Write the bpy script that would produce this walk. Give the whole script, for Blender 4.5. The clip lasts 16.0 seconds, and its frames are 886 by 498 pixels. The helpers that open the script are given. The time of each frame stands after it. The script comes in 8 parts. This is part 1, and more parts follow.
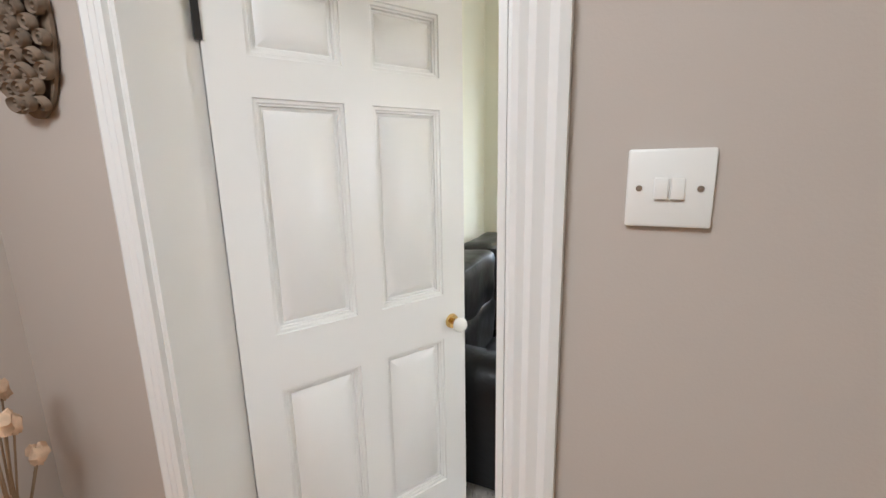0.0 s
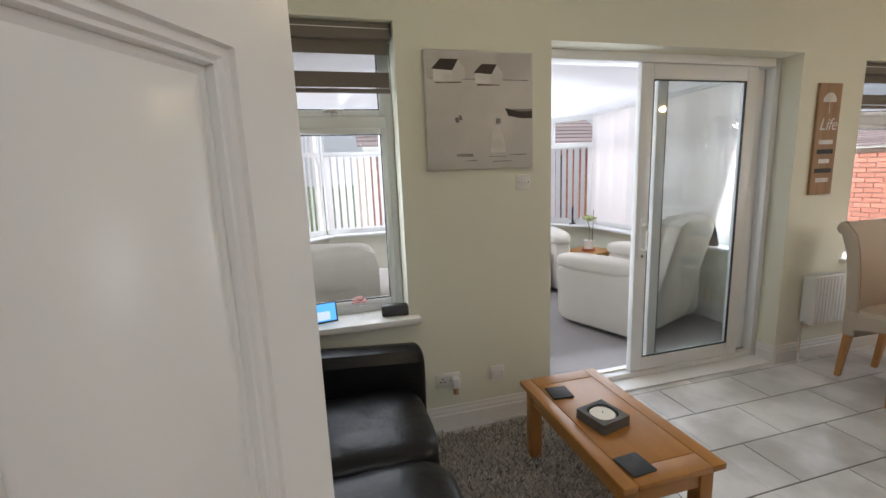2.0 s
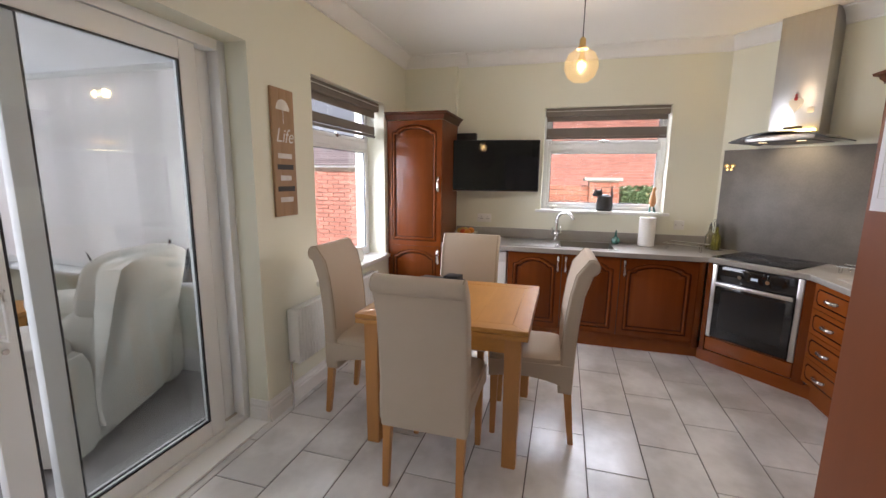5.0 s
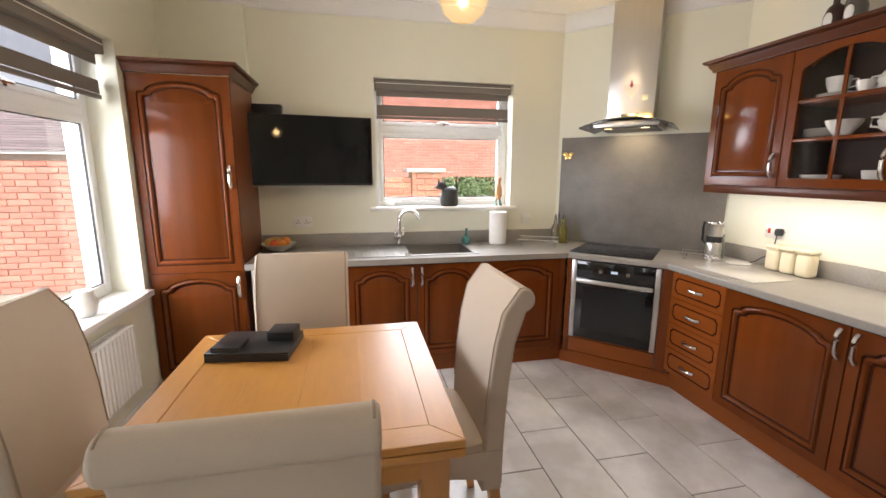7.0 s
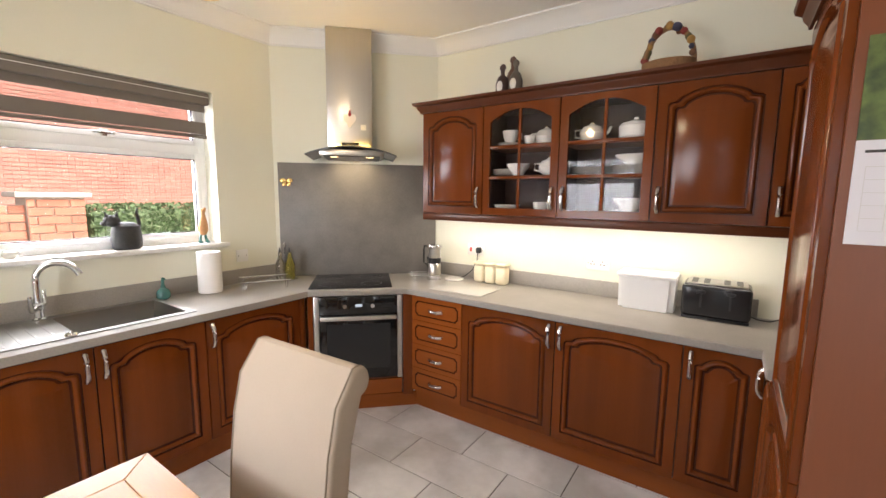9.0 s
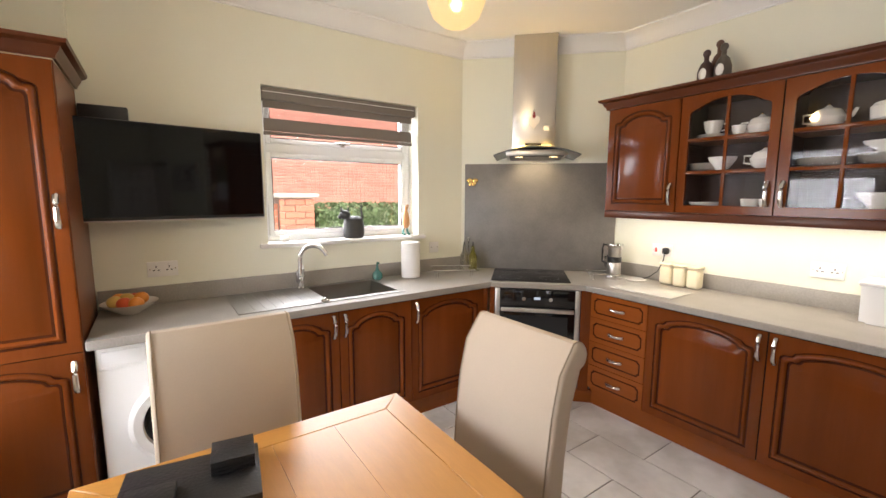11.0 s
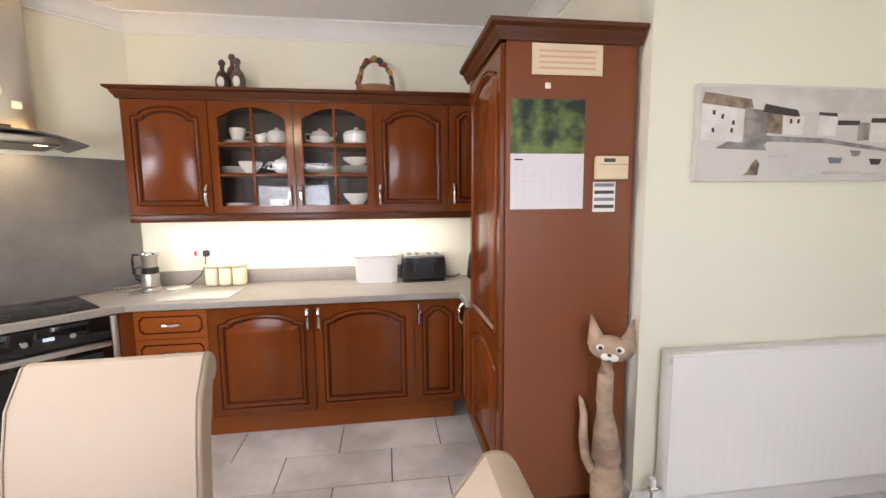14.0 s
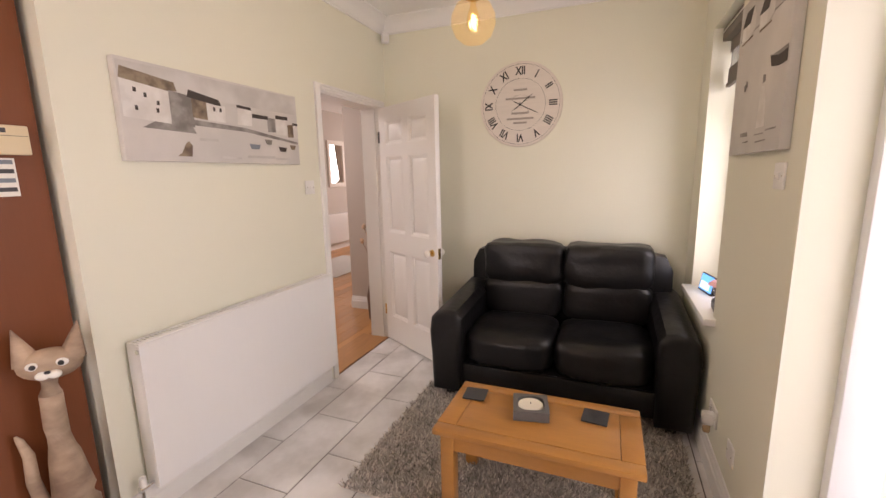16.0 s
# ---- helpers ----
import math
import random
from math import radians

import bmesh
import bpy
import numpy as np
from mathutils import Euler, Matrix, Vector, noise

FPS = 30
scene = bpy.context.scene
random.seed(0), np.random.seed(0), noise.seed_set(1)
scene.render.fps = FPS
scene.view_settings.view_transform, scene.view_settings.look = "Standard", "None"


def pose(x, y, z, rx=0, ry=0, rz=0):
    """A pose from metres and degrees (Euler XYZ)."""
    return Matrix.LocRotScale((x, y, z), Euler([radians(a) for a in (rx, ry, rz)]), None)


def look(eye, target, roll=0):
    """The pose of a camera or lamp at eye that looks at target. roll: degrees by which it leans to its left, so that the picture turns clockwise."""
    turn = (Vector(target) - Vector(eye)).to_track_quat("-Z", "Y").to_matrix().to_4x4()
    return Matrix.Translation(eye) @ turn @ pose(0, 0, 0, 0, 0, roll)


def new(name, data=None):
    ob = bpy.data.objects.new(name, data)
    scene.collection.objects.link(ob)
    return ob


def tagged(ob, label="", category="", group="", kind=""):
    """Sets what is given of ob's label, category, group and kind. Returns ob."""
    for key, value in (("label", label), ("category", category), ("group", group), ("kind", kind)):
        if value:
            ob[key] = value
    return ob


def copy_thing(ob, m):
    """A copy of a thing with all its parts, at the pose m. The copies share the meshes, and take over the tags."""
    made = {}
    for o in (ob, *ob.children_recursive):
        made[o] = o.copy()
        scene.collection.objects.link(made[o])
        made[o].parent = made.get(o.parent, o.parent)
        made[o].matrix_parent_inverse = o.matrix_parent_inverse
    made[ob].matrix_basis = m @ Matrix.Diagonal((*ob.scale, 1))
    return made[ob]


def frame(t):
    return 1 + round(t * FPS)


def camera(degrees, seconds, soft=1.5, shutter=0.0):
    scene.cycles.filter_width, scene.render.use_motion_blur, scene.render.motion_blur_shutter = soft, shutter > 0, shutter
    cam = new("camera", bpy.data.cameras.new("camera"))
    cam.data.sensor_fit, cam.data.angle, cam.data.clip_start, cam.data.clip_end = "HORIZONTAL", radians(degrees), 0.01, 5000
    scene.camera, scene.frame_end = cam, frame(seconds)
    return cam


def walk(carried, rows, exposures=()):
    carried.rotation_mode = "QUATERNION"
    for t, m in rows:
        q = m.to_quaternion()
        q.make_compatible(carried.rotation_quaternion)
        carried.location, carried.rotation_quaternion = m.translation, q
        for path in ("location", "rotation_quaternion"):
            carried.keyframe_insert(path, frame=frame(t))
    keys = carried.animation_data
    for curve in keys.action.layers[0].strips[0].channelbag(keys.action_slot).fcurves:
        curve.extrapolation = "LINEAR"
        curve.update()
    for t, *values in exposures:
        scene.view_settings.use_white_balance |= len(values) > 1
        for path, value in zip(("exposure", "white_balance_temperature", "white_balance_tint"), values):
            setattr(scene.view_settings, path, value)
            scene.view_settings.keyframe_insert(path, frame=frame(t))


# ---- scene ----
cam = camera(93.4, 16.0)
PATH = [
    (0, (0.625, -0.307, 1.433), (-0.186, 1.475, 1.026), -1.1),
    (0.5, (0.329, -0.121, 1.446), (-0.173, 1.775, 1.057), -2.4),
    (1, (0.2, 0.133, 1.439), (0.063, 2.094, 1.07), -2.7),
    (1.5, (0.153, 0.332, 1.439), (0.36, 2.29, 1.083), -2.5),
    (2, (0.117, 0.518, 1.471), (0.618, 2.424, 1.128), -2.3),
    (2.5, (0.142, 0.696, 1.468), (0.928, 2.506, 1.137), -2.2),
    (3, (0.3, 0.859, 1.467), (1.411, 2.488, 1.134), -1.7),
    (3.5, (0.484, 0.956, 1.472), (1.872, 2.355, 1.135), -1.1),
    (4, (0.683, 1.042, 1.486), (2.31, 2.156, 1.155), -0.6),
    (4.5, (0.96, 1.035, 1.486), (2.767, 1.824, 1.154), 0.2),
    (7, (2.21, 1.456, 1.455), (4.136, 1.051, 1.094), 0.3),
    (7.5, (2.385, 1.508, 1.457), (4.14, 0.615, 1.111), 0.5),
    (8, (2.511, 1.471, 1.458), (4.024, 0.203, 1.134), 0.5),
    (8.5, (2.638, 1.551, 1.49), (3.889, 0.019, 1.19), 0.6),
    (9, (2.723, 1.63, 1.515), (3.853, 0.0, 1.258), 0.6),
    (9.5, (2.738, 1.644, 1.528), (3.966, 0.084, 1.286), 0.5),
    (10, (2.768, 1.671, 1.522), (4.228, 0.326, 1.277), 0.6),
    (11.1, (2.765, 1.905, 1.485), (4.43, 0.755, 1.225), 0.2),
    (11.8, (2.90, 2.005, 1.468), (4.545, 0.80, 1.19), -0.1),
    (12.5, (3.08, 2.006, 1.458), (4.572, 0.703, 1.176), -0.3),
    (13, (3.134, 1.977, 1.495), (4.121, 0.26, 1.219), 0.2),
    (13.5, (3.105, 1.966, 1.46), (3.491, 0.019, 1.216), -0.5),
    (14, (3.025, 2.025, 1.456), (2.758, 0.056, 1.224), -0.6),
    (14.5, (2.926, 2.04, 1.455), (2.003, 0.284, 1.205), -0.8),
    (15, (2.87, 2.107, 1.468), (1.483, 0.694, 1.184), -0.8),
    (15.5, (2.856, 2.165, 1.453), (1.18, 1.119, 1.14), -1.0),
    (16, (2.851, 2.206, 1.445), (1.024, 1.472, 1.094), -1.1),
]
EXPOSURES = [(0, 0.72, 5750, 8), (0.5, 0.42, 5850, 8), (1, -0.05, 5850, 9), (2.5, -0.2, 6000, 11), (3.5, -0.2, 6000, 13), (4.5, -0.16, 5950, 17), (7, 0.16, 6250, 15), (9, 0.27, 6350, 15), (10, 0.27, 6350, 15), (12.5, 0.2, 6500, 14), (14, 0.52, 6100, 17), (15, 0.60, 6150, 18), (15.5, 0.58, 6450, 22), (16, 0.30, 6950, 27)]
walk(cam, [(t, look(eye, target, roll)) for t, eye, target, roll in PATH], EXPOSURES)


# ---- light ----
world = bpy.data.worlds.new("world")
scene.world = world
world.use_nodes = True
_sky = world.node_tree.nodes.new("ShaderNodeTexSky")
_sky.sky_type, _sky.sun_disc = "NISHITA", False
_sky.sun_elevation, _sky.sun_rotation = radians(50), radians(252)
_sky.air_density, _sky.dust_density, _sky.ozone_density = 0.5, 9.0, 0.2
# thin bright cloud over the blue
_cloud = world.node_tree.nodes.new("ShaderNodeMix")
_cloud.data_type = "RGBA"
_cloud.inputs["Factor"].default_value = 0.5
_cloud.inputs["B"].default_value = (8.0, 8.1, 8.3, 1)
world.node_tree.links.new(_sky.outputs["Color"], _cloud.inputs["A"])
world.node_tree.links.new(_cloud.outputs["Result"], world.node_tree.nodes["Background"].inputs["Color"])
world.node_tree.nodes["Background"].inputs["Strength"].default_value = 0.15


def lamp(name, kind, m, energy, color=(1, 1, 1), size=None, size_y=None, radius=None):
    d = bpy.data.lights.new(name, kind)
    d.energy, d.color = energy, color
    if size:
        d.size = size
        if size_y:
            d.shape, d.size_y = "RECTANGLE", size_y
    if radius is not None:
        d.shadow_soft_size = radius
    ob = new(name, d)
    ob.matrix_world = m
    return ob


_sun = lamp("sun", "SUN", look((0, 0, 30), (24, 8, 0)), 4.8, (1.0, 0.96, 0.9))
_sun.data.angle = radians(6)

# plan: clock wall, sink wall, garden wall (with the sliding door), hall wall, cupboard wall
XC, XK, YS, YP, YN, XF = -0.40, 5.59, 2.715, 0.40, -1.14, 1.95
ZC = 2.68
DAY = (0.97, 0.985, 1.0)
# added area lamps that stand in for daylight at the windows and sliding door
lamp("window_light_1", "AREA", look((0.18, YS + 0.20, 1.45), (0.18, 0, 1.3)), 8, DAY, 0.6, 1.2)
lamp("window_light_2", "AREA", look((4.38, YS + 0.75, 1.55), (4.3, 0.4, 0.9)), 92, DAY, 1.6, 1.6)
lamp("window_light_3", "AREA", look((XK + 0.75, 0.72, 1.85), (3.7, 0.2, 0.0)), 135, DAY, 1.7, 1.3)
lamp("sliding_door_light", "AREA", look((2.3, YS + 0.60, 1.15), (2.2, 0, 0.9)), 19, DAY, 1.8, 2.0)
# added lamp under the conservatory roof, in place of light through it
lamp("conservatory_fill_light", "AREA", look((1.9, 5.6, 2.35), (1.9, 5.3, 0)), 52, DAY, 3.2, 2.4)
# added lamps outside two conservatory sides to make the blinds glow
lamp("conservatory_far_light", "AREA", look((1.4, 6.95, 1.5), (1.4, 4.0, 1.3)), 56, DAY, 3.0, 1.4)
lamp("conservatory_side_light", "AREA", look((4.15, 4.4, 1.6), (2.0, 4.4, 1.3)), 30, DAY, 2.6, 1.5)
# unseen lamp without a fitting, added to brighten the hall
lamp("hall_fill_light", "AREA", look((0.15, -1.1, 2.45), (-0.1, -0.8, 0)), 20, (1.0, 0.97, 0.93), 0.7)

# ---- materials ----
MATS = {}


def mat(name, color, rough=0.5, metal=0.0, var=0.06, scale=6.0, grain=0.0, gscale=120.0, bump=0.0, bscale=90.0,
        spec=0.5, coat=0.0, stretch=(1, 1, 1), emit=None, estr=0.0, trans=0.0, island=0.0, two=None, twos=3.0, placed=False):
    """A principled material with tone variation at two scales and fine relief."""
    m = bpy.data.materials.new(name)
    m.use_nodes = True
    nt = m.node_tree
    b = nt.nodes["Principled BSDF"]
    L = nt.links.new
    b.inputs["Roughness"].default_value, b.inputs["Metallic"].default_value = rough, metal
    b.inputs["Specular IOR Level"].default_value = spec
    b.inputs["Coat Weight"].default_value = coat
    b.inputs["Coat Roughness"].default_value = 0.30
    b.inputs["Transmission Weight"].default_value = trans
    tc = nt.nodes.new("ShaderNodeTexCoord")
    mp = nt.nodes.new("ShaderNodeMapping")
    mp.inputs["Scale"].default_value = stretch
    if placed:
        L(nt.nodes.new("ShaderNodeNewGeometry").outputs["Position"], mp.inputs["Vector"])
    else:
        L(tc.outputs["Object"], mp.inputs["Vector"])
    n1 = nt.nodes.new("ShaderNodeTexNoise")
    n1.inputs["Scale"].default_value, n1.inputs["Detail"].default_value = scale, 4
    L(mp.outputs["Vector"], n1.inputs["Vector"])
    n2 = nt.nodes.new("ShaderNodeTexNoise")
    n2.inputs["Scale"].default_value, n2.inputs["Detail"].default_value = gscale, 3
    L(mp.outputs["Vector"], n2.inputs["Vector"])
    fac = nt.nodes.new("ShaderNodeMath")
    fac.operation = "MULTIPLY_ADD"
    fac.inputs[1].default_value = grain
    L(n2.outputs["Fac"], fac.inputs[0])
    mul = nt.nodes.new("ShaderNodeMath")
    mul.operation = "MULTIPLY_ADD"
    mul.inputs[1].default_value, mul.inputs[2].default_value = 2 * var, 1 - var - grain / 2
    L(n1.outputs["Fac"], mul.inputs[0])
    L(mul.outputs[0], fac.inputs[2])
    last = fac.outputs[0]
    if island:
        oi = nt.nodes.new("ShaderNodeObjectInfo")
        gi = nt.nodes.new("ShaderNodeNewGeometry")
        ad = nt.nodes.new("ShaderNodeMath")
        ad.operation = "ADD"
        L(oi.outputs["Random"], ad.inputs[0])
        L(gi.outputs["Random Per Island"], ad.inputs[1])
        fr = nt.nodes.new("ShaderNodeMath")
        fr.operation = "FRACT"
        L(ad.outputs[0], fr.inputs[0])
        ma = nt.nodes.new("ShaderNodeMath")
        ma.operation = "MULTIPLY_ADD"
        ma.inputs[1].default_value = island
        L(fr.outputs[0], ma.inputs[0])
        sb = nt.nodes.new("ShaderNodeMath")
        sb.operation = "SUBTRACT"
        sb.inputs[1].default_value = island / 2
        L(last, sb.inputs[0])
        L(sb.outputs[0], ma.inputs[2])
        last = ma.outputs[0]
    base = nt.nodes.new("ShaderNodeRGB")
    base.outputs[0].default_value = (*color, 1)
    src = base.outputs[0]
    if two:
        mx = nt.nodes.new("ShaderNodeMix")
        mx.data_type = "RGBA"
        n3 = nt.nodes.new("ShaderNodeTexNoise")
        n3.inputs["Scale"].default_value, n3.inputs["Detail"].default_value = twos, 6
        L(mp.outputs["Vector"], n3.inputs["Vector"])
        rp = nt.nodes.new("ShaderNodeValToRGB")
        rp.color_ramp.elements[0].position, rp.color_ramp.elements[1].position = 0.40, 0.60
        L(n3.outputs["Fac"], rp.inputs["Fac"])
        L(rp.outputs["Color"], mx.inputs["Factor"])
        L(src, mx.inputs["A"])
        mx.inputs["B"].default_value = (*two, 1)
        src = mx.outputs["Result"]
    vm = nt.nodes.new("ShaderNodeVectorMath")
    vm.operation = "SCALE"
    L(src, vm.inputs[0])
    L(last, vm.inputs["Scale"])
    L(vm.outputs[0], b.inputs["Base Color"])
    rr = nt.nodes.new("ShaderNodeMath")
    rr.operation = "MULTIPLY_ADD"
    rr.inputs[1].default_value, rr.inputs[2].default_value = 0.12, max(rough - 0.06, 0.0)
    L(n1.outputs["Fac"], rr.inputs[0])
    if rough > 0.5:
        L(rr.outputs[0], b.inputs["Roughness"])
    if bump:
        n4 = nt.nodes.new("ShaderNodeTexNoise")
        n4.inputs["Scale"].default_value, n4.inputs["Detail"].default_value = bscale, 3
        L(mp.outputs["Vector"], n4.inputs["Vector"])
        bp = nt.nodes.new("ShaderNodeBump")
        bp.inputs["Strength"].default_value, bp.inputs["Distance"].default_value = bump, 0.01
        L(n4.outputs["Fac"], bp.inputs["Height"])
        L(bp.outputs["Normal"], b.inputs["Normal"])
    if emit:
        b.inputs["Emission Color"].default_value = (*emit, 1)
        b.inputs["Emission Strength"].default_value = estr
    MATS[name] = m
    return m


def glass(name, tint=(1, 1, 1), gloss=0.10, rough=0.0):
    """Thin clear pane: mostly see-through with a mirror share that grows at a slant."""
    m = bpy.data.materials.new(name)
    m.use_nodes = True
    nt = m.node_tree
    nt.nodes.remove(nt.nodes["Principled BSDF"])
    out = nt.nodes["Material Output"]
    tr = nt.nodes.new("ShaderNodeBsdfTransparent")
    tr.inputs["Color"].default_value = (*tint, 1)
    gl = nt.nodes.new("ShaderNodeBsdfGlossy")
    gl.inputs["Roughness"].default_value = rough
    lw = nt.nodes.new("ShaderNodeLayerWeight")
    pw = nt.nodes.new("ShaderNodeMath")
    pw.operation = "POWER"
    pw.inputs[1].default_value = 5.0
    nt.links.new(lw.outputs["Facing"], pw.inputs[0])
    ad = nt.nodes.new("ShaderNodeMath")
    ad.operation = "MULTIPLY_ADD"
    ad.use_clamp = True
    ad.inputs[1].default_value, ad.inputs[2].default_value = 0.85, gloss
    nt.links.new(pw.outputs[0], ad.inputs[0])
    mx = nt.nodes.new("ShaderNodeMixShader")
    nt.links.new(ad.outputs[0], mx.inputs["Fac"])
    nt.links.new(tr.outputs[0], mx.inputs[1])
    nt.links.new(gl.outputs[0], mx.inputs[2])
    nt.links.new(mx.outputs[0], out.inputs["Surface"])
    return m


def sheer(name, color, through_share):
    """Thin cloth: part diffuse, part light let through."""
    m = bpy.data.materials.new(name)
    m.use_nodes = True
    nt = m.node_tree
    b = nt.nodes["Principled BSDF"]
    b.inputs["Base Color"].default_value, b.inputs["Roughness"].default_value = (*color, 1), 0.9
    tl = nt.nodes.new("ShaderNodeBsdfTranslucent")
    tl.inputs["Color"].default_value = (*color, 1)
    mx = nt.nodes.new("ShaderNodeMixShader")
    mx.inputs["Fac"].default_value = through_share
    nt.links.new(b.outputs[0], mx.inputs[1])
    nt.links.new(tl.outputs[0], mx.inputs[2])
    nt.links.new(mx.outputs[0], nt.nodes["Material Output"].inputs["Surface"])
    return m


PAINT = mat("green_white_paint", (0.80, 0.795, 0.665), 0.75, var=0.02, scale=1.5, bump=0.05, bscale=260)
HALLP = mat("taupe_paint", (0.52, 0.46, 0.405), 0.75, var=0.02, scale=1.5, bump=0.05, bscale=260)
CEIL = mat("white_ceiling", (0.84, 0.84, 0.82), 0.85, var=0.015, scale=1.2)
GLOSSW = mat("white_gloss_paint", (0.82, 0.81, 0.78), 0.32, var=0.012, scale=3)
UPVC = mat("white_upvc", (0.85, 0.86, 0.86), 0.28, var=0.01)
WHITE = mat("white_enamel", (0.86, 0.86, 0.85), 0.3, var=0.01)
PLASTIC = mat("white_plastic", (0.83, 0.82, 0.78), 0.35, var=0.01)
CHERRY = mat("cherry_wood", (0.150, 0.036, 0.0065), 0.17, island=0.22, var=0.30, scale=4, grain=0.10, gscale=34, stretch=(3.2, 3.2, 0.22), spec=0.24)
CHERRYH = mat("cherry_wood_across", (0.25, 0.066, 0.012), 0.18, var=0.14, scale=4, grain=0.08, gscale=34, stretch=(0.55, 5, 5), spec=0.3)
# darker tone for the recessed steps round door and drawer panels
GROOVE = mat("dark_groove", (0.060, 0.015, 0.005), 0.18, spec=0.3, var=0.05, scale=3)
CHERRYD = mat("dark_cherry_edge", (0.085, 0.023, 0.007), 0.28, var=0.12, scale=4, stretch=(0.6, 0.6, 6), spec=0.25)
# carcass colour darkened to paint in the shade inside cupboards and between doors
CARCASS = mat("shaded_cupboard_lining", (0.055, 0.030, 0.022), 0.45, var=0.08, scale=4)
PANELM = mat("cherry_laminate", (0.190, 0.060, 0.023), 0.33, spec=0.35, var=0.07, scale=3, grain=0.10, gscale=40, stretch=(5, 5, 0.4))
OAK = mat("oak", (0.50, 0.235, 0.048), 0.40, var=0.13, scale=4, grain=0.16, gscale=30, stretch=(1, 7, 7), coat=0.2)
OAKY = mat("oak_along", (0.50, 0.235, 0.048), 0.40, var=0.13, scale=4, grain=0.16, gscale=30, stretch=(7, 1, 7), coat=0.2)
OAKZ = mat("oak_upright", (0.50, 0.24, 0.075), 0.36, var=0.13, scale=4, grain=0.16, gscale=30, stretch=(7, 7, 1))
CTOAK = mat("golden_oak", (0.47, 0.21, 0.046), 0.34, var=0.15, scale=4, grain=0.18, gscale=30, stretch=(7, 1, 7), coat=0.2)
LEATHER = mat("black_leather", (0.008, 0.0074, 0.0080), 0.35, var=0.25, scale=9, bump=0.32, bscale=20, spec=0.34)
CHAIRC = mat("beige_suede", (0.50, 0.42, 0.33), 0.85, var=0.08, scale=4, grain=0.06, gscale=200, bump=0.10, bscale=400)
PIPING = mat("suede_piping", (0.34, 0.28, 0.21), 0.85, var=0.06)
CREAM = mat("cream_fabric", (0.70, 0.66, 0.60), 0.9, var=0.06, scale=5, bump=0.2, bscale=160)
GREYTOP = mat("grey_worktop", (0.31, 0.288, 0.258), 0.36, var=0.12, scale=9, grain=0.40, gscale=130)
SPLASH = mat("slate_splashback", (0.19, 0.175, 0.16), 0.42, var=0.30, scale=7, grain=0.30, gscale=90)
STEEL = mat("brushed_steel", (0.55, 0.53, 0.50), 0.30, 1.0, var=0.05, scale=3, grain=0.10, gscale=60, stretch=(20, 20, 0.6))
CHROME = mat("chrome", (0.75, 0.75, 0.75), 0.10, 1.0, var=0.02)
NICKEL = mat("satin_nickel", (0.62, 0.57, 0.50), 0.26, 1.0, var=0.04)
BRASS = mat("brass", (0.75, 0.52, 0.20), 0.18, 1.0, var=0.05)
BLACKG = mat("black_glass", (0.006, 0.006, 0.007), 0.06, var=0.02, spec=0.6)
BLACKP = mat("black_plastic", (0.015, 0.015, 0.016), 0.35, var=0.05)
DARKG = mat("dark_grey_plastic", (0.05, 0.05, 0.055), 0.4, var=0.05)
BLINDG = mat("taupe_blind", (0.20, 0.175, 0.15), 0.8, var=0.05, grain=0.06, gscale=300)
PORC = mat("porcelain", (0.82, 0.80, 0.75), 0.15, var=0.03, coat=0.3)
BRICKM = mat("red_brick", (0.48, 0.19, 0.12), 0.85, var=0.16, scale=9, grain=0.14, gscale=140, bump=0.3, bscale=120, island=0.35, placed=True)
BRICKO = mat("orange_brick", (0.66, 0.30, 0.225), 0.85, var=0.14, scale=9, grain=0.14, gscale=140, bump=0.3, bscale=120, island=0.25, placed=True)
MORTAR = mat("mortar", (0.52, 0.43, 0.36), 0.9, var=0.1, scale=12, grain=0.1)
TILEM = mat("grey_floor_tile", (0.79, 0.78, 0.775), 0.27, spec=0.6, var=0.16, scale=3.0, grain=0.12, gscale=22, island=0.14, two=(0.58, 0.565, 0.55), twos=2.6, bump=0.03, bscale=40, placed=True)
GROUT = mat("grout", (0.12, 0.11, 0.10), 0.85, var=0.08, scale=20)
CARPET = mat("grey_carpet", (0.33, 0.31, 0.31), 0.95, var=0.08, scale=20, grain=0.2, gscale=400, bump=0.4, bscale=500)
OAKFL = mat("oak_floor", (0.52, 0.25, 0.085), 0.33, var=0.18, scale=4, grain=0.18, gscale=30, stretch=(1, 8, 8), island=0.45, coat=0.2, placed=True)
GLASSW = glass("window_glass", gloss=0.03)
GLASSC = glass("cabinet_glass", gloss=0.022)
GLASSD = glass("door_glass", (0.86, 0.87, 0.86), gloss=0.05)

# ---- mesh tools ----


def empty_bm():
    return bmesh.new()


def box(bm, x0, x1, y0, y1, z0, z1, bev=0.0, seg=2):
    """An upright box added to bm, with rounded edges where bev is set."""
    m = Matrix.Translation(((x0 + x1) / 2, (y0 + y1) / 2, (z0 + z1) / 2)) @ Matrix.Diagonal((abs(x1 - x0), abs(y1 - y0), abs(z1 - z0), 1))
    r = bmesh.ops.create_cube(bm, size=1, matrix=m)
    if bev:
        es = list({e for v in r["verts"] for e in v.link_edges})
        bmesh.ops.bevel(bm, geom=es, offset=bev, segments=seg, profile=0.5, affect="EDGES")
    return bm


def bx(x0, x1, y0, y1, z0, z1, bev=0.0, seg=2):
    return box(empty_bm(), x0, x1, y0, y1, z0, z1, bev, seg)


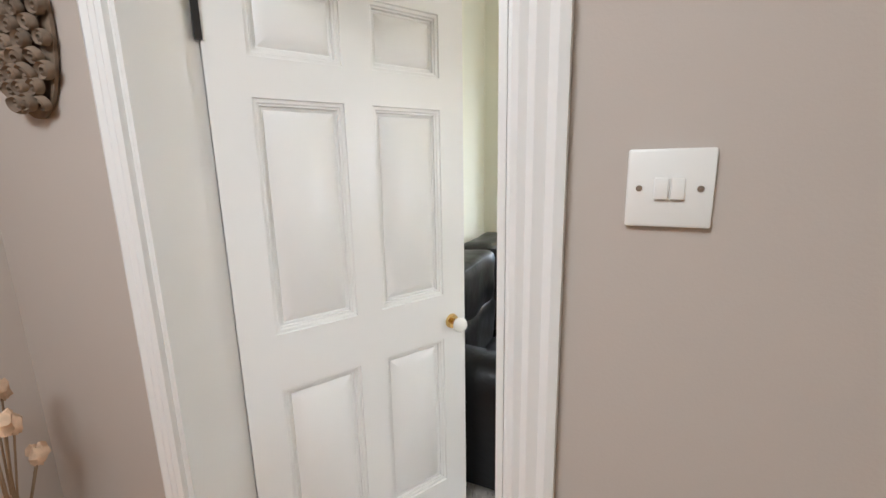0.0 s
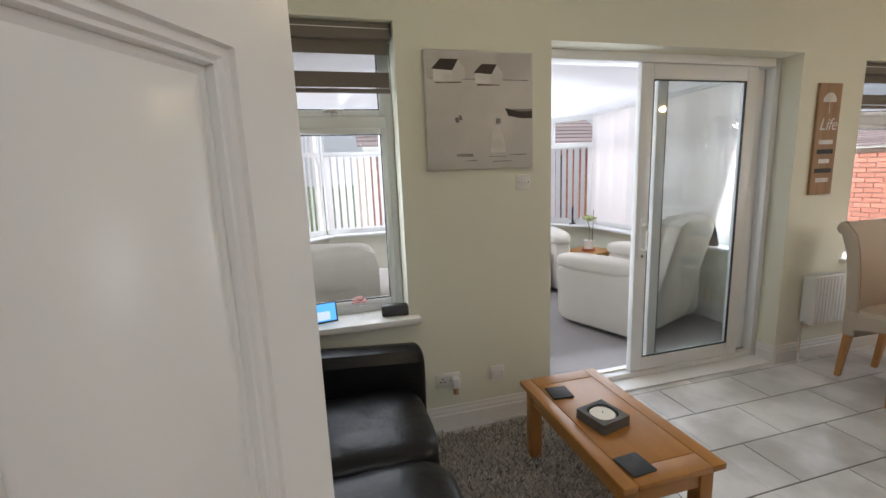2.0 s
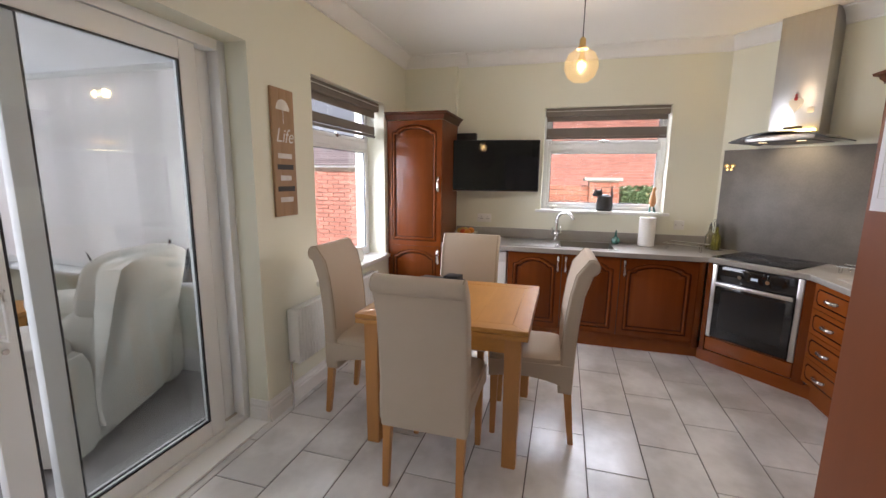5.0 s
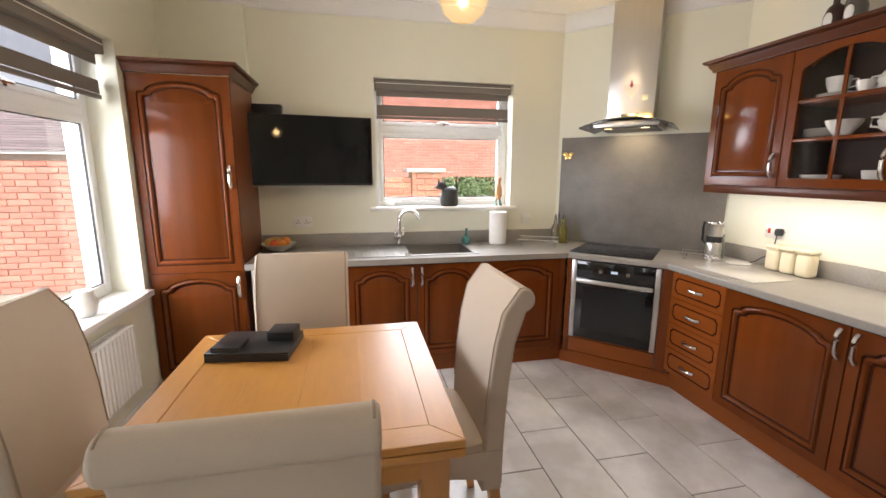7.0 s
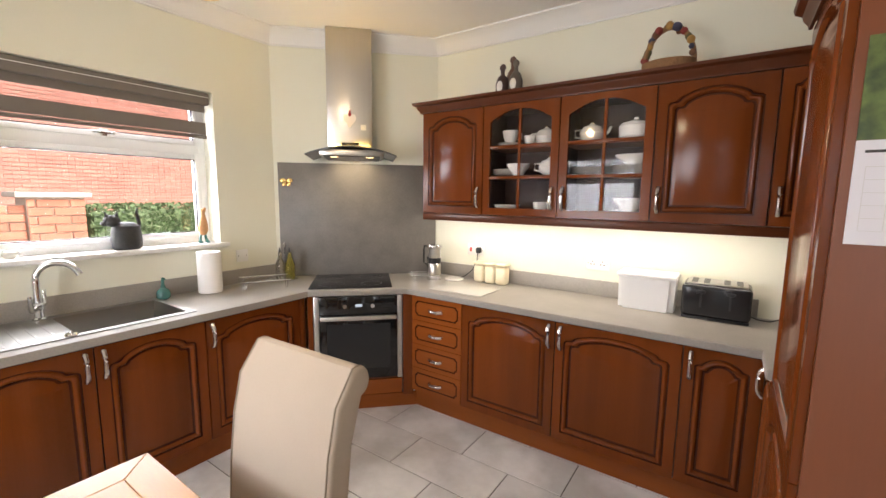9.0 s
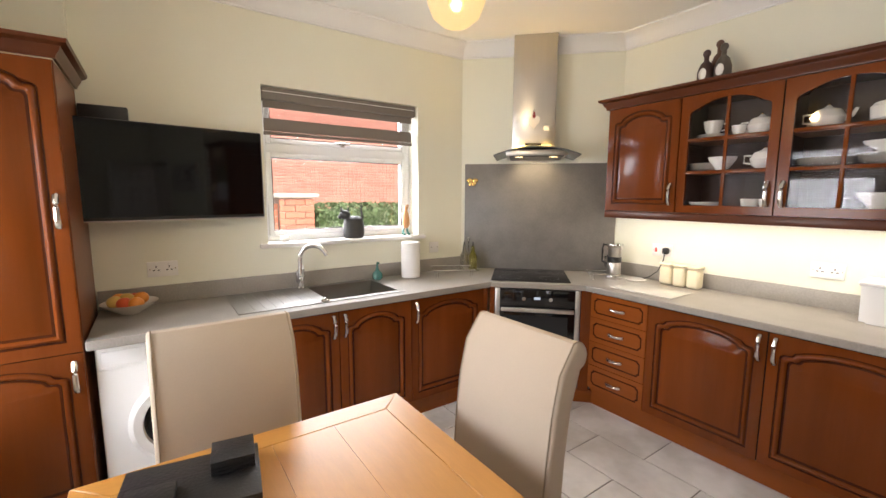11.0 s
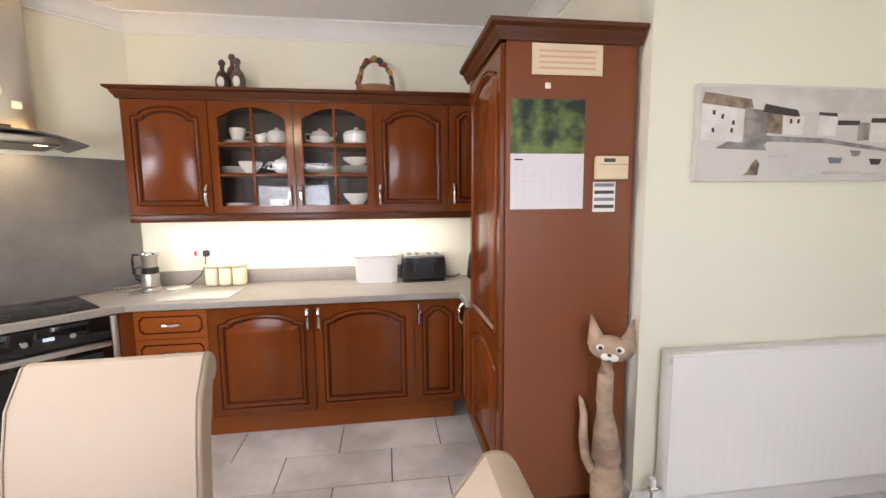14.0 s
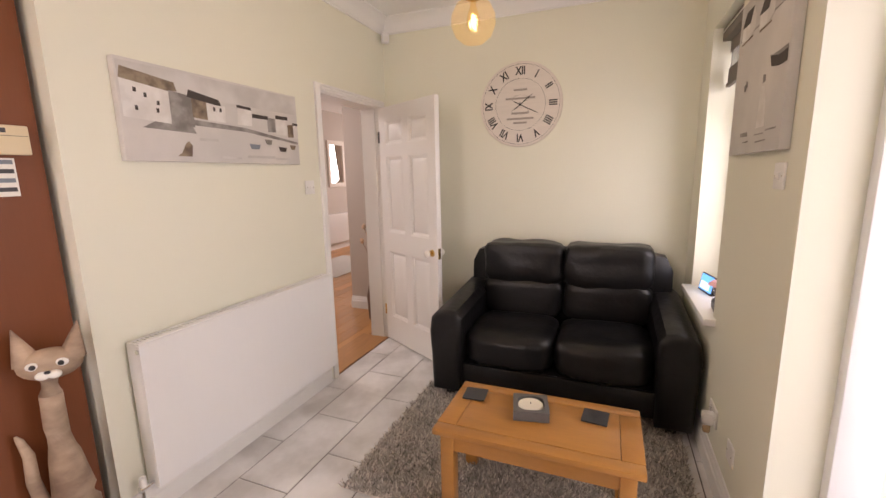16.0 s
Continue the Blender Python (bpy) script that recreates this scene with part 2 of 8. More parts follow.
def cyl(bm, p, q, r1, r2=None, n=20):
    """A capped cylinder or cone from p to q."""
    p, q = Vector(p), Vector(q)
    d = q - p
    m = Matrix.Translation((p + q) / 2) @ d.to_track_quat("Z", "Y").to_matrix().to_4x4()
    bmesh.ops.create_cone(bm, cap_ends=True, segments=n, radius1=r1, radius2=r1 if r2 is None else r2, depth=d.length, matrix=m)
    return bm


def ball(bm, c, r, sx=1, sy=1, sz=1, n=16):
    bmesh.ops.create_uvsphere(bm, u_segments=n, v_segments=max(6, n // 2), radius=r, matrix=Matrix.Translation(c) @ Matrix.Diagonal((sx, sy, sz, 1)))
    return bm


def lathe(bm, c, profile, n=24, close=True):
    """A turned shape: profile is (radius, height) from bottom to top."""
    rings = []
    for r, z in profile:
        rings.append([bm.verts.new((c[0] + r * math.cos(2 * math.pi * i / n), c[1] + r * math.sin(2 * math.pi * i / n), c[2] + z)) for i in range(n)])
    for a, b in zip(rings, rings[1:]):
        for i in range(n):
            bm.faces.new((a[i], a[(i + 1) % n], b[(i + 1) % n], b[i]))
    if close:
        bm.faces.new(rings[0][::-1])
        bm.faces.new(rings[-1])
    return bm


def tube(bm, pts, r, n=8, closed=False):
    """A round bar along points; r is one radius or one per point."""
    pts = [Vector(p) for p in pts]
    k = len(pts)
    rings = []
    up = Vector((0, 0, 1))
    for i, p in enumerate(pts):
        a = pts[(i - 1) % k] if closed or i else p
        b = pts[(i + 1) % k] if closed or i < k - 1 else p
        d = (b - a).normalized()
        s = d.cross(up)
        if s.length < 0.05:
            s = d.cross(Vector((0, 1, 0)))
        s.normalize()
        w = s.cross(d)
        rr = r[i] if isinstance(r, (list, tuple)) else r
        rings.append([bm.verts.new(p + rr * (math.cos(2 * math.pi * j / n) * s + math.sin(2 * math.pi * j / n) * w)) for j in range(n)])
    pairs = list(zip(rings, rings[1:])) + ([(rings[-1], rings[0])] if closed else [])
    for a, b in pairs:
        for j in range(n):
            bm.faces.new((a[j], a[(j + 1) % n], b[(j + 1) % n], b[j]))
    if not closed:
        bm.faces.new(rings[0][::-1])
        bm.faces.new(rings[-1])
    return bm


def prism(bm, poly, axis, a, b):
    """A polygon pushed along an axis from a to b; poly holds the two other coordinates in order."""
    def at(u, v, w):
        return {"x": (w, u, v), "y": (u, w, v), "z": (u, v, w)}[axis]
    lo = [bm.verts.new(at(u, v, a)) for u, v in poly]
    hi = [bm.verts.new(at(u, v, b)) for u, v in poly]
    n = len(poly)
    for i in range(n):
        bm.faces.new((lo[i], lo[(i + 1) % n], hi[(i + 1) % n], hi[i]))
    bm.faces.new(lo[::-1])
    bm.faces.new(hi)
    bmesh.ops.recalc_face_normals(bm, faces=bm.faces[:])
    return bm


def puff(bm, x0, x1, y0, y1, z0, z1, p=5.0, n=9, lump=0.0, seed=0):
    """A padded block: a box with swollen faces and wide round edges."""
    c = Vector(((x0 + x1) / 2, (y0 + y1) / 2, (z0 + z1) / 2))
    h = Vector(((x1 - x0) / 2, (y1 - y0) / 2, (z1 - z0) / 2))
    old = len(bm.verts)
    r = bmesh.ops.create_cube(bm, size=2)
    es = list({e for v in r["verts"] for e in v.link_edges})
    bmesh.ops.subdivide_edges(bm, edges=es, cuts=n, use_grid_fill=True)
    bm.verts.ensure_lookup_table()
    vs = [bm.verts[i] for i in range(old, len(bm.verts))]
    for v in vs:
        q = Vector([math.tan(a * 0.7854) for a in v.co])
        s = (abs(q.x) ** p + abs(q.y) ** p + abs(q.z) ** p) ** (1 / p)
        q /= s
        w = Vector((c.x + q.x * h.x, c.y + q.y * h.y, c.z + q.z * h.z))
        if lump:
            w += q * lump * noise.noise(w * 7 + Vector((seed, seed, 0)))
        v.co = w
    return bm


def part(name, bm, material, parent=None, label="", smooth=True):
    """Links a bmesh as one mesh object under a thing or a part."""
    bmesh.ops.recalc_face_normals(bm, faces=bm.faces[:])
    me = bpy.data.meshes.new(name)
    bm.to_mesh(me)
    bm.free()
    for one in material if isinstance(material, (list, tuple)) else [material]:
        me.materials.append(one)
    if smooth:
        for p in me.polygons:
            p.use_smooth = True
        me.set_sharp_from_angle(angle=radians(38))
    ob = new(name, me)
    if parent is not None:
        ob.parent = parent
    if label:
        ob["label"] = label
    return ob


def thing(name, label, category, m=None, group="", kind=""):
    ob = new(name)
    ob.empty_display_size = 0.1
    tagged(ob, label, category, group, kind)
    if m is not None:
        ob.matrix_basis = m
    return ob


def struct(name, bm, material, label="", smooth=False):
    ob = part(name, bm, material, None, "", smooth)
    return tagged(ob, label, "", "", "structure")


def wall_with_holes(bm, axis, face, back, a, b, z1, holes, z0=0.0):
    """A wall along x or y from a to b between two faces, with rectangular openings (a0, a1, z0, z1) cut through it."""
    us = sorted({a, b, *[h[0] for h in holes], *[h[1] for h in holes]})
    zs = sorted({z0, z1, *[h[2] for h in holes], *[h[3] for h in holes]})
    us = [u for u in us if a <= u <= b]
    zs = [z for z in zs if z0 <= z <= z1]
    lo, hi = min(face, back), max(face, back)
    cells = {}
    for i in range(len(us) - 1):
        for j in range(len(zs) - 1):
            cu, cz = (us[i] + us[i + 1]) / 2, (zs[j] + zs[j + 1]) / 2
            cells[i, j] = not any(h[0] < cu < h[1] and h[2] < cz < h[3] for h in holes)
    vs = {}

    def V(i, j, k):
        if (i, j, k) not in vs:
            w = hi if k else lo
            vs[i, j, k] = bm.verts.new((us[i], w, zs[j]) if axis == "x" else (w, us[i], zs[j]))
        return vs[i, j, k]
    for (i, j), full in cells.items():
        if not full:
            continue
        for k in (0, 1):
            bm.faces.new((V(i, j, k), V(i + 1, j, k), V(i + 1, j + 1, k), V(i, j + 1, k)))
        for di, dj, c0, c1 in ((-1, 0, (i, j), (i, j + 1)), (1, 0, (i + 1, j), (i + 1, j + 1)), (0, -1, (i, j), (i + 1, j)), (0, 1, (i, j + 1), (i + 1, j + 1))):
            if not cells.get((i + di, j + dj), False):
                bm.faces.new((V(*c0, 0), V(*c1, 0), V(*c1, 1), V(*c0, 1)))
    return bm


# ---- the rooms ----
DX0, DX1, DZ = -0.295, 0.475, 1.99          # doorway to the hall
HALLY = 0.225
W1 = (-0.14, 0.485, 0.715, 2.24)           # narrow window
SL = (1.355, 3.205, 0.0, 2.18)            # sliding door
W2 = (3.79, 4.96, 0.745, 2.15)            # window beside the dining table
W3 = (0.165, 1.29, 1.175, 2.16)            # window over the sink (along y)
GB = YS + 0.30                            # outer face of the garden wall
struct("wall_garden", wall_with_holes(empty_bm(), "x", YS, GB, XC - 0.2, XK + 0.25, ZC, [W1, SL, W2]), PAINT, "pale green painted wall with windows and sliding door")
struct("wall_sink", wall_with_holes(empty_bm(), "y", XK, XK + 0.25, -0.26, YS, ZC, [W3]), PAINT, "pale green painted wall with window over the sink")
struct("wall_clock", bx(XC - 0.2, XC, YP, YS, 0, ZC), PAINT, "pale green painted wall behind the sofa")
_b = wall_with_holes(empty_bm(), "x", YP, 0.30, XC - 0.2, XF, ZC, [(DX0 - 0.03, DX1 + 0.03, 0.0, DZ + 0.03)])
struct("wall_hall_room_side", _b, PAINT, "pale green painted wall with door to the hall")
_b = wall_with_holes(empty_bm(), "x", 0.298, HALLY, -0.95, XF - 0.122, ZC, [(DX0 - 0.03, DX1 + 0.03, 0.0, DZ + 0.03)])
struct("wall_hall_side", _b, HALLP, "taupe painted hall wall")
struct("wall_cupboard", bx(XF - 0.12, XF, YN, 0.298, 0, ZC), PAINT, "pale green painted return wall beside the tall unit")
struct("wall_north", bx(XF - 0.12, XK + 0.25, YN - 0.2, YN - 0.0005, 0, ZC), PAINT, "pale green painted wall behind the worktop")
_b = prism(empty_bm(), [(XK, -0.26), (XK + 0.25, -0.26), (XK + 0.25, YN), (4.71, YN)], "z", 0, ZC)
struct("wall_corner", _b, PAINT, "pale green painted wall set across the corner")
struct("ceiling", bx(XC - 0.2, XK + 0.25, YN - 0.2, GB, ZC, ZC + 0.1), CEIL, "white painted ceiling")
struct("floor", bx(XC - 0.2, XK + 0.25, YN - 0.2, GB, -0.1, -0.004), GROUT, "grey tiled floor with dark grout")

# ---- trims ----


def coving(name, p, q, inward):
    """A curved coving along the line p-q at the ceiling; inward points into the room."""
    p, q, n = Vector((*p, 0)), Vector((*q, 0)), Vector((*inward, 0)).normalized()
    prof = [(0, -0.105), (0.012, -0.105), (0.012, -0.095), (0.022, -0.088), (0.038, -0.055), (0.062, -0.028), (0.092, -0.016), (0.098, -0.012), (0.108, -0.012), (0.108, 0), (0, 0)]
    bm = empty_bm()
    rings = [[bm.verts.new(e + n * u + Vector((0, 0, ZC + v))) for u, v in prof] for e in (p, q)]
    k = len(prof)
    for i in range(k):
        bm.faces.new((rings[0][i], rings[0][(i + 1) % k], rings[1][(i + 1) % k], rings[1][i]))
    bm.faces.new(rings[0])
    bm.faces.new(rings[1][::-1])
    return struct(name, bm, CEIL, "white plaster coving", True)


coving("coving", (XC, YS), (XK, YS), (0, -1))
BOXX, BOXY = XK - 0.075, 2.165
struct("wall_boxing", bx(BOXX, XK - 0.0005, BOXY, YS - 0.0005, 2.09, ZC - 0.0005), PAINT, "pale green boxed-out corner of the wall over the larder")
coving("coving", (BOXX, YS), (BOXX, BOXY - 0.108), (-1, 0))
coving("coving", (XK, BOXY), (XK, -0.26), (-1, 0))
coving("coving", (XK, -0.26), (4.71, YN), (-1, 1))
coving("coving", (4.71, YN), (XF, YN), (0, 1))
coving("coving", (XF, YN), (XF, YP), (1, 0))
coving("coving", (XF, YP), (XC, YP), (0, 1))
coving("coving", (XC, YP), (XC, YS), (1, 0))


def skirting(p, q, inward, h=0.135):
    p, q, n = Vector((*p, 0)), Vector((*q, 0)), Vector((*inward, 0)).normalized()
    prof = [(0, 0), (0.018, 0), (0.018, h * 0.62), (0.013, h * 0.68), (0.013, h * 0.78), (0.008, h * 0.88), (0.006, h), (0, h)]
    bm = empty_bm()
    rings = [[bm.verts.new(e + n * u + Vector((0, 0, v))) for u, v in prof] for e in (p, q)]
    k = len(prof)
    for i in range(k):
        bm.faces.new((rings[0][i], rings[0][(i + 1) % k], rings[1][(i + 1) % k], rings[1][i]))
    bm.faces.new(rings[0])
    bm.faces.new(rings[1][::-1])
    return struct("baseboard", bm, GLOSSW, "white gloss moulded skirting board")


skirting((XC, YS), (SL[0], YS), (0, -1))
skirting((SL[0], YS), (SL[0], YS + 0.13), (1, 0))
skirting((SL[1], YS + 0.13), (SL[1], YS), (-1, 0))
skirting((SL[1], YS), (4.97, YS), (0, -1))
skirting((XC, YP), (XC, YS), (1, 0))
skirting((DX1 + 0.09, YP), (XF, YP), (0, 1))
skirting((XF, YP), (XF, 0.32), (1, 0))

# door lining and architraves
_L = thing("door_1", "white painted door lining and moulded architraves", "door frame", kind="structure")
for a, b in ((DX0 - 0.03, DX0), (DX1, DX1 + 0.03)):
    part("lining", bx(a, b, HALLY, YP, 0, DZ + 0.03), GLOSSW, _L)
part("lining", bx(DX0, DX1, HALLY, YP, DZ, DZ + 0.03), GLOSSW, _L)
part("door_stop", bx(DX1 - 0.012, DX1 - 0.001, HALLY, YP - 0.045, 0, DZ - 0.001), GLOSSW, _L)
part("door_stop", bx(DX0 + 0.001, DX0 + 0.012, HALLY, YP - 0.045, 0, DZ - 0.001), GLOSSW, _L)


def architrave(x0, x1, z1, y, out):
    """Three moulded lengths round a doorway on the wall face at y; out is -1 or 1."""
    w = 0.068 if out < 0 else 0.050
    g = w / 0.068
    for side, x in ((-1, x0), (1, x1)):
        prof = [(0, 0), (0, 0.012), (0.010 * g, 0.018), (0.020 * g, 0.014), (0.030 * g, 0.019), (0.044 * g, 0.013), (0.056 * g, 0.020), (w, 0.016), (w, 0)]
        part("architrave", prism(empty_bm(), [(x + side * u, y + out * v) for u, v in prof], "z", 0, z1 + w), GLOSSW, _L)
    prof = [(0, 0), (0.012, 0), (0.018, 0.010 * g), (0.014, 0.020 * g), (0.019, 0.030 * g), (0.013, 0.044 * g), (0.020, 0.056 * g), (0.016, w), (0, w)]
    part("architrave", prism(empty_bm(), [(y + out * u, z1 + v) for u, v in prof], "x", x0 + 0.001, x1 - 0.001), GLOSSW, _L)


architrave(DX0 - 0.008, DX1 + 0.008, DZ + 0.008, YP, 1)
architrave(DX0 - 0.008, DX1 + 0.008, DZ + 0.008, HALLY, -1)


def inset_loop(pts, d, cx, cz, w, h):
    return [(cx + (x - cx) * (w - 2 * d) / w, cz + (z - cz) * (h - 2 * d) / h) for x, z in pts]


def panel_face(bm, x0, x1, z0, z1, outlines, y, steps, dark=()):
    """A face at depth y with shaped panels let into it: each outline runs through steps of (inset, depth)."""
    rim = [bm.verts.new(v) for v in ((x0, y, z0), (x1, y, z0), (x1, y, z1), (x0, y, z1))]
    edges = [bm.edges.new((rim[i], rim[(i + 1) % 4])) for i in range(4)]
    first = []
    for pts in outlines:
        vs = [bm.verts.new((x, y, z)) for x, z in pts]
        edges += [bm.edges.new((vs[i], vs[(i + 1) % len(vs)])) for i in range(len(vs))]
        first.append(vs)
    bmesh.ops.triangle_fill(bm, use_beauty=True, use_dissolve=False, edges=edges, normal=(0, -1, 0))
    for pts, vs in zip(outlines, first):
        for f in [f for f in bm.faces if all(v in vs for v in f.verts)]:
            bm.faces.remove(f)
        if steps is None:
            continue
        xs, zs = [p[0] for p in pts], [p[1] for p in pts]
        cx, cz, w, h = (min(xs) + max(xs)) / 2, (min(zs) + max(zs)) / 2, max(xs) - min(xs), max(zs) - min(zs)
        prev = vs
        for n_step, (d, dep) in enumerate(steps):
            cur = [bm.verts.new((x, y + dep, z)) for x, z in inset_loop(pts, d, cx, cz, w, h)]
            for i in range(len(cur)):
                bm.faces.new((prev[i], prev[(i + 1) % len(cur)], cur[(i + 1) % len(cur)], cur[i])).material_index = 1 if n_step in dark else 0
            prev = cur
        bm.faces.new(prev)
    return rim, first


def slab_back(bm, rim, y):
    """Sides and back of a door behind its face."""
    b = [bm.verts.new((v.co.x, y, v.co.z)) for v in rim]
    for i in range(4):
        bm.faces.new((rim[i], rim[(i + 1) % 4], b[(i + 1) % 4], b[i]))
    bm.faces.new(b[::-1])


def rect(x0, x1, z0, z1):
    return [(x0, z0), (x1, z0), (x1, z1), (x0, z1)]


# six-panel door, hung at the hinge and standing open into the room
DOORW, DOORH = 0.755, 1.975
DOOR_ANGLE = 60.5
_d = thing("panel_door", "white six-panel door standing open into the room", "door", pose(DX0 + 0.012, YP - 0.005, 0.012, 0, 0, DOOR_ANGLE))
_bm = empty_bm()
_outs = []
for x0, x1 in ((0.095, 0.335), (0.420, 0.660)):
    for z0, z1 in ((0.22, 0.80), (0.965, 1.585), (1.68, 1.865)):
        _outs.append(rect(x0, x1, z0, z1))
_rim, _ = panel_face(_bm, 0, DOORW, 0, DOORH, _outs, 0.0, [(0.002, 0.005), (0.010, 0.006), (0.013, 0.010), (0.017, 0.0105), (0.019, 0.021), (0.024, 0.022), (0.056, 0.002)])
slab_back(_bm, _rim, 0.038)
part("leaf", _bm, GLOSSW, _d)
_bm = empty_bm()
_outs2 = [[(x, z) for x, z in o] for o in _outs]
panel_face(_bm, 0.0, DOORW, 0, DOORH, _outs2, 0.0, [(0.002, 0.005), (0.010, 0.006), (0.013, 0.010), (0.017, 0.0105), (0.019, 0.021), (0.024, 0.022), (0.056, 0.002)])
for v in _bm.verts:
    v.co.y = 0.0395 - v.co.y
part("room_side_facing", _bm, GLOSSW, _d)
_k = part("rose", cyl(empty_bm(), (0.695, 0, 0.86), (0.695, -0.010, 0.86), 0.027, 0.024), BRASS, _d, "brass door knob rose")
part("neck", cyl(empty_bm(), (0.695, -0.010, 0.86), (0.695, -0.034, 0.86), 0.010), BRASS, _d)
part("knob", ball(empty_bm(), (0.695, -0.050, 0.86), 0.027, 1, 0.85, 1), PORC, _d, "white porcelain knob with pink flowers")
part("rose", cyl(empty_bm(), (0.695, 0.040, 0.86), (0.695, 0.050, 0.86), 0.024, 0.027), BRASS, _d)
part("knob", ball(empty_bm(), (0.695, 0.085, 0.86), 0.027, 1, 0.85, 1), PORC, _d)
part("latch_plate", bx(DOORW - 0.001, DOORW + 0.002, 0.008, 0.030, 0.82, 0.90), BRASS, _d, "brass latch plate")
for z in (0.22, 1.70):
    part("hinge", bx(-0.012, 0.004, -0.006, 0.004, z, z + 0.09), BLACKP if z > 1 else BRASS, _d, "dark metal butt hinge")


# ---- windows ----


def window(name, w, h, m, sill, transom, blind_drop, label):
    """A casement window in local axes: x along the wall, y outwards from the frame face, z from the opening's foot."""
    W = thing(name, label, "window", m, kind="structure")
    f = 0.040
    bm = empty_bm()
    box(bm, 0, f, 0, 0.07, 0, h, 0.004)
    box(bm, w - f, w, 0, 0.07, 0, h, 0.004)
    box(bm, f, w - f, 0, 0.07, 0, f, 0.004)
    box(bm, f, w - f, 0, 0.07, h - f, h, 0.004)
    box(bm, f, w - f, 0, 0.07, transom - 0.03, transom + 0.03, 0.004)
    part("window_frame", bm, UPVC, W)
    for z0, z1 in ((f, transom - 0.03), (transom + 0.03, h - f)):
        bm = empty_bm()
        g = 0.032
        for a in (box(bm, f, f + g, -0.008, 0.05, z0, z1, 0.006), box(bm, w - f - g, w - f, -0.008, 0.05, z0, z1, 0.006),
                  box(bm, f + g, w - f - g, -0.008, 0.05, z0, z0 + g, 0.006), box(bm, f + g, w - f - g, -0.008, 0.05, z1 - g, z1, 0.006)):
            pass
        s = part("sash", bm, UPVC, W)
        bm = empty_bm()
        e = 0.006
        for q in ((f + g, f + g + e, z0 + g, z1 - g), (w - f - g - e, w - f - g, z0 + g, z1 - g), (f + g, w - f - g, z0 + g, z0 + g + e), (f + g, w - f - g, z1 - g - e, z1 - g)):
            box(bm, q[0], q[1], 0.002, 0.012, q[2], q[3])
        part("gasket", bm, BLACKP, s)
        p = part("pane", bx(f + g, w - f - g, 0.018, 0.022, z0 + g, z1 - g), GLASSW, W)
        p.visible_shadow = False
    bm = empty_bm()
    box(bm, w / 2 - 0.055, w / 2 + 0.055, -0.026, -0.014, transom + 0.046, transom + 0.062, 0.005)
    box(bm, w / 2 - 0.016, w / 2 + 0.016, -0.020, -0.008, transom + 0.034, transom + 0.070, 0.004)
    part("window_handle", bm, CHROME, W)
    return W


def day_night_blind(name, w, m, drop, label, bands):
    """A roller blind of alternating opaque and sheer bands; bands holds (top, bottom) of the opaque ones below the cassette."""
    B = thing(name, label, "roller blind", m)
    part("cassette", bx(0, w, -0.045, 0.035, -0.075, 0, 0.006), BLINDG, B)
    part("cassette_trim", bx(0.004, w - 0.004, -0.0495, -0.0455, -0.030, -0.026), MATS["white_plastic"], B)
    for a, b in bands:
        part("opaque_band", bx(0.012, w - 0.012, -0.004, -0.001, -b, -a), BLINDG, B)
    part("sheer_cloth", bx(0.012, w - 0.012, 0.003, 0.004, -drop, -0.07), SHEERB, B, "see-through mesh bands")
    part("bottom_bar", bx(0.010, w - 0.010, -0.012, 0.010, -drop - 0.018, -drop + 0.004, 0.004), BLINDG, B)
    return B


SHEERB = glass("sheer_mesh", (0.86, 0.86, 0.86), 0.0, 0.9)
window("window_1", W1[1] - W1[0], W1[3] - W1[2], pose(W1[0], YS + 0.17, W1[2]), True, 1.06, 0.3, "narrow white framed window")
window("window_2", W2[1] - W2[0], W2[3] - W2[2], pose(W2[0], YS + 0.17, W2[2]), True, 1.02, 0.3, "white framed window beside the dining table")
window("window_3", W3[1] - W3[0], W3[3] - W3[2], pose(XK + 0.14, W3[1], W3[2], 0, 0, -90), True, 0.62, 0.3, "white framed window over the sink")
day_night_blind("roller_blind", W1[1] - W1[0] - 0.02, pose(W1[0] + 0.01, YS + 0.09, W1[3] - 0.003), 0.31, "taupe and sheer banded roller blind half raised", [(0.07, 0.14), (0.225, 0.30)])
day_night_blind("roller_blind", W2[1] - W2[0] - 0.02, pose(W2[0] + 0.01, YS + 0.09, W2[3] - 0.003), 0.29, "taupe and sheer banded roller blind half raised", [(0.07, 0.13), (0.21, 0.28)])
day_night_blind("roller_blind", W3[1] - W3[0] - 0.02, pose(XK + 0.07, W3[1] - 0.01, W3[3] - 0.003, 0, 0, -90), 0.27, "taupe and sheer banded roller blind half raised", [(0.07, 0.12), (0.185, 0.262)])
struct("window_sill_1", bx(W1[0] - 0.03, W1[1] + 0.06, YS - 0.055, YS + 0.17, W1[2] - 0.035, W1[2] + 0.003, 0.008), GLOSSW, "white painted window sill", True)
struct("window_sill_2", bx(W2[0] - 0.03, W2[1] + 0.02, YS - 0.045, YS + 0.17, W2[2] - 0.035, W2[2] + 0.003, 0.008), GLOSSW, "white painted window sill", True)
struct("window_sill_3", bx(XK - 0.035, XK + 0.14, W3[0] - 0.05, W3[1] + 0.05, W3[2] - 0.025, W3[2] + 0.003, 0.006), GLOSSW, "white painted window sill", True)

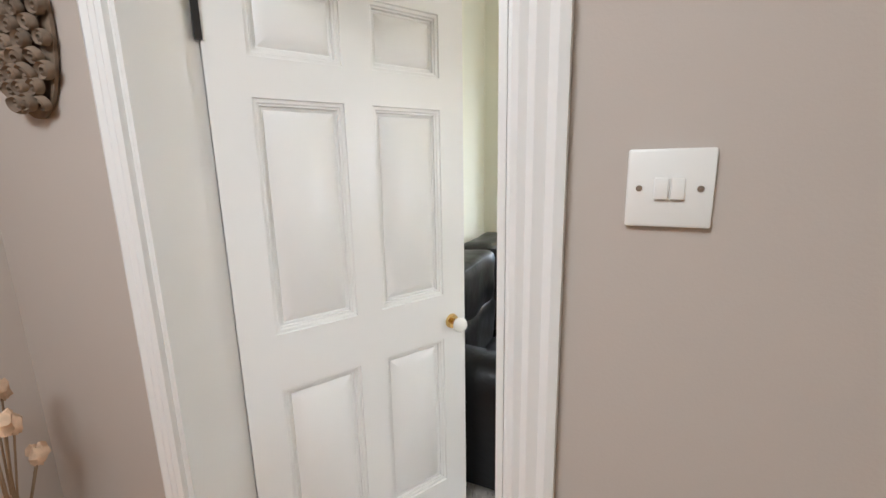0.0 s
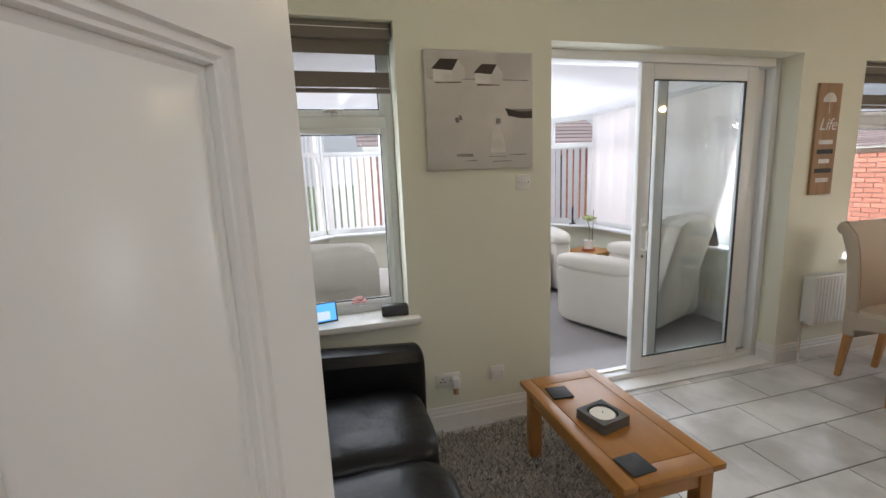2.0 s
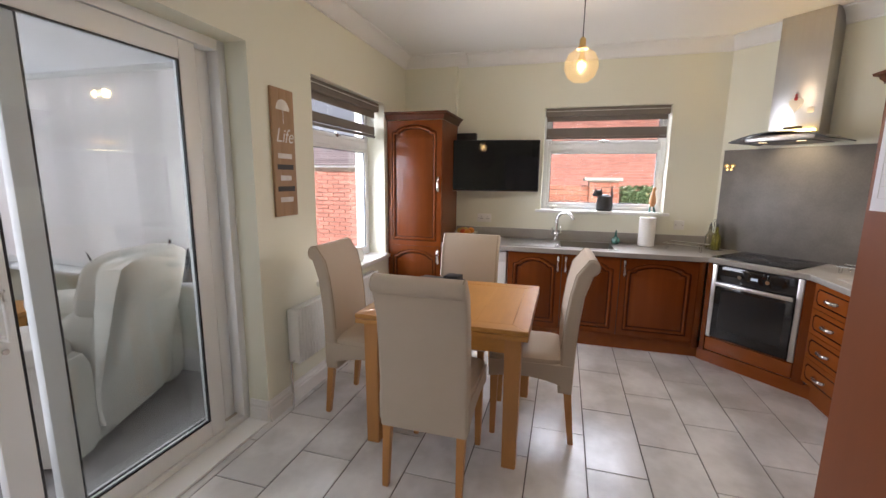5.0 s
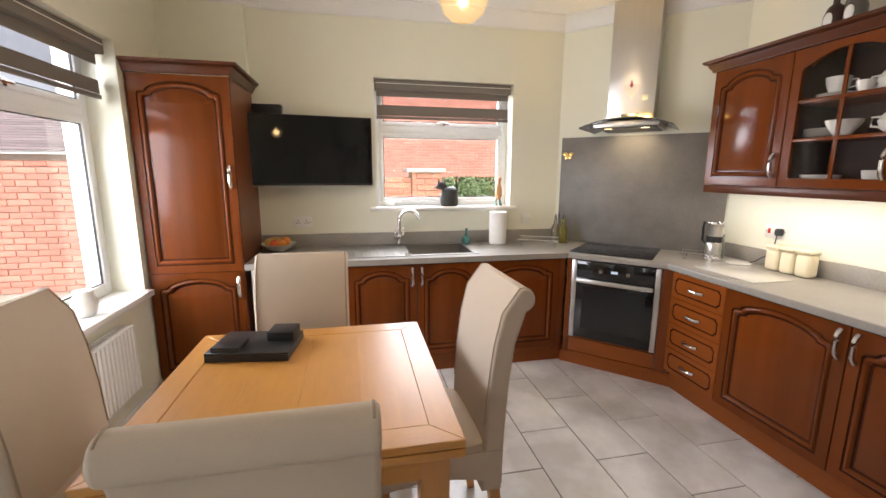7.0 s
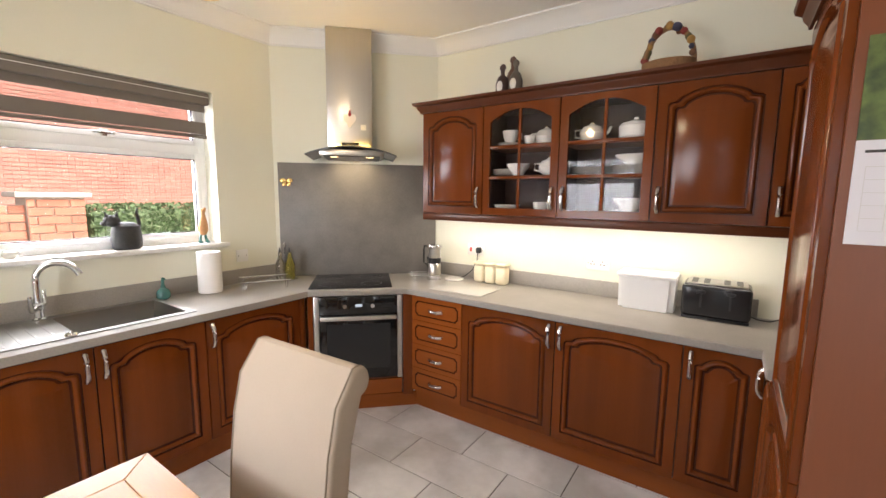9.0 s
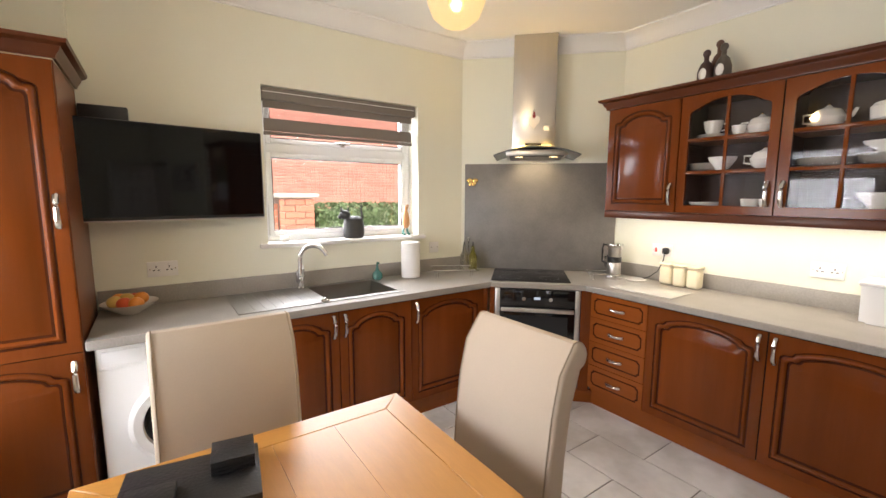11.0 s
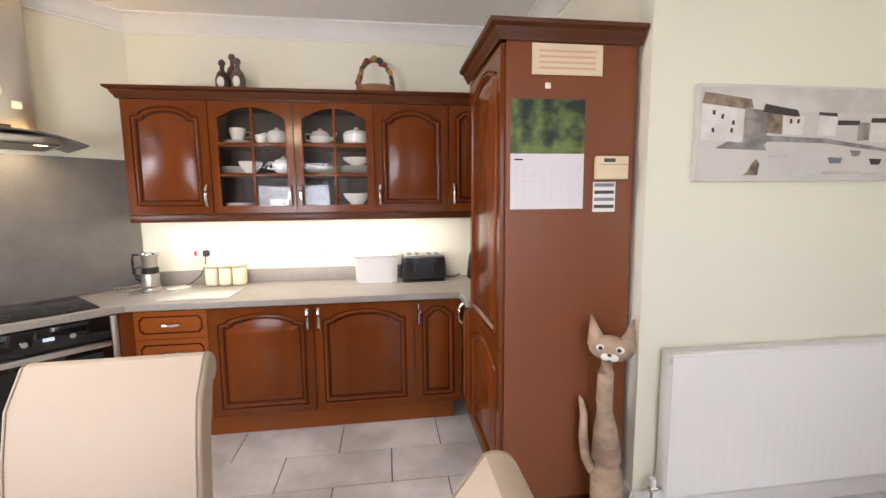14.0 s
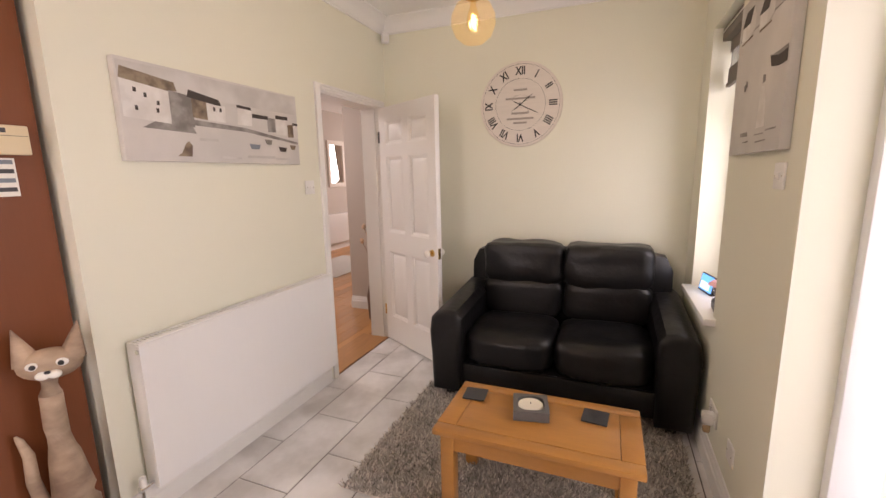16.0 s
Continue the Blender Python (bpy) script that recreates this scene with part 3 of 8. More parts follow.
# ---- sliding door ----
SX0, SX1, SZ, SY = SL[0], SL[1], SL[3], YS + 0.14
_s = thing("door_2", "white framed sliding glass door standing half open", "sliding door", kind="structure")
_bm = empty_bm()
box(_bm, SX0, SX0 + 0.045, SY, SY + 0.12, 0.0, SZ, 0.004)
box(_bm, SX1 - 0.05, SX1, SY, SY + 0.12, 0.0, SZ, 0.004)
box(_bm, SX0 + 0.045, SX1 - 0.05, SY, SY + 0.12, SZ - 0.055, SZ, 0.004)
box(_bm, SX0 + 0.045, SX1 - 0.05, SY, SY + 0.12, 0.0, 0.045, 0.004)
part("outer_frame", _bm, UPVC, _s)
part("track", bx(SX0 + 0.045, SX1 - 0.05, SY + 0.055, SY + 0.065, 0.046, 0.056), MATS["satin_nickel"], _s)


def sash_leaf(name, x0, x1, y, st):
    z0, z1 = 0.048, SZ - 0.058
    bm = empty_bm()
    box(bm, x0, x0 + st, y, y + 0.045, z0, z1, 0.005)
    box(bm, x1 - st, x1, y, y + 0.045, z0, z1, 0.005)
    box(bm, x0 + st, x1 - st, y, y + 0.045, z0, z0 + st, 0.005)
    box(bm, x0 + st, x1 - st, y, y + 0.045, z1 - st, z1, 0.005)
    lf = part(name, bm, UPVC, _s)
    bm = empty_bm()
    e = 0.009
    box(bm, x0 + st, x0 + st + e, y + 0.004, y + 0.016, z0 + st, z1 - st)
    box(bm, x1 - st - e, x1 - st, y + 0.004, y + 0.016, z0 + st, z1 - st)
    box(bm, x0 + st + e, x1 - st - e, y + 0.004, y + 0.016, z0 + st, z0 + st + e)
    box(bm, x0 + st + e, x1 - st - e, y + 0.004, y + 0.016, z1 - st - e, z1 - st)
    part("gasket", bm, BLACKP, lf)
    p = part("pane", bx(x0 + st, x1 - st, y + 0.018, y + 0.022, z0 + st, z1 - st), GLASSD, lf)
    p.visible_shadow = False
    return lf


sash_leaf("fixed_leaf", 2.25, SX1 - 0.052, SY + 0.066, 0.075)
_lf = sash_leaf("sliding_leaf", 2.07, 3.02, SY + 0.008, 0.095)
_bm = empty_bm()
box(_bm, 2.100, 2.135, SY - 0.002, SY + 0.008, 0.86, 1.14, 0.004)
tube(_bm, [(2.118, SY, 1.10), (2.118, SY - 0.040, 1.10), (2.118, SY - 0.045, 1.06), (2.118, SY - 0.045, 0.97), (2.118, SY - 0.040, 0.93), (2.118, SY, 0.93)], 0.009)
part("handle", _bm, UPVC, _lf, "white pull handle with lock")
part("lock", cyl(empty_bm(), (2.118, SY - 0.008, 0.885), (2.118, SY, 0.885), 0.010), CHROME, _lf)
struct("threshold", bx(SX0, SX1, YS - 0.002, SY, -0.004, 0.012), UPVC, "white plastic door threshold")

# ---- kitchen units ----


def arch(x0, x1, z0, z1, rise=0.040, shoulder=0.058):
    """A cathedral outline: square foot, rounded ears with a hollow step, and a low arch."""
    w = x1 - x0
    rise = min(rise, 0.15 * w)
    s = min(shoulder, 0.15 * w)
    za = z1 - rise - 0.62 * s
    ear = [(0.0, 0.0), (0.06, 0.16), (0.20, 0.28), (0.38, 0.30), (0.56, 0.30), (0.72, 0.34), (0.86, 0.44), (0.96, 0.60)]
    right = [(x1 - s * u, za + s * v) for u, v in ear]
    left = [(x0 + s * u, za + s * v) for u, v in ear][::-1]
    xa, xb, zt = x1 - s, x0 + s, za + 0.66 * s
    mid = [(xa + (xb - xa) * i / 16, zt + (z1 - zt) * (1 - abs(2 * i / 16 - 1) ** 2.3)) for i in range(17)]
    return [(x0, z0), (x1, z0)] + right + mid + left


def bow_handle(bm, x, z, upright, y=0.0, ln=0.125):
    """A bowed bar handle with broad ends."""
    pts, rs = [], []
    for i in range(9):
        u = i / 8 - 0.5
        off = -0.022 * (1 - (2 * u) ** 4) - 0.005
        pts.append((x, y + off, z + u * ln) if upright else (x + u * ln, y + off, z))
        rs.append(0.0120 - 0.0022 * abs(math.sin(math.pi * (u + 0.5))))
    tube(bm, pts, rs, 8)
    for u in (-0.5, 0.5):
        p = (x, y, z + u * ln) if upright else (x + u * ln, y, z)
        q = (p[0], y - 0.010, p[2])
        cyl(bm, p, q, 0.010, 0.008, 12)
    return bm


def cab_door(parent, x0, x1, z0, z1, hinge, y=-0.02, glazed=False, handle_z=None, shape="arch", no_handle=False):
    """A cabinet door (face at y, 20 mm thick) with shaped raised panel or glazing, and its handle."""
    st = min(0.047, 0.17 * (x1 - x0))
    out = arch(x0 + st, x1 - st, z0 + 0.047, z1 - 0.036) if shape == "arch" else rect(x0 + st, x1 - st, z0 + 0.055, z1 - 0.055)
    bm = empty_bm()
    if glazed:
        rim, first = panel_face(bm, x0, x1, z0, z1, [out], y, None)
        back_rim = [bm.verts.new((v.co.x, y + 0.02, v.co.z)) for v in rim]
        for i in range(4):
            bm.faces.new((rim[i], rim[(i + 1) % 4], back_rim[(i + 1) % 4], back_rim[i]))
        vs = first[0]
        inn = [bm.verts.new((v.co.x, y + 0.02, v.co.z)) for v in vs]
        for i in range(len(vs)):
            bm.faces.new((vs[i], vs[(i + 1) % len(vs)], inn[(i + 1) % len(vs)], inn[i]))
        d = part("door", bm, CHERRY, parent)
        xa, xb, za, zb = x0 + st, x1 - st, z0 + 0.047, z1 - 0.036
        part("glazing_bar", bx((xa + xb) / 2 - 0.009, (xa + xb) / 2 + 0.009, y + 0.003, y + 0.014, za, zb, 0.003), CHERRY, d)
        for k in (1, 2):
            zz = za + (zb - za - 0.03) * k / 3
            part("glazing_bar", bx(xa, xb, y + 0.002, y + 0.013, zz - 0.009, zz + 0.009, 0.003), CHERRY, d)
        p = part("pane", bx(xa - 0.01, xb + 0.01, y + 0.016, y + 0.019, za - 0.01, zb + 0.01), GLASSC, d)
        p.visible_shadow = False
    else:
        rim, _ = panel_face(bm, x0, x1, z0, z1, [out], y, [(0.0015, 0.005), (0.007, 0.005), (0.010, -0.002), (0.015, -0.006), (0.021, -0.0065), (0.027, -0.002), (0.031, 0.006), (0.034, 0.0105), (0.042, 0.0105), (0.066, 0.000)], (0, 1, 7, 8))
        slab_back(bm, rim, y + 0.02)
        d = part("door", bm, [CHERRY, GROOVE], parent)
    if not no_handle:
        hx = x1 - 0.030 if hinge == "l" else x0 + 0.030
        hz = handle_z if handle_z is not None else z1 - 0.085
        part("handle", bow_handle(empty_bm(), hx, hz, True, y), NICKEL, d, "satin nickel bow handle")
    return d


def base_unit(w, m, doors, label, depth=0.56, top=0.834):
    """A floor unit w wide: carcass from plinth to worktop, doors given as (x0, x1, hinge)."""
    c = thing("base_cabinet", label, "cabinet", m, "fitted base units")
    part("body", bx(0, w, 0.001, depth, 0.14, top), CARCASS, c)
    if top < 0.8:
        part("top_rail", bx(0, w, 0.001, 0.02, top, 0.834), PANELM, c)
    for x0, x1, hg in doors:
        cab_door(c, x0 + 0.003, x1 - 0.003, 0.145, 0.826, hg)
    return c


def drawer_unit(w, m, label, depth=0.56):
    c = thing("drawer_cabinet", label, "cabinet", m, "fitted base units")
    part("body", bx(0, w, 0.001, depth, 0.14, 0.834), PANELM, c)
    n, z0, z1 = 4, 0.145, 0.829
    for k in range(n):
        a, b = z0 + (z1 - z0) * k / n + 0.002, z0 + (z1 - z0) * (k + 1) / n - 0.002
        bm = empty_bm()
        x0, x1 = 0.028, w - 0.028
        h0, h1 = a + 0.030, b - 0.030
        q = 0.018
        out = [(x0 + q, h0), (x1 - q, h0), (x1 - q * 0.75, h0 + q * 0.6), (x1, h0 + q * 1.1), (x1, h1 - q * 1.1), (x1 - q * 0.75, h1 - q * 0.6), (x1 - q, h1), (x0 + q, h1), (x0 + q * 0.75, h1 - q * 0.6), (x0, h1 - q * 1.1), (x0, h0 + q * 1.1), (x0 + q * 0.75, h0 + q * 0.6)]
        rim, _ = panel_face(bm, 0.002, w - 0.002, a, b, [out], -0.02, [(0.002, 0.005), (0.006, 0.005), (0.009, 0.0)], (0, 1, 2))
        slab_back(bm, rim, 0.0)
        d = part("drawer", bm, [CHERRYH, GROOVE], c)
        part("handle", bow_handle(empty_bm(), w / 2, (a + b) / 2, False, -0.02, 0.095), NICKEL, d, "satin nickel bow handle")
    return c


FX, FY = 5.03, -0.585         # carcass fronts of the sink run and of the long run
# sink run: local x runs from the tall unit towards the corner
SINKM = lambda y: pose(FX, y, 0, 0, 0, -90)
base_unit(0.96, SINKM(1.53), [(0.0, 0.48, "l"), (0.48, 0.96, "r")], "cherry wood double base unit with arched doors under the sink", 0.54, 0.70)
_c = base_unit(0.63, SINKM(0.57), [(0.0, 0.595, "r")], "cherry wood base unit with arched door beside the oven", 0.50)
part("filler", bx(0.596, 0.640, -0.018, 0.0, 0.10, 0.834, 0.002), CHERRY, _c)
# long run under the wall cupboards: local x runs from the corner away
LONGM = lambda x: pose(x, FY, 0, 0, 0, 180)
drawer_unit(0.405, LONGM(4.50), "cherry wood four-drawer unit with shaped fronts", 0.54)
base_unit(1.23, LONGM(4.095), [(0.0, 0.612, "l"), (0.612, 1.23, "r")], "cherry wood double base unit with arched doors", 0.54)
base_unit(0.315, LONGM(2.865), [(0.0, 0.31, "r")], "narrow cherry wood corner base unit", 0.54)
# oven housing set across the corner: local x along the front
OVM = pose(5.010, -0.085, 0, 0, 0, -135)
_o = thing("oven_housing", "cherry wood housing set across the corner round the oven", "cabinet", OVM, "fitted base units")
part("side", bx(0.0, 0.035, 0.0, 0.5, 0.10, 0.834), CHERRY, _o)
part("side", bx(0.638, 0.672, 0.0, 0.5, 0.10, 0.834), CHERRY, _o)
part("bottom_drawer_front", bx(0.040, 0.633, 0.002, 0.022, 0.115, 0.222, 0.003), CHERRYH, _o)
part("filler", bx(0.668, 0.712, -0.004, 0.05, 0.10, 0.834), CHERRY, _o)
part("shelf", bx(0.036, 0.637, 0.03, 0.5, 0.214, 0.228), PANELM, _o)
_o = thing("oven", "built-in black glass oven with steel trim under the hob", "oven", OVM @ pose(0.040, 0, 0.232))
part("body", bx(0.012, 0.582, 0.012, 0.48, 0.002, 0.590), BLACKP, _o)
part("side_trim", bx(0.0, 0.034, -0.004, 0.010, 0.0, 0.595, 0.002), STEEL, _o, "brushed steel side trim")
part("side_trim", bx(0.560, 0.594, -0.004, 0.010, 0.0, 0.595, 0.002), STEEL, _o, "brushed steel side trim")
part("control_panel", bx(0.036, 0.558, -0.008, 0.010, 0.475, 0.592, 0.003), BLACKG, _o)
_dd = part("oven_door", bx(0.036, 0.558, -0.014, 0.010, 0.012, 0.468, 0.004), BLACKG, _o)
part("door_window", bx(0.085, 0.510, -0.016, -0.0142, 0.085, 0.405), mat("oven_window", (0.014, 0.015, 0.017), 0.08, var=0.05), _dd, "tinted glass window")
part("door_handle", bx(0.042, 0.552, -0.034, -0.016, 0.432, 0.462, 0.007), STEEL, _dd, "brushed steel full-width handle")
for x in (0.205, 0.390):
    part("control_knob", cyl(empty_bm(), (x, -0.008, 0.530), (x, -0.026, 0.530), 0.016, 0.014), CHROME, _o)
part("display", bx(0.275, 0.320, -0.0095, -0.0082, 0.522, 0.540), mat("display", (0.02, 0.02, 0.02), 0.2, emit=(0.8, 0.9, 1.0), estr=0.6), _o)

# plinths
struct("plinth_sink", bx(FX + 0.045, FX + 0.060, -0.115, 2.16, 0.0, 0.139), CHERRYH, "cherry wood plinth")
struct("plinth_long", bx(2.60, 4.525, FY - 0.060, FY - 0.045, 0.0, 0.139), CHERRYH, "cherry wood plinth")
_p = struct("plinth_corner", bx(-0.03, 0.745, 0.030, 0.045, 0.0, 0.098), CHERRYH, "cherry wood plinth")
_p.matrix_basis = OVM

# worktop: one slab round the corner, with the sink cut out
WZ0, WZ1 = 0.836, 0.876
WFX, WFY = 4.985, -0.535     # front edges
SINKCUT = (5.10, 5.50, 0.62, 1.08)
_bm = empty_bm()
_outer = [(WFX, 2.155), (WFX, -0.075), (4.520, WFY), (2.575, WFY), (2.575, -0.30), (XF + 0.002, -0.30), (XF + 0.002, YN + 0.002), (4.708, YN + 0.002), (XK - 0.002, -0.258), (XK - 0.002, 2.155)]
_in = [(SINKCUT[0], SINKCUT[2]), (SINKCUT[1], SINKCUT[2]), (SINKCUT[1], SINKCUT[3]), (SINKCUT[0], SINKCUT[3])]
for z in (WZ0, WZ1):
    vs = [_bm.verts.new((x, y, z)) for x, y in _outer]
    ws = [_bm.verts.new((x, y, z)) for x, y in _in]
    es = [_bm.edges.new((vs[i], vs[(i + 1) % len(vs)])) for i in range(len(vs))] + [_bm.edges.new((ws[i], ws[(i + 1) % 4])) for i in range(4)]
    bmesh.ops.triangle_fill(_bm, use_beauty=True, use_dissolve=False, edges=es, normal=(0, 0, 1))
    for f in [f for f in _bm.faces if all(v in ws for v in f.verts)]:
        _bm.faces.remove(f)
    if z == WZ0:
        lo, lw = vs, ws
for a, b in ((lo, vs), (lw, ws)):
    for i in range(len(a)):
        _bm.faces.new((a[i], a[(i + 1) % len(a)], b[(i + 1) % len(a)], b[i]))
_w = part("worktop", _bm, GREYTOP, None, "", False)
tagged(_w, "grey speckled laminate worktop running round the corner", "worktop")
_bv = _w.modifiers.new("edge", "BEVEL")
_bv.width, _bv.segments, _bv.limit_method = 0.006, 2, "ANGLE"
_u = thing("upstand", "grey laminate upstand along the wall behind the worktop", "upstand")
part("length", bx(XK - 0.020, XK - 0.002, -0.245, 2.155, WZ1, WZ1 + 0.10, 0.002), GREYTOP, _u)
part("length", bx(2.575, 4.690, YN + 0.002, YN + 0.020, WZ1, WZ1 + 0.10, 0.002), GREYTOP, _u)
_p = tagged(part("splashback", bx(0.03, 1.235, 0.004, 0.014, WZ1 + 0.001, 1.745, 0.002), SPLASH), "slate grey mottled splashback panel behind the hob", "splashback")
_p.matrix_basis = pose(XK, -0.26, 0, 0, 0, -135) @ pose(0, -0.016, 0)

# ---- wall cupboards ----
WY = -0.83                   # carcass front
WALLM = lambda x: pose(x, WY, 0, 0, 0, 180)


def wall_unit(w, m, glazed, hinge, label, group="wall cupboards"):
    c = thing("wall_cabinet", label, "cabinet", m, group)
    z0, z1, d = 1.385, 2.085, 0.30
    bm = empty_bm()
    box(bm, 0, 0.016, 0.001, d, z0, z1)
    box(bm, w - 0.016, w, 0.001, d, z0, z1)
    box(bm, 0.016, w - 0.016, 0.001, d, z0, z0 + 0.018)
    box(bm, 0.016, w - 0.016, 0.001, d, z1 - 0.018, z1)
    box(bm, 0.016, w - 0.016, d - 0.010, d, z0 + 0.018, z1 - 0.018)
    part("body", bm, CARCASS, c)
    if glazed:
        for k in (1, 2):
            zz = z0 + 0.062 + 0.56 * k / 3
            part("shelf", bx(0.017, w - 0.017, 0.03, d - 0.012, zz - 0.009, zz + 0.009), PANELM, c)
    cab_door(c, 0.0035, w - 0.0035, z0 + 0.002, z1 - 0.002, hinge, glazed=glazed, handle_z=z0 + 0.115)
    return c


wall_unit(0.495, WALLM(4.600), False, "l", "cherry wood wall cupboard with arched door")
wall_unit(0.510, WALLM(4.105), True, "l", "cherry wood glazed wall cupboard holding crockery")
wall_unit(0.505, WALLM(3.595), True, "r", "cherry wood glazed wall cupboard holding crockery")
wall_unit(0.495, WALLM(3.090), False, "r", "cherry wood wall cupboard with arched door")
# return cupboard beside the tall unit: its front faces the room across the worktop
_c = thing("wall_cabinet", "narrow cherry wood corner wall cupboard", "cabinet", None, "wall cupboards")
_c.matrix_basis = WALLM(2.594)
part("body", bx(0, 0.28, 0.001, 0.30, 1.385, 2.085), PANELM, _c)
cab_door(_c, 0.004, 0.255, 1.387, 2.083, "r", handle_z=1.50)
_c = thing("wall_cabinet", "cherry wood wall cupboard over the worktop beside the tall unit", "cabinet", pose(2.33, -0.80, 0, 0, 0, 90), "wall cupboards")
part("body", bx(0, 0.49, 0.001, 0.36, 1.385, 2.085), PANELM, _c)
cab_door(_c, 0.002, 0.488, 1.387, 2.083, "r", handle_z=1.50)


def crown(name, pts, z, label):
    """A stepped cornice with its inner foot along pts; the profile leans out to the left of the way."""
    prof = [(0.0, 0.0), (0.010, 0.0), (0.012, 0.012), (0.026, 0.030), (0.030, 0.044), (0.050, 0.054), (0.055, 0.068), (0.0, 0.068)]
    bm = empty_bm()
    P = [Vector((*p, 0)) for p in pts]
    rings = []
    for i, p in enumerate(P):
        ns = []
        if i:
            d = (P[i] - P[i - 1]).normalized()
            ns.append(Vector((-d.y, d.x, 0)))
        if i < len(P) - 1:
            d = (P[i + 1] - P[i]).normalized()
            ns.append(Vector((-d.y, d.x, 0)))
        n = sum(ns, Vector()) / len(ns)
        n /= n.length_squared
        rings.append([bm.verts.new(p + n * u + Vector((0, 0, z + v))) for u, v in prof])
    k = len(prof)
    for a, b in zip(rings, rings[1:]):
        for i in range(k):
            bm.faces.new((a[i], a[(i + 1) % k], b[(i + 1) % k], b[i]))
    bm.faces.new(rings[0])
    bm.faces.new(rings[-1][::-1])
    return bm


_k = tagged(part("cornice", crown("c", [(2.36, WY + 0.022), (4.605, WY + 0.022), (4.605, YN + 0.01)], 2.085, ""), CHERRYD), "dark cherry wood cornice along the wall cupboards", "cornice")
_k = tagged(part("cupboard_top", bx(2.34, 4.600, YN + 0.006, WY + 0.020, 2.130, 2.141), PANELM), "cherry laminate top board over the wall cupboards", "top board")
_k = tagged(part("pelmet", bx(2.34, 4.603, WY - 0.010, WY + 0.016, 1.335, 1.384, 0.006), CHERRYD), "dark cherry wood light pelmet under the wall cupboards", "pelmet")
# strip light behind the pelmet
_l = thing("strip_light", "slim white strip light under the wall cupboards", "light")
part("housing", bx(2.75, 4.50, -0.93, -0.885, 1.370, 1.384, 0.003), WHITE, _l)
lamp("strip_light_lamp", "AREA", pose(3.55, -0.90, 1.366), 7.2, (1.0, 0.88, 0.70), 2.0, 0.05)

# ---- tall units ----


def tall_unit(w, d, h, m, split, hinge, label, bare=False):
    c = thing("tall_cabinet", label, "cabinet", m, "tall units")
    part("body", bx(0, w, 0.001, d, 0.10, h), PANELM, c)
    part("plinth", bx(0.004, w - 0.004, 0.05, d - 0.002, 0.0, 0.099), CHERRYD, c)
    cab_door(c, 0.003, w - 0.003, 0.145, split - 0.002, hinge, handle_z=split - 0.10, no_handle=bare)
    cab_door(c, 0.003, w - 0.003, split + 0.002, h - 0.004, hinge, handle_z=1.42, no_handle=bare)
    return c


tall_unit(0.545, 0.55, 2.005, pose(FX, 2.708, 0, 0, 0, -90), 0.83, "l", "tall cherry wood larder cupboard with arched doors")
tagged(part("cornice", crown("c", [(XK - 0.01, 2.161), (FX - 0.022, 2.161), (FX - 0.022, 2.71)], 2.005, ""), CHERRYD), "dark cherry wood cornice on the larder cupboard", "cornice")
# fridge housing: doors face the kitchen, plain end panel faces the living end
tall_unit(0.62, 0.56, 2.08, pose(2.535, -0.29, 0, 0, 0, 90), 0.80, "r", "tall cherry wood fridge housing with plain end panel", True)
tagged(part("cornice", crown("c", [(XF + 0.01, 0.345), (2.557, 0.345), (2.557, -0.30)], 2.08, ""), CHERRYD), "dark cherry wood cornice on the fridge housing", "cornice")
tagged(part("end_panel", bx(1.975, 2.535, 0.331, 0.343, 0.10, 2.08), PANELM), "red-brown laminate end panel of the fridge housing", "end panel")
tagged(part("cupboard_top", bx(1.96, 2.55, -0.285, 0.335, 2.1005, 2.112), PANELM), "cherry laminate top board of the fridge housing", "top board")
# unit under the return worktop
_c = thing("base_cabinet", "cherry wood base unit beside the fridge housing", "cabinet", pose(2.535, -0.545, 0, 0, 0, 90), "fitted base units")
part("body", bx(0.0, 0.25, 0.001, 0.55, 0.14, 0.834), PANELM, _c)
cab_door(_c, 0.002, 0.248, 0.145, 0.829, "r")

# ---- hood, hob, sink, washing machine ----
_h = thing("cooker_hood", "stainless steel chimney cooker hood with curved glass canopy", "cooker hood", pose(5.172, -0.678, 0, 0, 0, -135))
part("chimney", bx(-0.178, 0.142, -0.175, -0.003, 1.82, ZC - 0.002, 0.003), STEEL, _h, "brushed steel chimney")
_bm = empty_bm()
n = 14
top, bot = [], []
for i in range(n + 1):
    u = -1 + 2 * i / n
    x, z = 0.30 * u, 1.835 - 0.060 * u * u
    top.append((x, z))
prism(_bm, top + [(x, z - 0.008) for x, z in top[::-1]], "y", -0.47, -0.003)
part("canopy", _bm, mat("smoked_glass", (0.10, 0.11, 0.11), 0.06, var=0.03, coat=0.4), _h, "curved smoked glass canopy")
part("body", bx(-0.215, 0.215, -0.42, -0.004, 1.772, 1.815, 0.006), STEEL, _h)
part("filter", bx(-0.19, 0.19, -0.40, -0.03, 1.766, 1.7715), DARKG, _h)
for x in (-0.12, 0.12):
    part("hood_lamp", cyl(empty_bm(), (x, -0.36, 1.765), (x, -0.36, 1.7705), 0.028), mat("hood_lamp", (1, 0.9, 0.7), 0.4, emit=(1.0, 0.75, 0.35), estr=3.0) if "hood_lamp" not in MATS else MATS["hood_lamp"], _h)
part("control_strip", bx(-0.078, 0.042, -0.178, -0.1752, 1.868, 1.885), BLACKG, _h)
_p = thing("wooden_heart", "cream wooden heart with a red hen hung on the hood", "ornament", pose(5.172, -0.678, 0, 0, 0, -135) @ pose(-0.018, 0.10, 0))
_bm = empty_bm()
pts = []
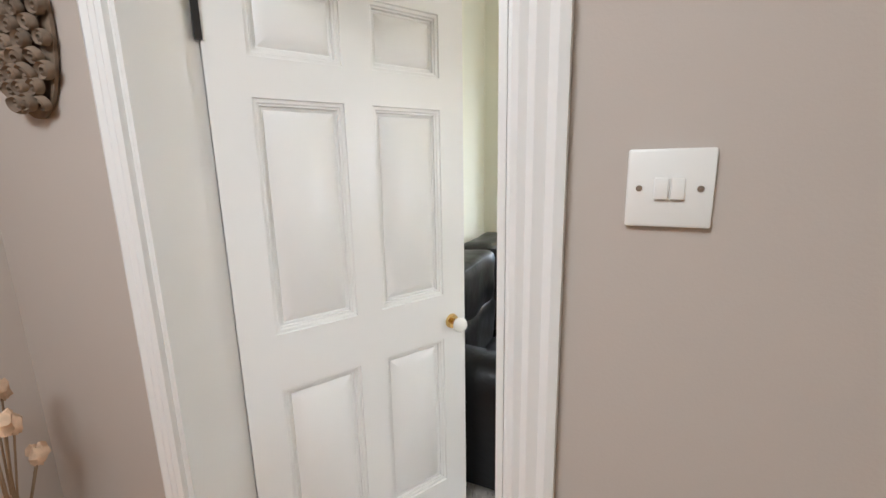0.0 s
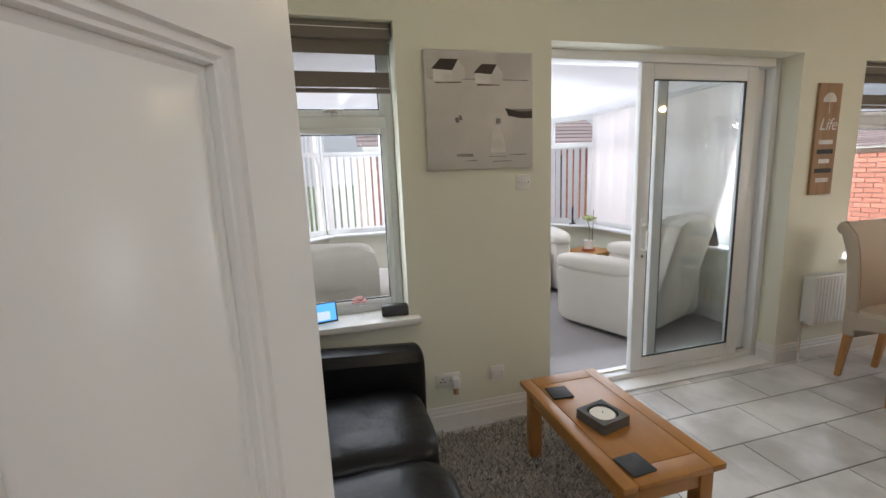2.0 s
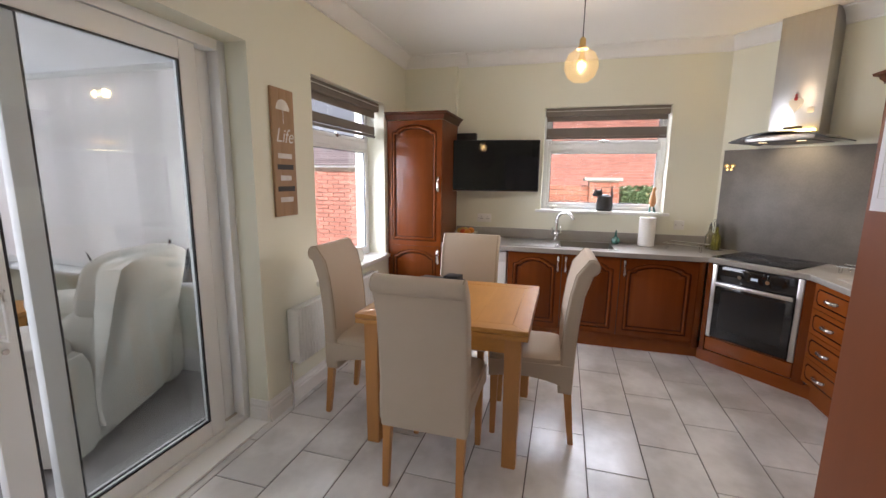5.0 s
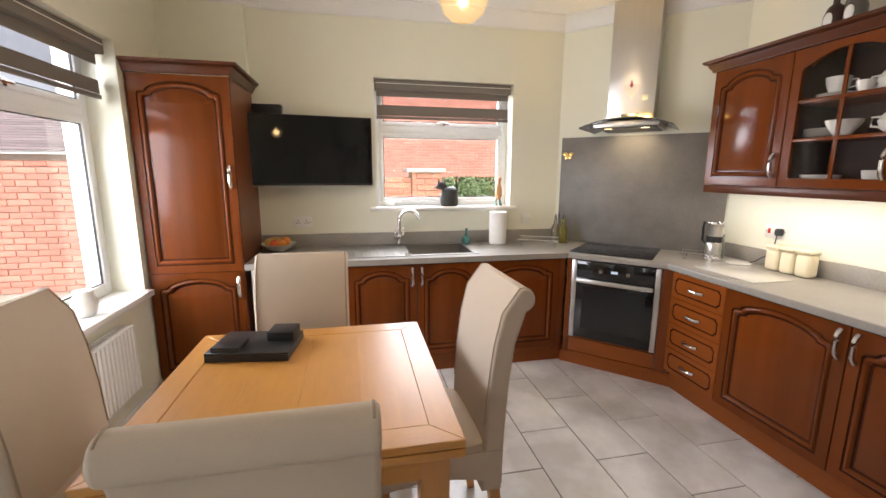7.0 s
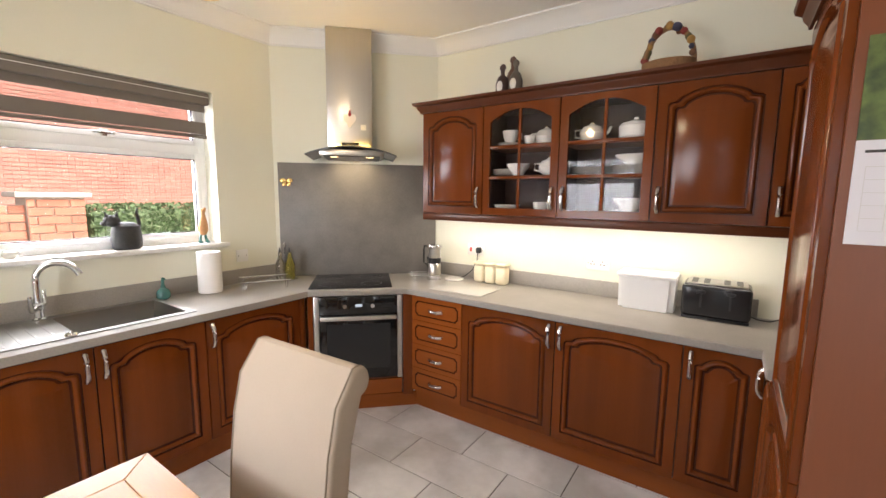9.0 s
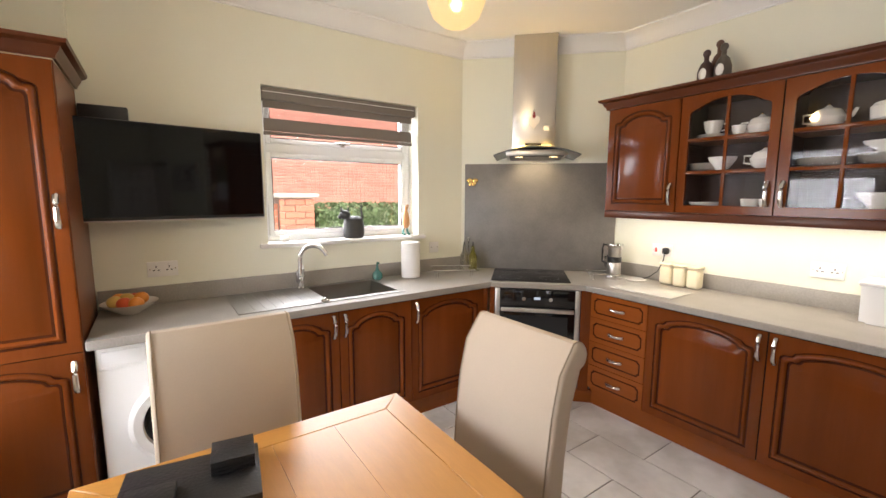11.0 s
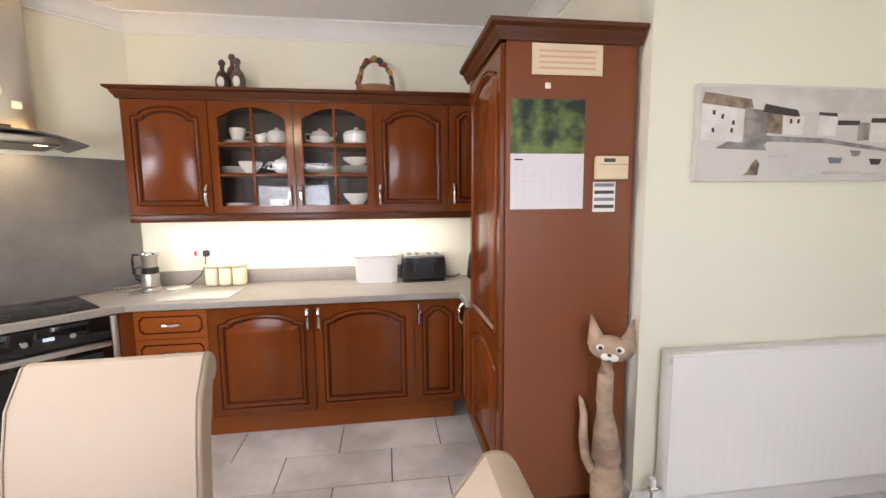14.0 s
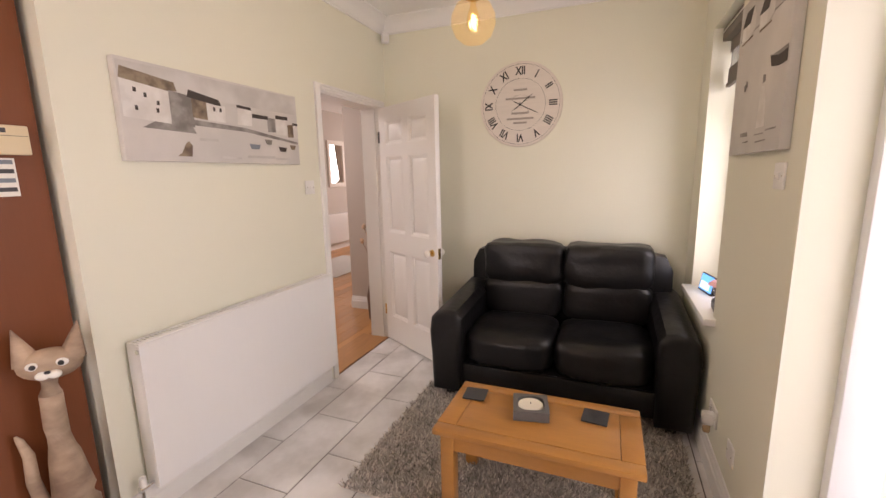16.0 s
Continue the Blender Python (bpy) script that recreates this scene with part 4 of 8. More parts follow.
for i in range(24):
    a = 2 * math.pi * i / 24
    pts.append((0.045 * math.sin(a) ** 3, 2.045 + 0.0036 * (13 * math.cos(a) - 5 * math.cos(2 * a) - 2 * math.cos(3 * a) - math.cos(4 * a))))
prism(_bm, pts, "y", -0.2835, -0.2765)
part("heart", _bm, PORC, _p)
_bm = empty_bm()
ball(_bm, (0, -0.286, 2.085), 0.012, 1, 0.4, 1.3, 10)
ball(_bm, (0, -0.286, 2.107), 0.006, 1.4, 0.4, 1.6, 8)
part("hen", _bm, mat("red_enamel", (0.28, 0.02, 0.02), 0.4), _p)
part("loop", tube(empty_bm(), [(0, -0.279, 2.09), (0.006, -0.279, 2.125), (0, -0.279, 2.135), (-0.006, -0.279, 2.125)], 0.0015, 6, True), BLACKP, _p)
_p = tagged(part("card_tag", bx(0.075, 0.115, -0.2785, -0.2765, 1.975, 2.015, 0.001), PORC), "small cream card stuck on the hood", "card")
_p.matrix_basis = pose(5.172, -0.678, 0, 0, 0, -135) @ pose(-0.018, 0.10, 0)
lamp("hood_light", "AREA", pose(5.172, -0.678, 0, 0, 0, -135) @ pose(0, -0.20, 1.762), 1.6, (1.0, 0.78, 0.45), 0.3)
# added lamp above the canopy, imitates the yellow glow at the chimney's foot
lamp("hood_glow_fill", "AREA", pose(5.172, -0.678, 0, 0, 0, -135) @ pose(-0.018, -0.200, 1.846, 165, 0, 0), 2.4, (1.0, 0.60, 0.12), 0.28, 0.02)

_h = thing("hob", "black ceramic glass hob set into the corner worktop", "hob", pose(4.80, -0.28, WZ1, 0, 0, -135))
part("glass_plate", bx(-0.28, 0.28, 0.03, 0.53, 0.0006, 0.007, 0.002), BLACKG, _h)
for x, y, r in ((-0.14, 0.16, 0.085), (0.14, 0.16, 0.07), (-0.14, 0.40, 0.07), (0.14, 0.40, 0.09)):
    part("ring_mark", lathe(empty_bm(), (x, y, 0.0072), [(r - 0.002, 0), (r, 0), (r, 0.0003), (r - 0.002, 0.0003)], 32, False), DARKG, _h)
_s = thing("sink", "stainless steel sink with drainer let into the worktop", "sink")
_bm = empty_bm()
x0, x1, y0, y1 = 5.06, 5.53, 0.585, 1.56
for a in ((x0, SINKCUT[0], y0, y1), (SINKCUT[1], x1, y0, y1), (SINKCUT[0], SINKCUT[1], y0, SINKCUT[2]), (SINKCUT[0], SINKCUT[1], SINKCUT[3], y1)):
    box(_bm, a[0], a[1], a[2], a[3], WZ1 + 0.0006, WZ1 + 0.005)
DRAIN = mat("satin_sink_steel", (0.36, 0.35, 0.33), 0.42, 1.0, var=0.06, scale=5, grain=0.08, gscale=60)
part("rim", _bm, DRAIN, _s)
_bm = empty_bm()
c0, c1, d0, d1 = SINKCUT
zb = WZ1 - 0.16
vs = [_bm.verts.new(v) for v in ((c0, d0, WZ1), (c1, d0, WZ1), (c1, d1, WZ1), (c0, d1, WZ1))]
ws = [_bm.verts.new(v) for v in ((c0 + 0.03, d0 + 0.03, zb), (c1 - 0.03, d0 + 0.03, zb), (c1 - 0.03, d1 - 0.03, zb), (c0 + 0.03, d1 - 0.03, zb))]
for i in range(4):
    _bm.faces.new((vs[i], vs[(i + 1) % 4], ws[(i + 1) % 4], ws[i]))
_bm.faces.new(ws)
part("bowl", _bm, mat("dark_steel", (0.27, 0.26, 0.24), 0.30, 1.0, var=0.08), _s)
for k in range(7):
    yy = 1.14 + 0.055 * k
    part("drainer_rib", bx(5.10, 5.46, yy, yy + 0.010, WZ1 + 0.0052, WZ1 + 0.0068, 0.0007), DRAIN, _s)
_t = thing("sink_plug", "small chrome sink plug on the drainer edge", "plug", pose(5.085, 1.10, WZ1 + 0.0055))
part("cap", lathe(empty_bm(), (0, 0, 0), [(0.024, 0.0003), (0.026, 0.004), (0.022, 0.010), (0.006, 0.012)], 20), CHROME, _t)
part("knob", ball(empty_bm(), (0, 0, 0.016), 0.007, n=10), CHROME, _t)
_t = thing("mixer_tap", "chrome swan-neck mixer tap behind the sink", "tap", pose(5.50, 1.12, WZ1 + 0.005, 0, 0, 62))
part("base", lathe(empty_bm(), (0, 0, 0.001), [(0.028, 0), (0.028, 0.006), (0.020, 0.012), (0.018, 0.05), (0.024, 0.055), (0.024, 0.075), (0.014, 0.085)], 20), CHROME, _t)
part("spout", tube(empty_bm(), [(0, 0, 0.08)] + [(-0.085 + 0.085 * math.cos(a), 0, 0.20 + 0.080 * math.sin(a)) for a in [i * math.pi / 12 for i in range(11)]] + [(-0.172, 0, 0.215)], 0.0150, 12), CHROME, _t)
for s in (-1, 1):
    part("lever", tube(empty_bm(), [(0, s * 0.02, 0.060), (0, s * 0.070, 0.062), (0, s * 0.082, 0.075), (0, s * 0.086, 0.135)], [0.013, 0.012, 0.011, 0.008], 10), CHROME, _t)
_w = thing("washing_machine", "white front-loading washing machine under the worktop", "washing machine", pose(5.045, 2.145, 0, 0, 0, -90))
part("body", bx(0.01, 0.60, 0, 0.50, 0.012, 0.825, 0.012), WHITE, _w)
part("control_panel", bx(0.015, 0.595, -0.006, 0.002, 0.72, 0.82, 0.004), WHITE, _w)
part("detergent_drawer", bx(0.03, 0.19, -0.010, -0.005, 0.735, 0.805, 0.004), WHITE, _w)
part("dial", cyl(empty_bm(), (0.33, -0.006, 0.77), (0.33, -0.03, 0.77), 0.028, 0.025), PLASTIC, _w)
_bm = empty_bm()
ring = []
for r, y in ((0.205, 0.0), (0.205, -0.020), (0.185, -0.034), (0.150, -0.030), (0.145, -0.010)):
    ring.append([_bm.verts.new((0.305 + r * math.cos(2 * math.pi * i / 36), y, 0.43 + r * math.sin(2 * math.pi * i / 36))) for i in range(36)])
for a, b in zip(ring, ring[1:]):
    for i in range(36):
        _bm.faces.new((a[i], a[(i + 1) % 36], b[(i + 1) % 36], b[i]))
_dr = part("door", _bm, WHITE, _w, "round white door")
part("porthole", ball(empty_bm(), (0.305, -0.010, 0.43), 0.146, 1, 0.18, 1, 28), BLACKG, _dr, "dark glass porthole")
for x in (0.05, 0.56):
    for y in (0.05, 0.45):
        part("foot", cyl(empty_bm(), (x, y, 0.0), (x, y, 0.014), 0.02), BLACKP, _w)

# ---- dining table and chairs ----


def dining_table(x0, x1, y0, y1, h):
    t = thing("dining_table", "square golden oak extending dining table", "table", pose((x0 + x1) / 2, (y0 + y1) / 2, 0))
    w, d = (x1 - x0) / 2, (y1 - y0) / 2
    for s in (-1, 1):
        e = [(s * w, -d), (s * w, d), (s * (w - 0.085), d - 0.085), (s * (w - 0.085), -d + 0.085)]
        bm = prism(empty_bm(), e, "z", h - 0.024, h)
        bmesh.ops.bevel(bm, geom=bm.edges[:], offset=0.0022, segments=1, affect="EDGES")
        part("end_rail", bm, OAKY, t)
        e = [(-w, s * d), (w, s * d), (w - 0.085, s * (d - 0.085)), (-w + 0.085, s * (d - 0.085))]
        bm = prism(empty_bm(), e, "z", h - 0.024, h)
        bmesh.ops.bevel(bm, geom=bm.edges[:], offset=0.0022, segments=1, affect="EDGES")
        part("side_rail", bm, OAK, t)
    for k in range(4):
        a, b = -d + 0.086 + (2 * d - 0.172) * k / 4, -d + 0.086 + (2 * d - 0.172) * (k + 1) / 4
        part("top_board", bx(-w + 0.086, w - 0.086, a, b - 0.0004, h - 0.024, h - 0.0006, 0.0006, 1), OAK, t)
    part("lower_leaf", bx(-w, w, -d, d, h - 0.052, h - 0.027, 0.003), OAK, t)
    for s in (-1, 1):
        part("apron", bx(-w + 0.10, w - 0.10, s * (d - 0.05) - 0.011, s * (d - 0.05) + 0.011, h - 0.135, h - 0.053), OAK, t)
        part("apron", bx(s * (w - 0.05) - 0.011, s * (w - 0.05) + 0.011, -d + 0.10, d - 0.10, h - 0.135, h - 0.053), OAKY, t)
        for q in (-1, 1):
            bm = empty_bm()
            cx, cy = s * (w - 0.075), q * (d - 0.075)
            lo, hi = 0.036, 0.041
            vs = []
            for z, r in ((0.0, lo), (h - 0.053, hi)):
                vs.append([bm.verts.new((cx + a * r, cy + b * r, z)) for a, b in ((-1, -1), (1, -1), (1, 1), (-1, 1))])
            for i in range(4):
                bm.faces.new((vs[0][i], vs[0][(i + 1) % 4], vs[1][(i + 1) % 4], vs[1][i]))
            bm.faces.new(vs[0][::-1])
            bm.faces.new(vs[1])
            bmesh.ops.bevel(bm, geom=[e for e in bm.edges], offset=0.004, segments=2, affect="EDGES")
            part("leg", bm, OAKZ, t)
    return t


dining_table(3.165, 4.065, 1.19, 2.10, 0.765)


def dining_chair(m):
    """A high-backed upholstered chair with a scroll top; local front is +y, the origin under the seat's centre."""
    c = thing("dining_chair", "high-backed beige suede dining chair with scroll top and oak legs", "chair", m, "chairs round the table")
    w = 0.213
    # back: a bent pad with the scroll rolled to the rear
    spine = [(-0.205, 0.30), (-0.208, 0.42), (-0.212, 0.55), (-0.222, 0.70), (-0.240, 0.84), (-0.266, 0.95), (-0.290, 0.995)]
    front = [(y + 0.045, z) for y, z in spine]
    back = [(y - 0.030, z) for y, z in spine[:-2]]
    scroll = []
    cy, cz, r = -0.296, 0.990, 0.042
    for i in range(13):
        a = radians(70 + i * 15.5)
        scroll.append((cy + r * math.cos(a), cz + r * math.sin(a)))
    poly = front[:-1] + scroll + back[::-1]
    bm = prism(empty_bm(), poly, "x", -w, w)
    side = [f for f in bm.faces if abs(f.normal.x) > 0.9]
    bmesh.ops.bevel(bm, geom=[e for f in side for e in f.edges], offset=0.014, segments=3, affect="EDGES", profile=0.6)
    part("backrest", bm, CHAIRC, c)
    for sx in (-1, 1):
        edge = [(sx * (w - 0.0115), y + 0.0012, z) for y, z in front[2:-1] + scroll[:5]]
        part("piping", tube(empty_bm(), edge, 0.0026, 6), PIPING, c, "stitched seam along the edge of the back")
    bm = empty_bm()
    puff(bm, -w, w, -0.185, 0.235, 0.395, 0.500, 7.0, 8)
    part("seat", bm, CHAIRC, c)
    # skirt with an arched lower edge
    for sx in (-1, 1):
        pts = [(-0.232, 0.33), (-0.232, 0.46), (0.225, 0.46), (0.225, 0.36)]
        arc = [(0.225 - 0.457 * i / 10, 0.36 - 0.03 * i / 10 + 0.035 * math.sin(math.pi * i / 10)) for i in range(1, 10)]
        bm = prism(empty_bm(), pts + arc, "x", sx * w - 0.010 - 0.006 * sx, sx * w + 0.010 - 0.006 * sx)
        part("skirt", bm, CHAIRC, c)
    part("skirt", bx(-w, w, 0.205, 0.228, 0.36, 0.46, 0.006), CHAIRC, c)
    part("skirt", bx(-w, w, -0.232, -0.205, 0.30, 0.46, 0.006), CHAIRC, c)
    for sx in (-1, 1):
        for y, y2, z in ((0.195, 0.198, 0.40), (-0.205, -0.245, 0.36)):
            bm = empty_bm()
            vs = []
            for zz, yy, r in ((0.0, y2, 0.015), (z, y, 0.022)):
                vs.append([bm.verts.new((sx * (w - 0.030) + a * r, yy + b * r, zz)) for a, b in ((-1, -1), (1, -1), (1, 1), (-1, 1))])
            for i in range(4):
                bm.faces.new((vs[0][i], vs[0][(i + 1) % 4], vs[1][(i + 1) % 4], vs[1][i]))
            bm.faces.new(vs[0][::-1])
            bm.faces.new(vs[1])
            bmesh.ops.bevel(bm, geom=bm.edges[:], offset=0.003, segments=2, affect="EDGES")
            part("leg", bm, OAKZ, c)
    return c


TALL = Matrix.Diagonal((1, 1, 1.036, 1))
_ch = dining_chair(pose(3.165, 1.638, 0, 0, 0, -90) @ TALL)
copy_thing(_ch, pose(3.60, 2.19, 0, 0, 0, 180))
copy_thing(_ch, pose(3.690, 1.205, 0, 0, 0, 2))
copy_thing(_ch, pose(4.00, 1.715, 0, 0, 0, 90))

# ---- living end ----


def sofa(m):
    """A two-seat leather sofa; local front is -y, the origin under the back's foot at the middle."""
    s = thing("leather_sofa", "two-seat black leather sofa against the clock wall", "sofa", m)
    W, D = 0.745, 0.90
    part("base", bx(-W + 0.10, W - 0.10, -D + 0.09, -0.05, 0.06, 0.24, 0.02), LEATHER, s)
    part("front_rail", bx(-W + 0.14, W - 0.14, -D + 0.065, -D + 0.10, 0.085, 0.235, 0.015), LEATHER, s)
    for k, x in enumerate((-0.285, 0.285)):
        bm = empty_bm()
        puff(bm, x - 0.284, x + 0.284, -D + 0.045, -0.24, 0.22, 0.455, 5, 10, 0.010, k)
        part("seat_cushion", bm, LEATHER, s)
        bm = empty_bm()
        puff(bm, x - 0.280, x + 0.280, -0.34, -0.12, 0.42, 0.70, 6, 9, 0.012, k + 3)
        part("lumbar_cushion", bm, LEATHER, s)
        bm = empty_bm()
        puff(bm, x - 0.283, x + 0.283, -0.34, -0.07, 0.655, 0.955, 7, 9, 0.014, k + 5)
        part("headrest_cushion", bm, LEATHER, s)
    bm = empty_bm()
    puff(bm, -W + 0.05, W - 0.05, -0.20, 0.0, 0.06, 0.90, 10, 9)
    part("back", bm, LEATHER, s)
    for sx in (-1, 1):
        bm = empty_bm()
        prof = [(-0.10, 0.055), (-0.108, 0.30), (-0.118, 0.50), (-0.105, 0.60), (-0.06, 0.645), (0.0, 0.655), (0.06, 0.645), (0.098, 0.60), (0.100, 0.50), (0.092, 0.30), (0.088, 0.055)]
        cx = sx * (W - 0.095)
        prism(bm, [(cx - sx * u, v) for u, v in prof], "y", -D, -0.06)
        side = [f for f in bm.faces if abs(f.normal.y) > 0.9]
        bmesh.ops.bevel(bm, geom=[e for f in side for e in f.edges], offset=0.035, segments=4, affect="EDGES", profile=0.5)
        for v in bm.verts:
            if v.co.z > 0.4:
                v.co.z -= 0.05 * max(0.0, (-0.45 - v.co.y)) / 0.4
        part("armrest", bm, LEATHER, s)
        for y in (-D + 0.10, -0.10):
            part("foot", bx(cx - 0.03, cx + 0.03, y - 0.03, y + 0.03, 0.0, 0.062, 0.004), BLACKP, s)
    return s


sofa(pose(XC + 0.018, 1.925, 0, 0, 0, 90))


def coffee_table(x0, x1, y0, y1, h):
    t = thing("coffee_table", "golden oak coffee table with framed top on the rug", "table", pose((x0 + x1) / 2, (y0 + y1) / 2, 0))
    w, d = (x1 - x0) / 2, (y1 - y0) / 2
    part("top_panel", bx(-w + 0.062, w - 0.062, -d + 0.084, d - 0.084, h - 0.024, h - 0.001, 0.002), CTOAK, t)
    for s in (-1, 1):
        part("top_rail", bx(s * w - (0.06 if s > 0 else 0), s * w + (0.06 if s < 0 else 0), -d, d, h - 0.026, h, 0.005), CTOAK, t)
        part("top_end", bx(-w + 0.061, w - 0.061, s * d - (0.082 if s > 0 else 0), s * d + (0.082 if s < 0 else 0), h - 0.026, h, 0.004), CTOAK, t)
        part("apron", bx(s * (w - 0.045) - 0.01, s * (w - 0.045) + 0.01, -d + 0.08, d - 0.08, h - 0.105, h - 0.027), CTOAK, t)
        part("apron", bx(-w + 0.08, w - 0.08, s * (d - 0.045) - 0.01, s * (d - 0.045) + 0.01, h - 0.105, h - 0.027), CTOAK, t)
        for q in (-1, 1):
            part("leg", bx(s * (w - 0.055) - 0.029, s * (w - 0.055) + 0.029, q * (d - 0.055) - 0.029, q * (d - 0.055) + 0.029, 0.012, h - 0.027, 0.004), CTOAK, t)
    return t


CTZ = 0.413
coffee_table(0.985, 1.42, 1.565, 2.37, CTZ)
SLATE = mat("slate", (0.045, 0.045, 0.05), 0.6, var=0.15, scale=20, bump=0.3, bscale=80)
_c = thing("coaster", "square dark slate coaster on the coffee table", "coaster", pose(1.10, 1.655, CTZ, 0, 0, 4), "coasters")
part("slab", bx(-0.052, 0.052, -0.052, 0.052, 0.0005, 0.008, 0.002), SLATE, _c)
copy_thing(_c, pose(1.11, 2.19, CTZ, 0, 0, -5))
_c = thing("candle_dish", "square grey wood dish holding a cream candle", "candle", pose(1.16, 1.925, CTZ, 0, 0, 12))
GREYWOOD = mat("grey_wood", (0.13, 0.125, 0.12), 0.7, var=0.2, scale=12, grain=0.2, gscale=60, stretch=(1, 6, 6))
_bm = empty_bm()
_rim = [_bm.verts.new(v) for v in ((-0.075, -0.075, 0.045), (0.075, -0.075, 0.045), (0.075, 0.075, 0.045), (-0.075, 0.075, 0.045))]
_rr = [_bm.verts.new((0.058 * math.copysign(abs(math.cos(a)) ** 0.7, math.cos(a)), 0.058 * math.copysign(abs(math.sin(a)) ** 0.7, math.sin(a)), 0.045)) for a in [2 * math.pi * i / 28 for i in range(28)]]
_es = [_bm.edges.new((_rim[i], _rim[(i + 1) % 4])) for i in range(4)] + [_bm.edges.new((_rr[i], _rr[(i + 1) % 28])) for i in range(28)]
bmesh.ops.triangle_fill(_bm, use_beauty=True, edges=_es, normal=(0, 0, 1))
for f in [f for f in _bm.faces if all(v in _rr for v in f.verts)]:
    _bm.faces.remove(f)
_lo = [_bm.verts.new((v.co.x, v.co.y, 0.0005)) for v in _rim]
for i in range(4):
    _bm.faces.new((_rim[i], _rim[(i + 1) % 4], _lo[(i + 1) % 4], _lo[i]))
_bm.faces.new(_lo)
_l2 = [_bm.verts.new((v.co.x, v.co.y, 0.02)) for v in _rr]
for i in range(28):
    _bm.faces.new((_rr[i], _rr[(i + 1) % 28], _l2[(i + 1) % 28], _l2[i]))
part("dish", _bm, GREYWOOD, _c, "", False)
_bm = empty_bm()
lathe(_bm, (0, 0, 0), [(0.054, 0.020), (0.0545, 0.036), (0.050, 0.040)], 28)
part("wax", _bm, mat("cream_wax", (0.85, 0.80, 0.68), 0.4, var=0.03), _c)
part("wick", cyl(empty_bm(), (0, 0, 0.039), (0, 0, 0.048), 0.0015, n=6), BLACKP, _c)

# rug: a low pad with many tufts
RUGM = mat("grey_shag", (0.52, 0.48, 0.43), 0.95, var=0.25, scale=40, island=1.2)
_r = thing("rug", "grey shaggy pile rug under the coffee table", "rug")
RX0, RX1, RY0, RY1 = -0.05, 1.42, 1.10, 2.62
part("backing", bx(RX0, RX1, RY0, RY1, 0.0008, 0.010, 0.004), RUGM, _r)
rng = np.random.default_rng(5)
_vs, _fs = [], []
for i in range(24000):
    x, y = rng.uniform(RX0 - 0.004, RX1 + 0.006), rng.uniform(RY0 - 0.006, RY1 + 0.006)
    if x < 0.38 and rng.random() < 0.85:
        continue
    a, ln, lean = rng.uniform(0, 6.283), rng.uniform(0.016, 0.030), rng.uniform(0.006, 0.026)
    b = a + rng.uniform(-1, 1)
    w = rng.uniform(0.0025, 0.005)
    k = len(_vs)
    dx, dy = math.cos(a) * w, math.sin(a) * w
    tx, ty = math.cos(b) * lean, math.sin(b) * lean
    _vs += [(x - dx, y - dy, 0.008), (x + dx, y + dy, 0.008), (x + tx * 0.5 - dy * 0.8, y + ty * 0.5 + dx * 0.8, 0.008 + ln * 0.7), (x + tx, y + ty, 0.008 + ln), (x + tx * 0.5 + dx * 0.9, y + ty * 0.5 + dy * 0.9, 0.008 + ln * 0.6)]
    _fs += [(k, k + 1, k + 2), (k + 1, k + 4, k + 2), (k + 2, k + 4, k + 3), (k, k + 2, k + 4), (k, k + 4, k + 1)]
_me = bpy.data.meshes.new("pile_layer")
_me.from_pydata(_vs, [], _fs)
_me.materials.append(RUGM)
_o = new("pile_layer", _me)
_o.parent = _r
tagged(_o, "", "", "", "stuff")


def text_part(name, s, size, material, parent, m, depth=0.0006, align="CENTER", shear=0.0, bold=0.0):
    """Words as flat raised letters, made into a mesh."""
    cu = bpy.data.curves.new(name, "FONT")
    cu.body, cu.size, cu.extrude, cu.align_x, cu.align_y, cu.shear = s, size, depth, align, "CENTER", shear
    cu.offset = bold
    tmp = new("letters", cu)
    me = bpy.data.meshes.new_from_object(tmp.evaluated_get(bpy.context.evaluated_depsgraph_get()))
    bpy.data.objects.remove(tmp)
    me.materials.clear()
    me.materials.append(material)
    ob = new(name, me)
    ob.parent = parent
    ob.matrix_basis = m
    return ob


# wall clock: local x to the right, y up, z out of the wall
INK = mat("black_ink", (0.02, 0.018, 0.016), 0.6, var=0.1)
AGED = mat("aged_white_wood", (0.74, 0.68, 0.61), 0.65, var=0.09, scale=6, grain=0.08, gscale=30, stretch=(1, 8, 1))
_c = thing("wall_clock", "large round whitewashed wall clock with Roman numerals", "clock", pose(XC + 0.001, 1.55, 1.945, 90, 0, 90))
CR = 0.305
part("dial", lathe(empty_bm(), (0, 0, 0), [(CR, 0.0), (CR, 0.022), (CR - 0.006, 0.026), (CR - 0.016, 0.026)], 64), AGED, _c)
part("rim", lathe(empty_bm(), (0, 0, 0), [(CR - 0.012, 0.0262), (CR - 0.003, 0.0262), (CR - 0.003, 0.0285), (CR - 0.012, 0.0285)], 64, False), AGED, _c)
for r in (0.186, 0.286):
    part("chapter_line", lathe(empty_bm(), (0, 0, 0.0262), [(r - 0.0015, 0), (r, 0), (r, 0.0006), (r - 0.0015, 0.0006)], 64, False), INK, _c)
for i, s in enumerate("XII I II III IIII V VI VII VIII IX X XI".split()):
    a = radians(90 - 30 * i)
    text_part("numeral", s, 0.080, INK, _c, pose(0.236 * math.cos(a), 0.236 * math.sin(a), 0.0270, 0, 0, -30 * i) @ Matrix.Diagonal((0.74, 1.0, 1, 1)), bold=0.0022)
FADED = mat("faded_print", (0.36, 0.32, 0.28), 0.7)
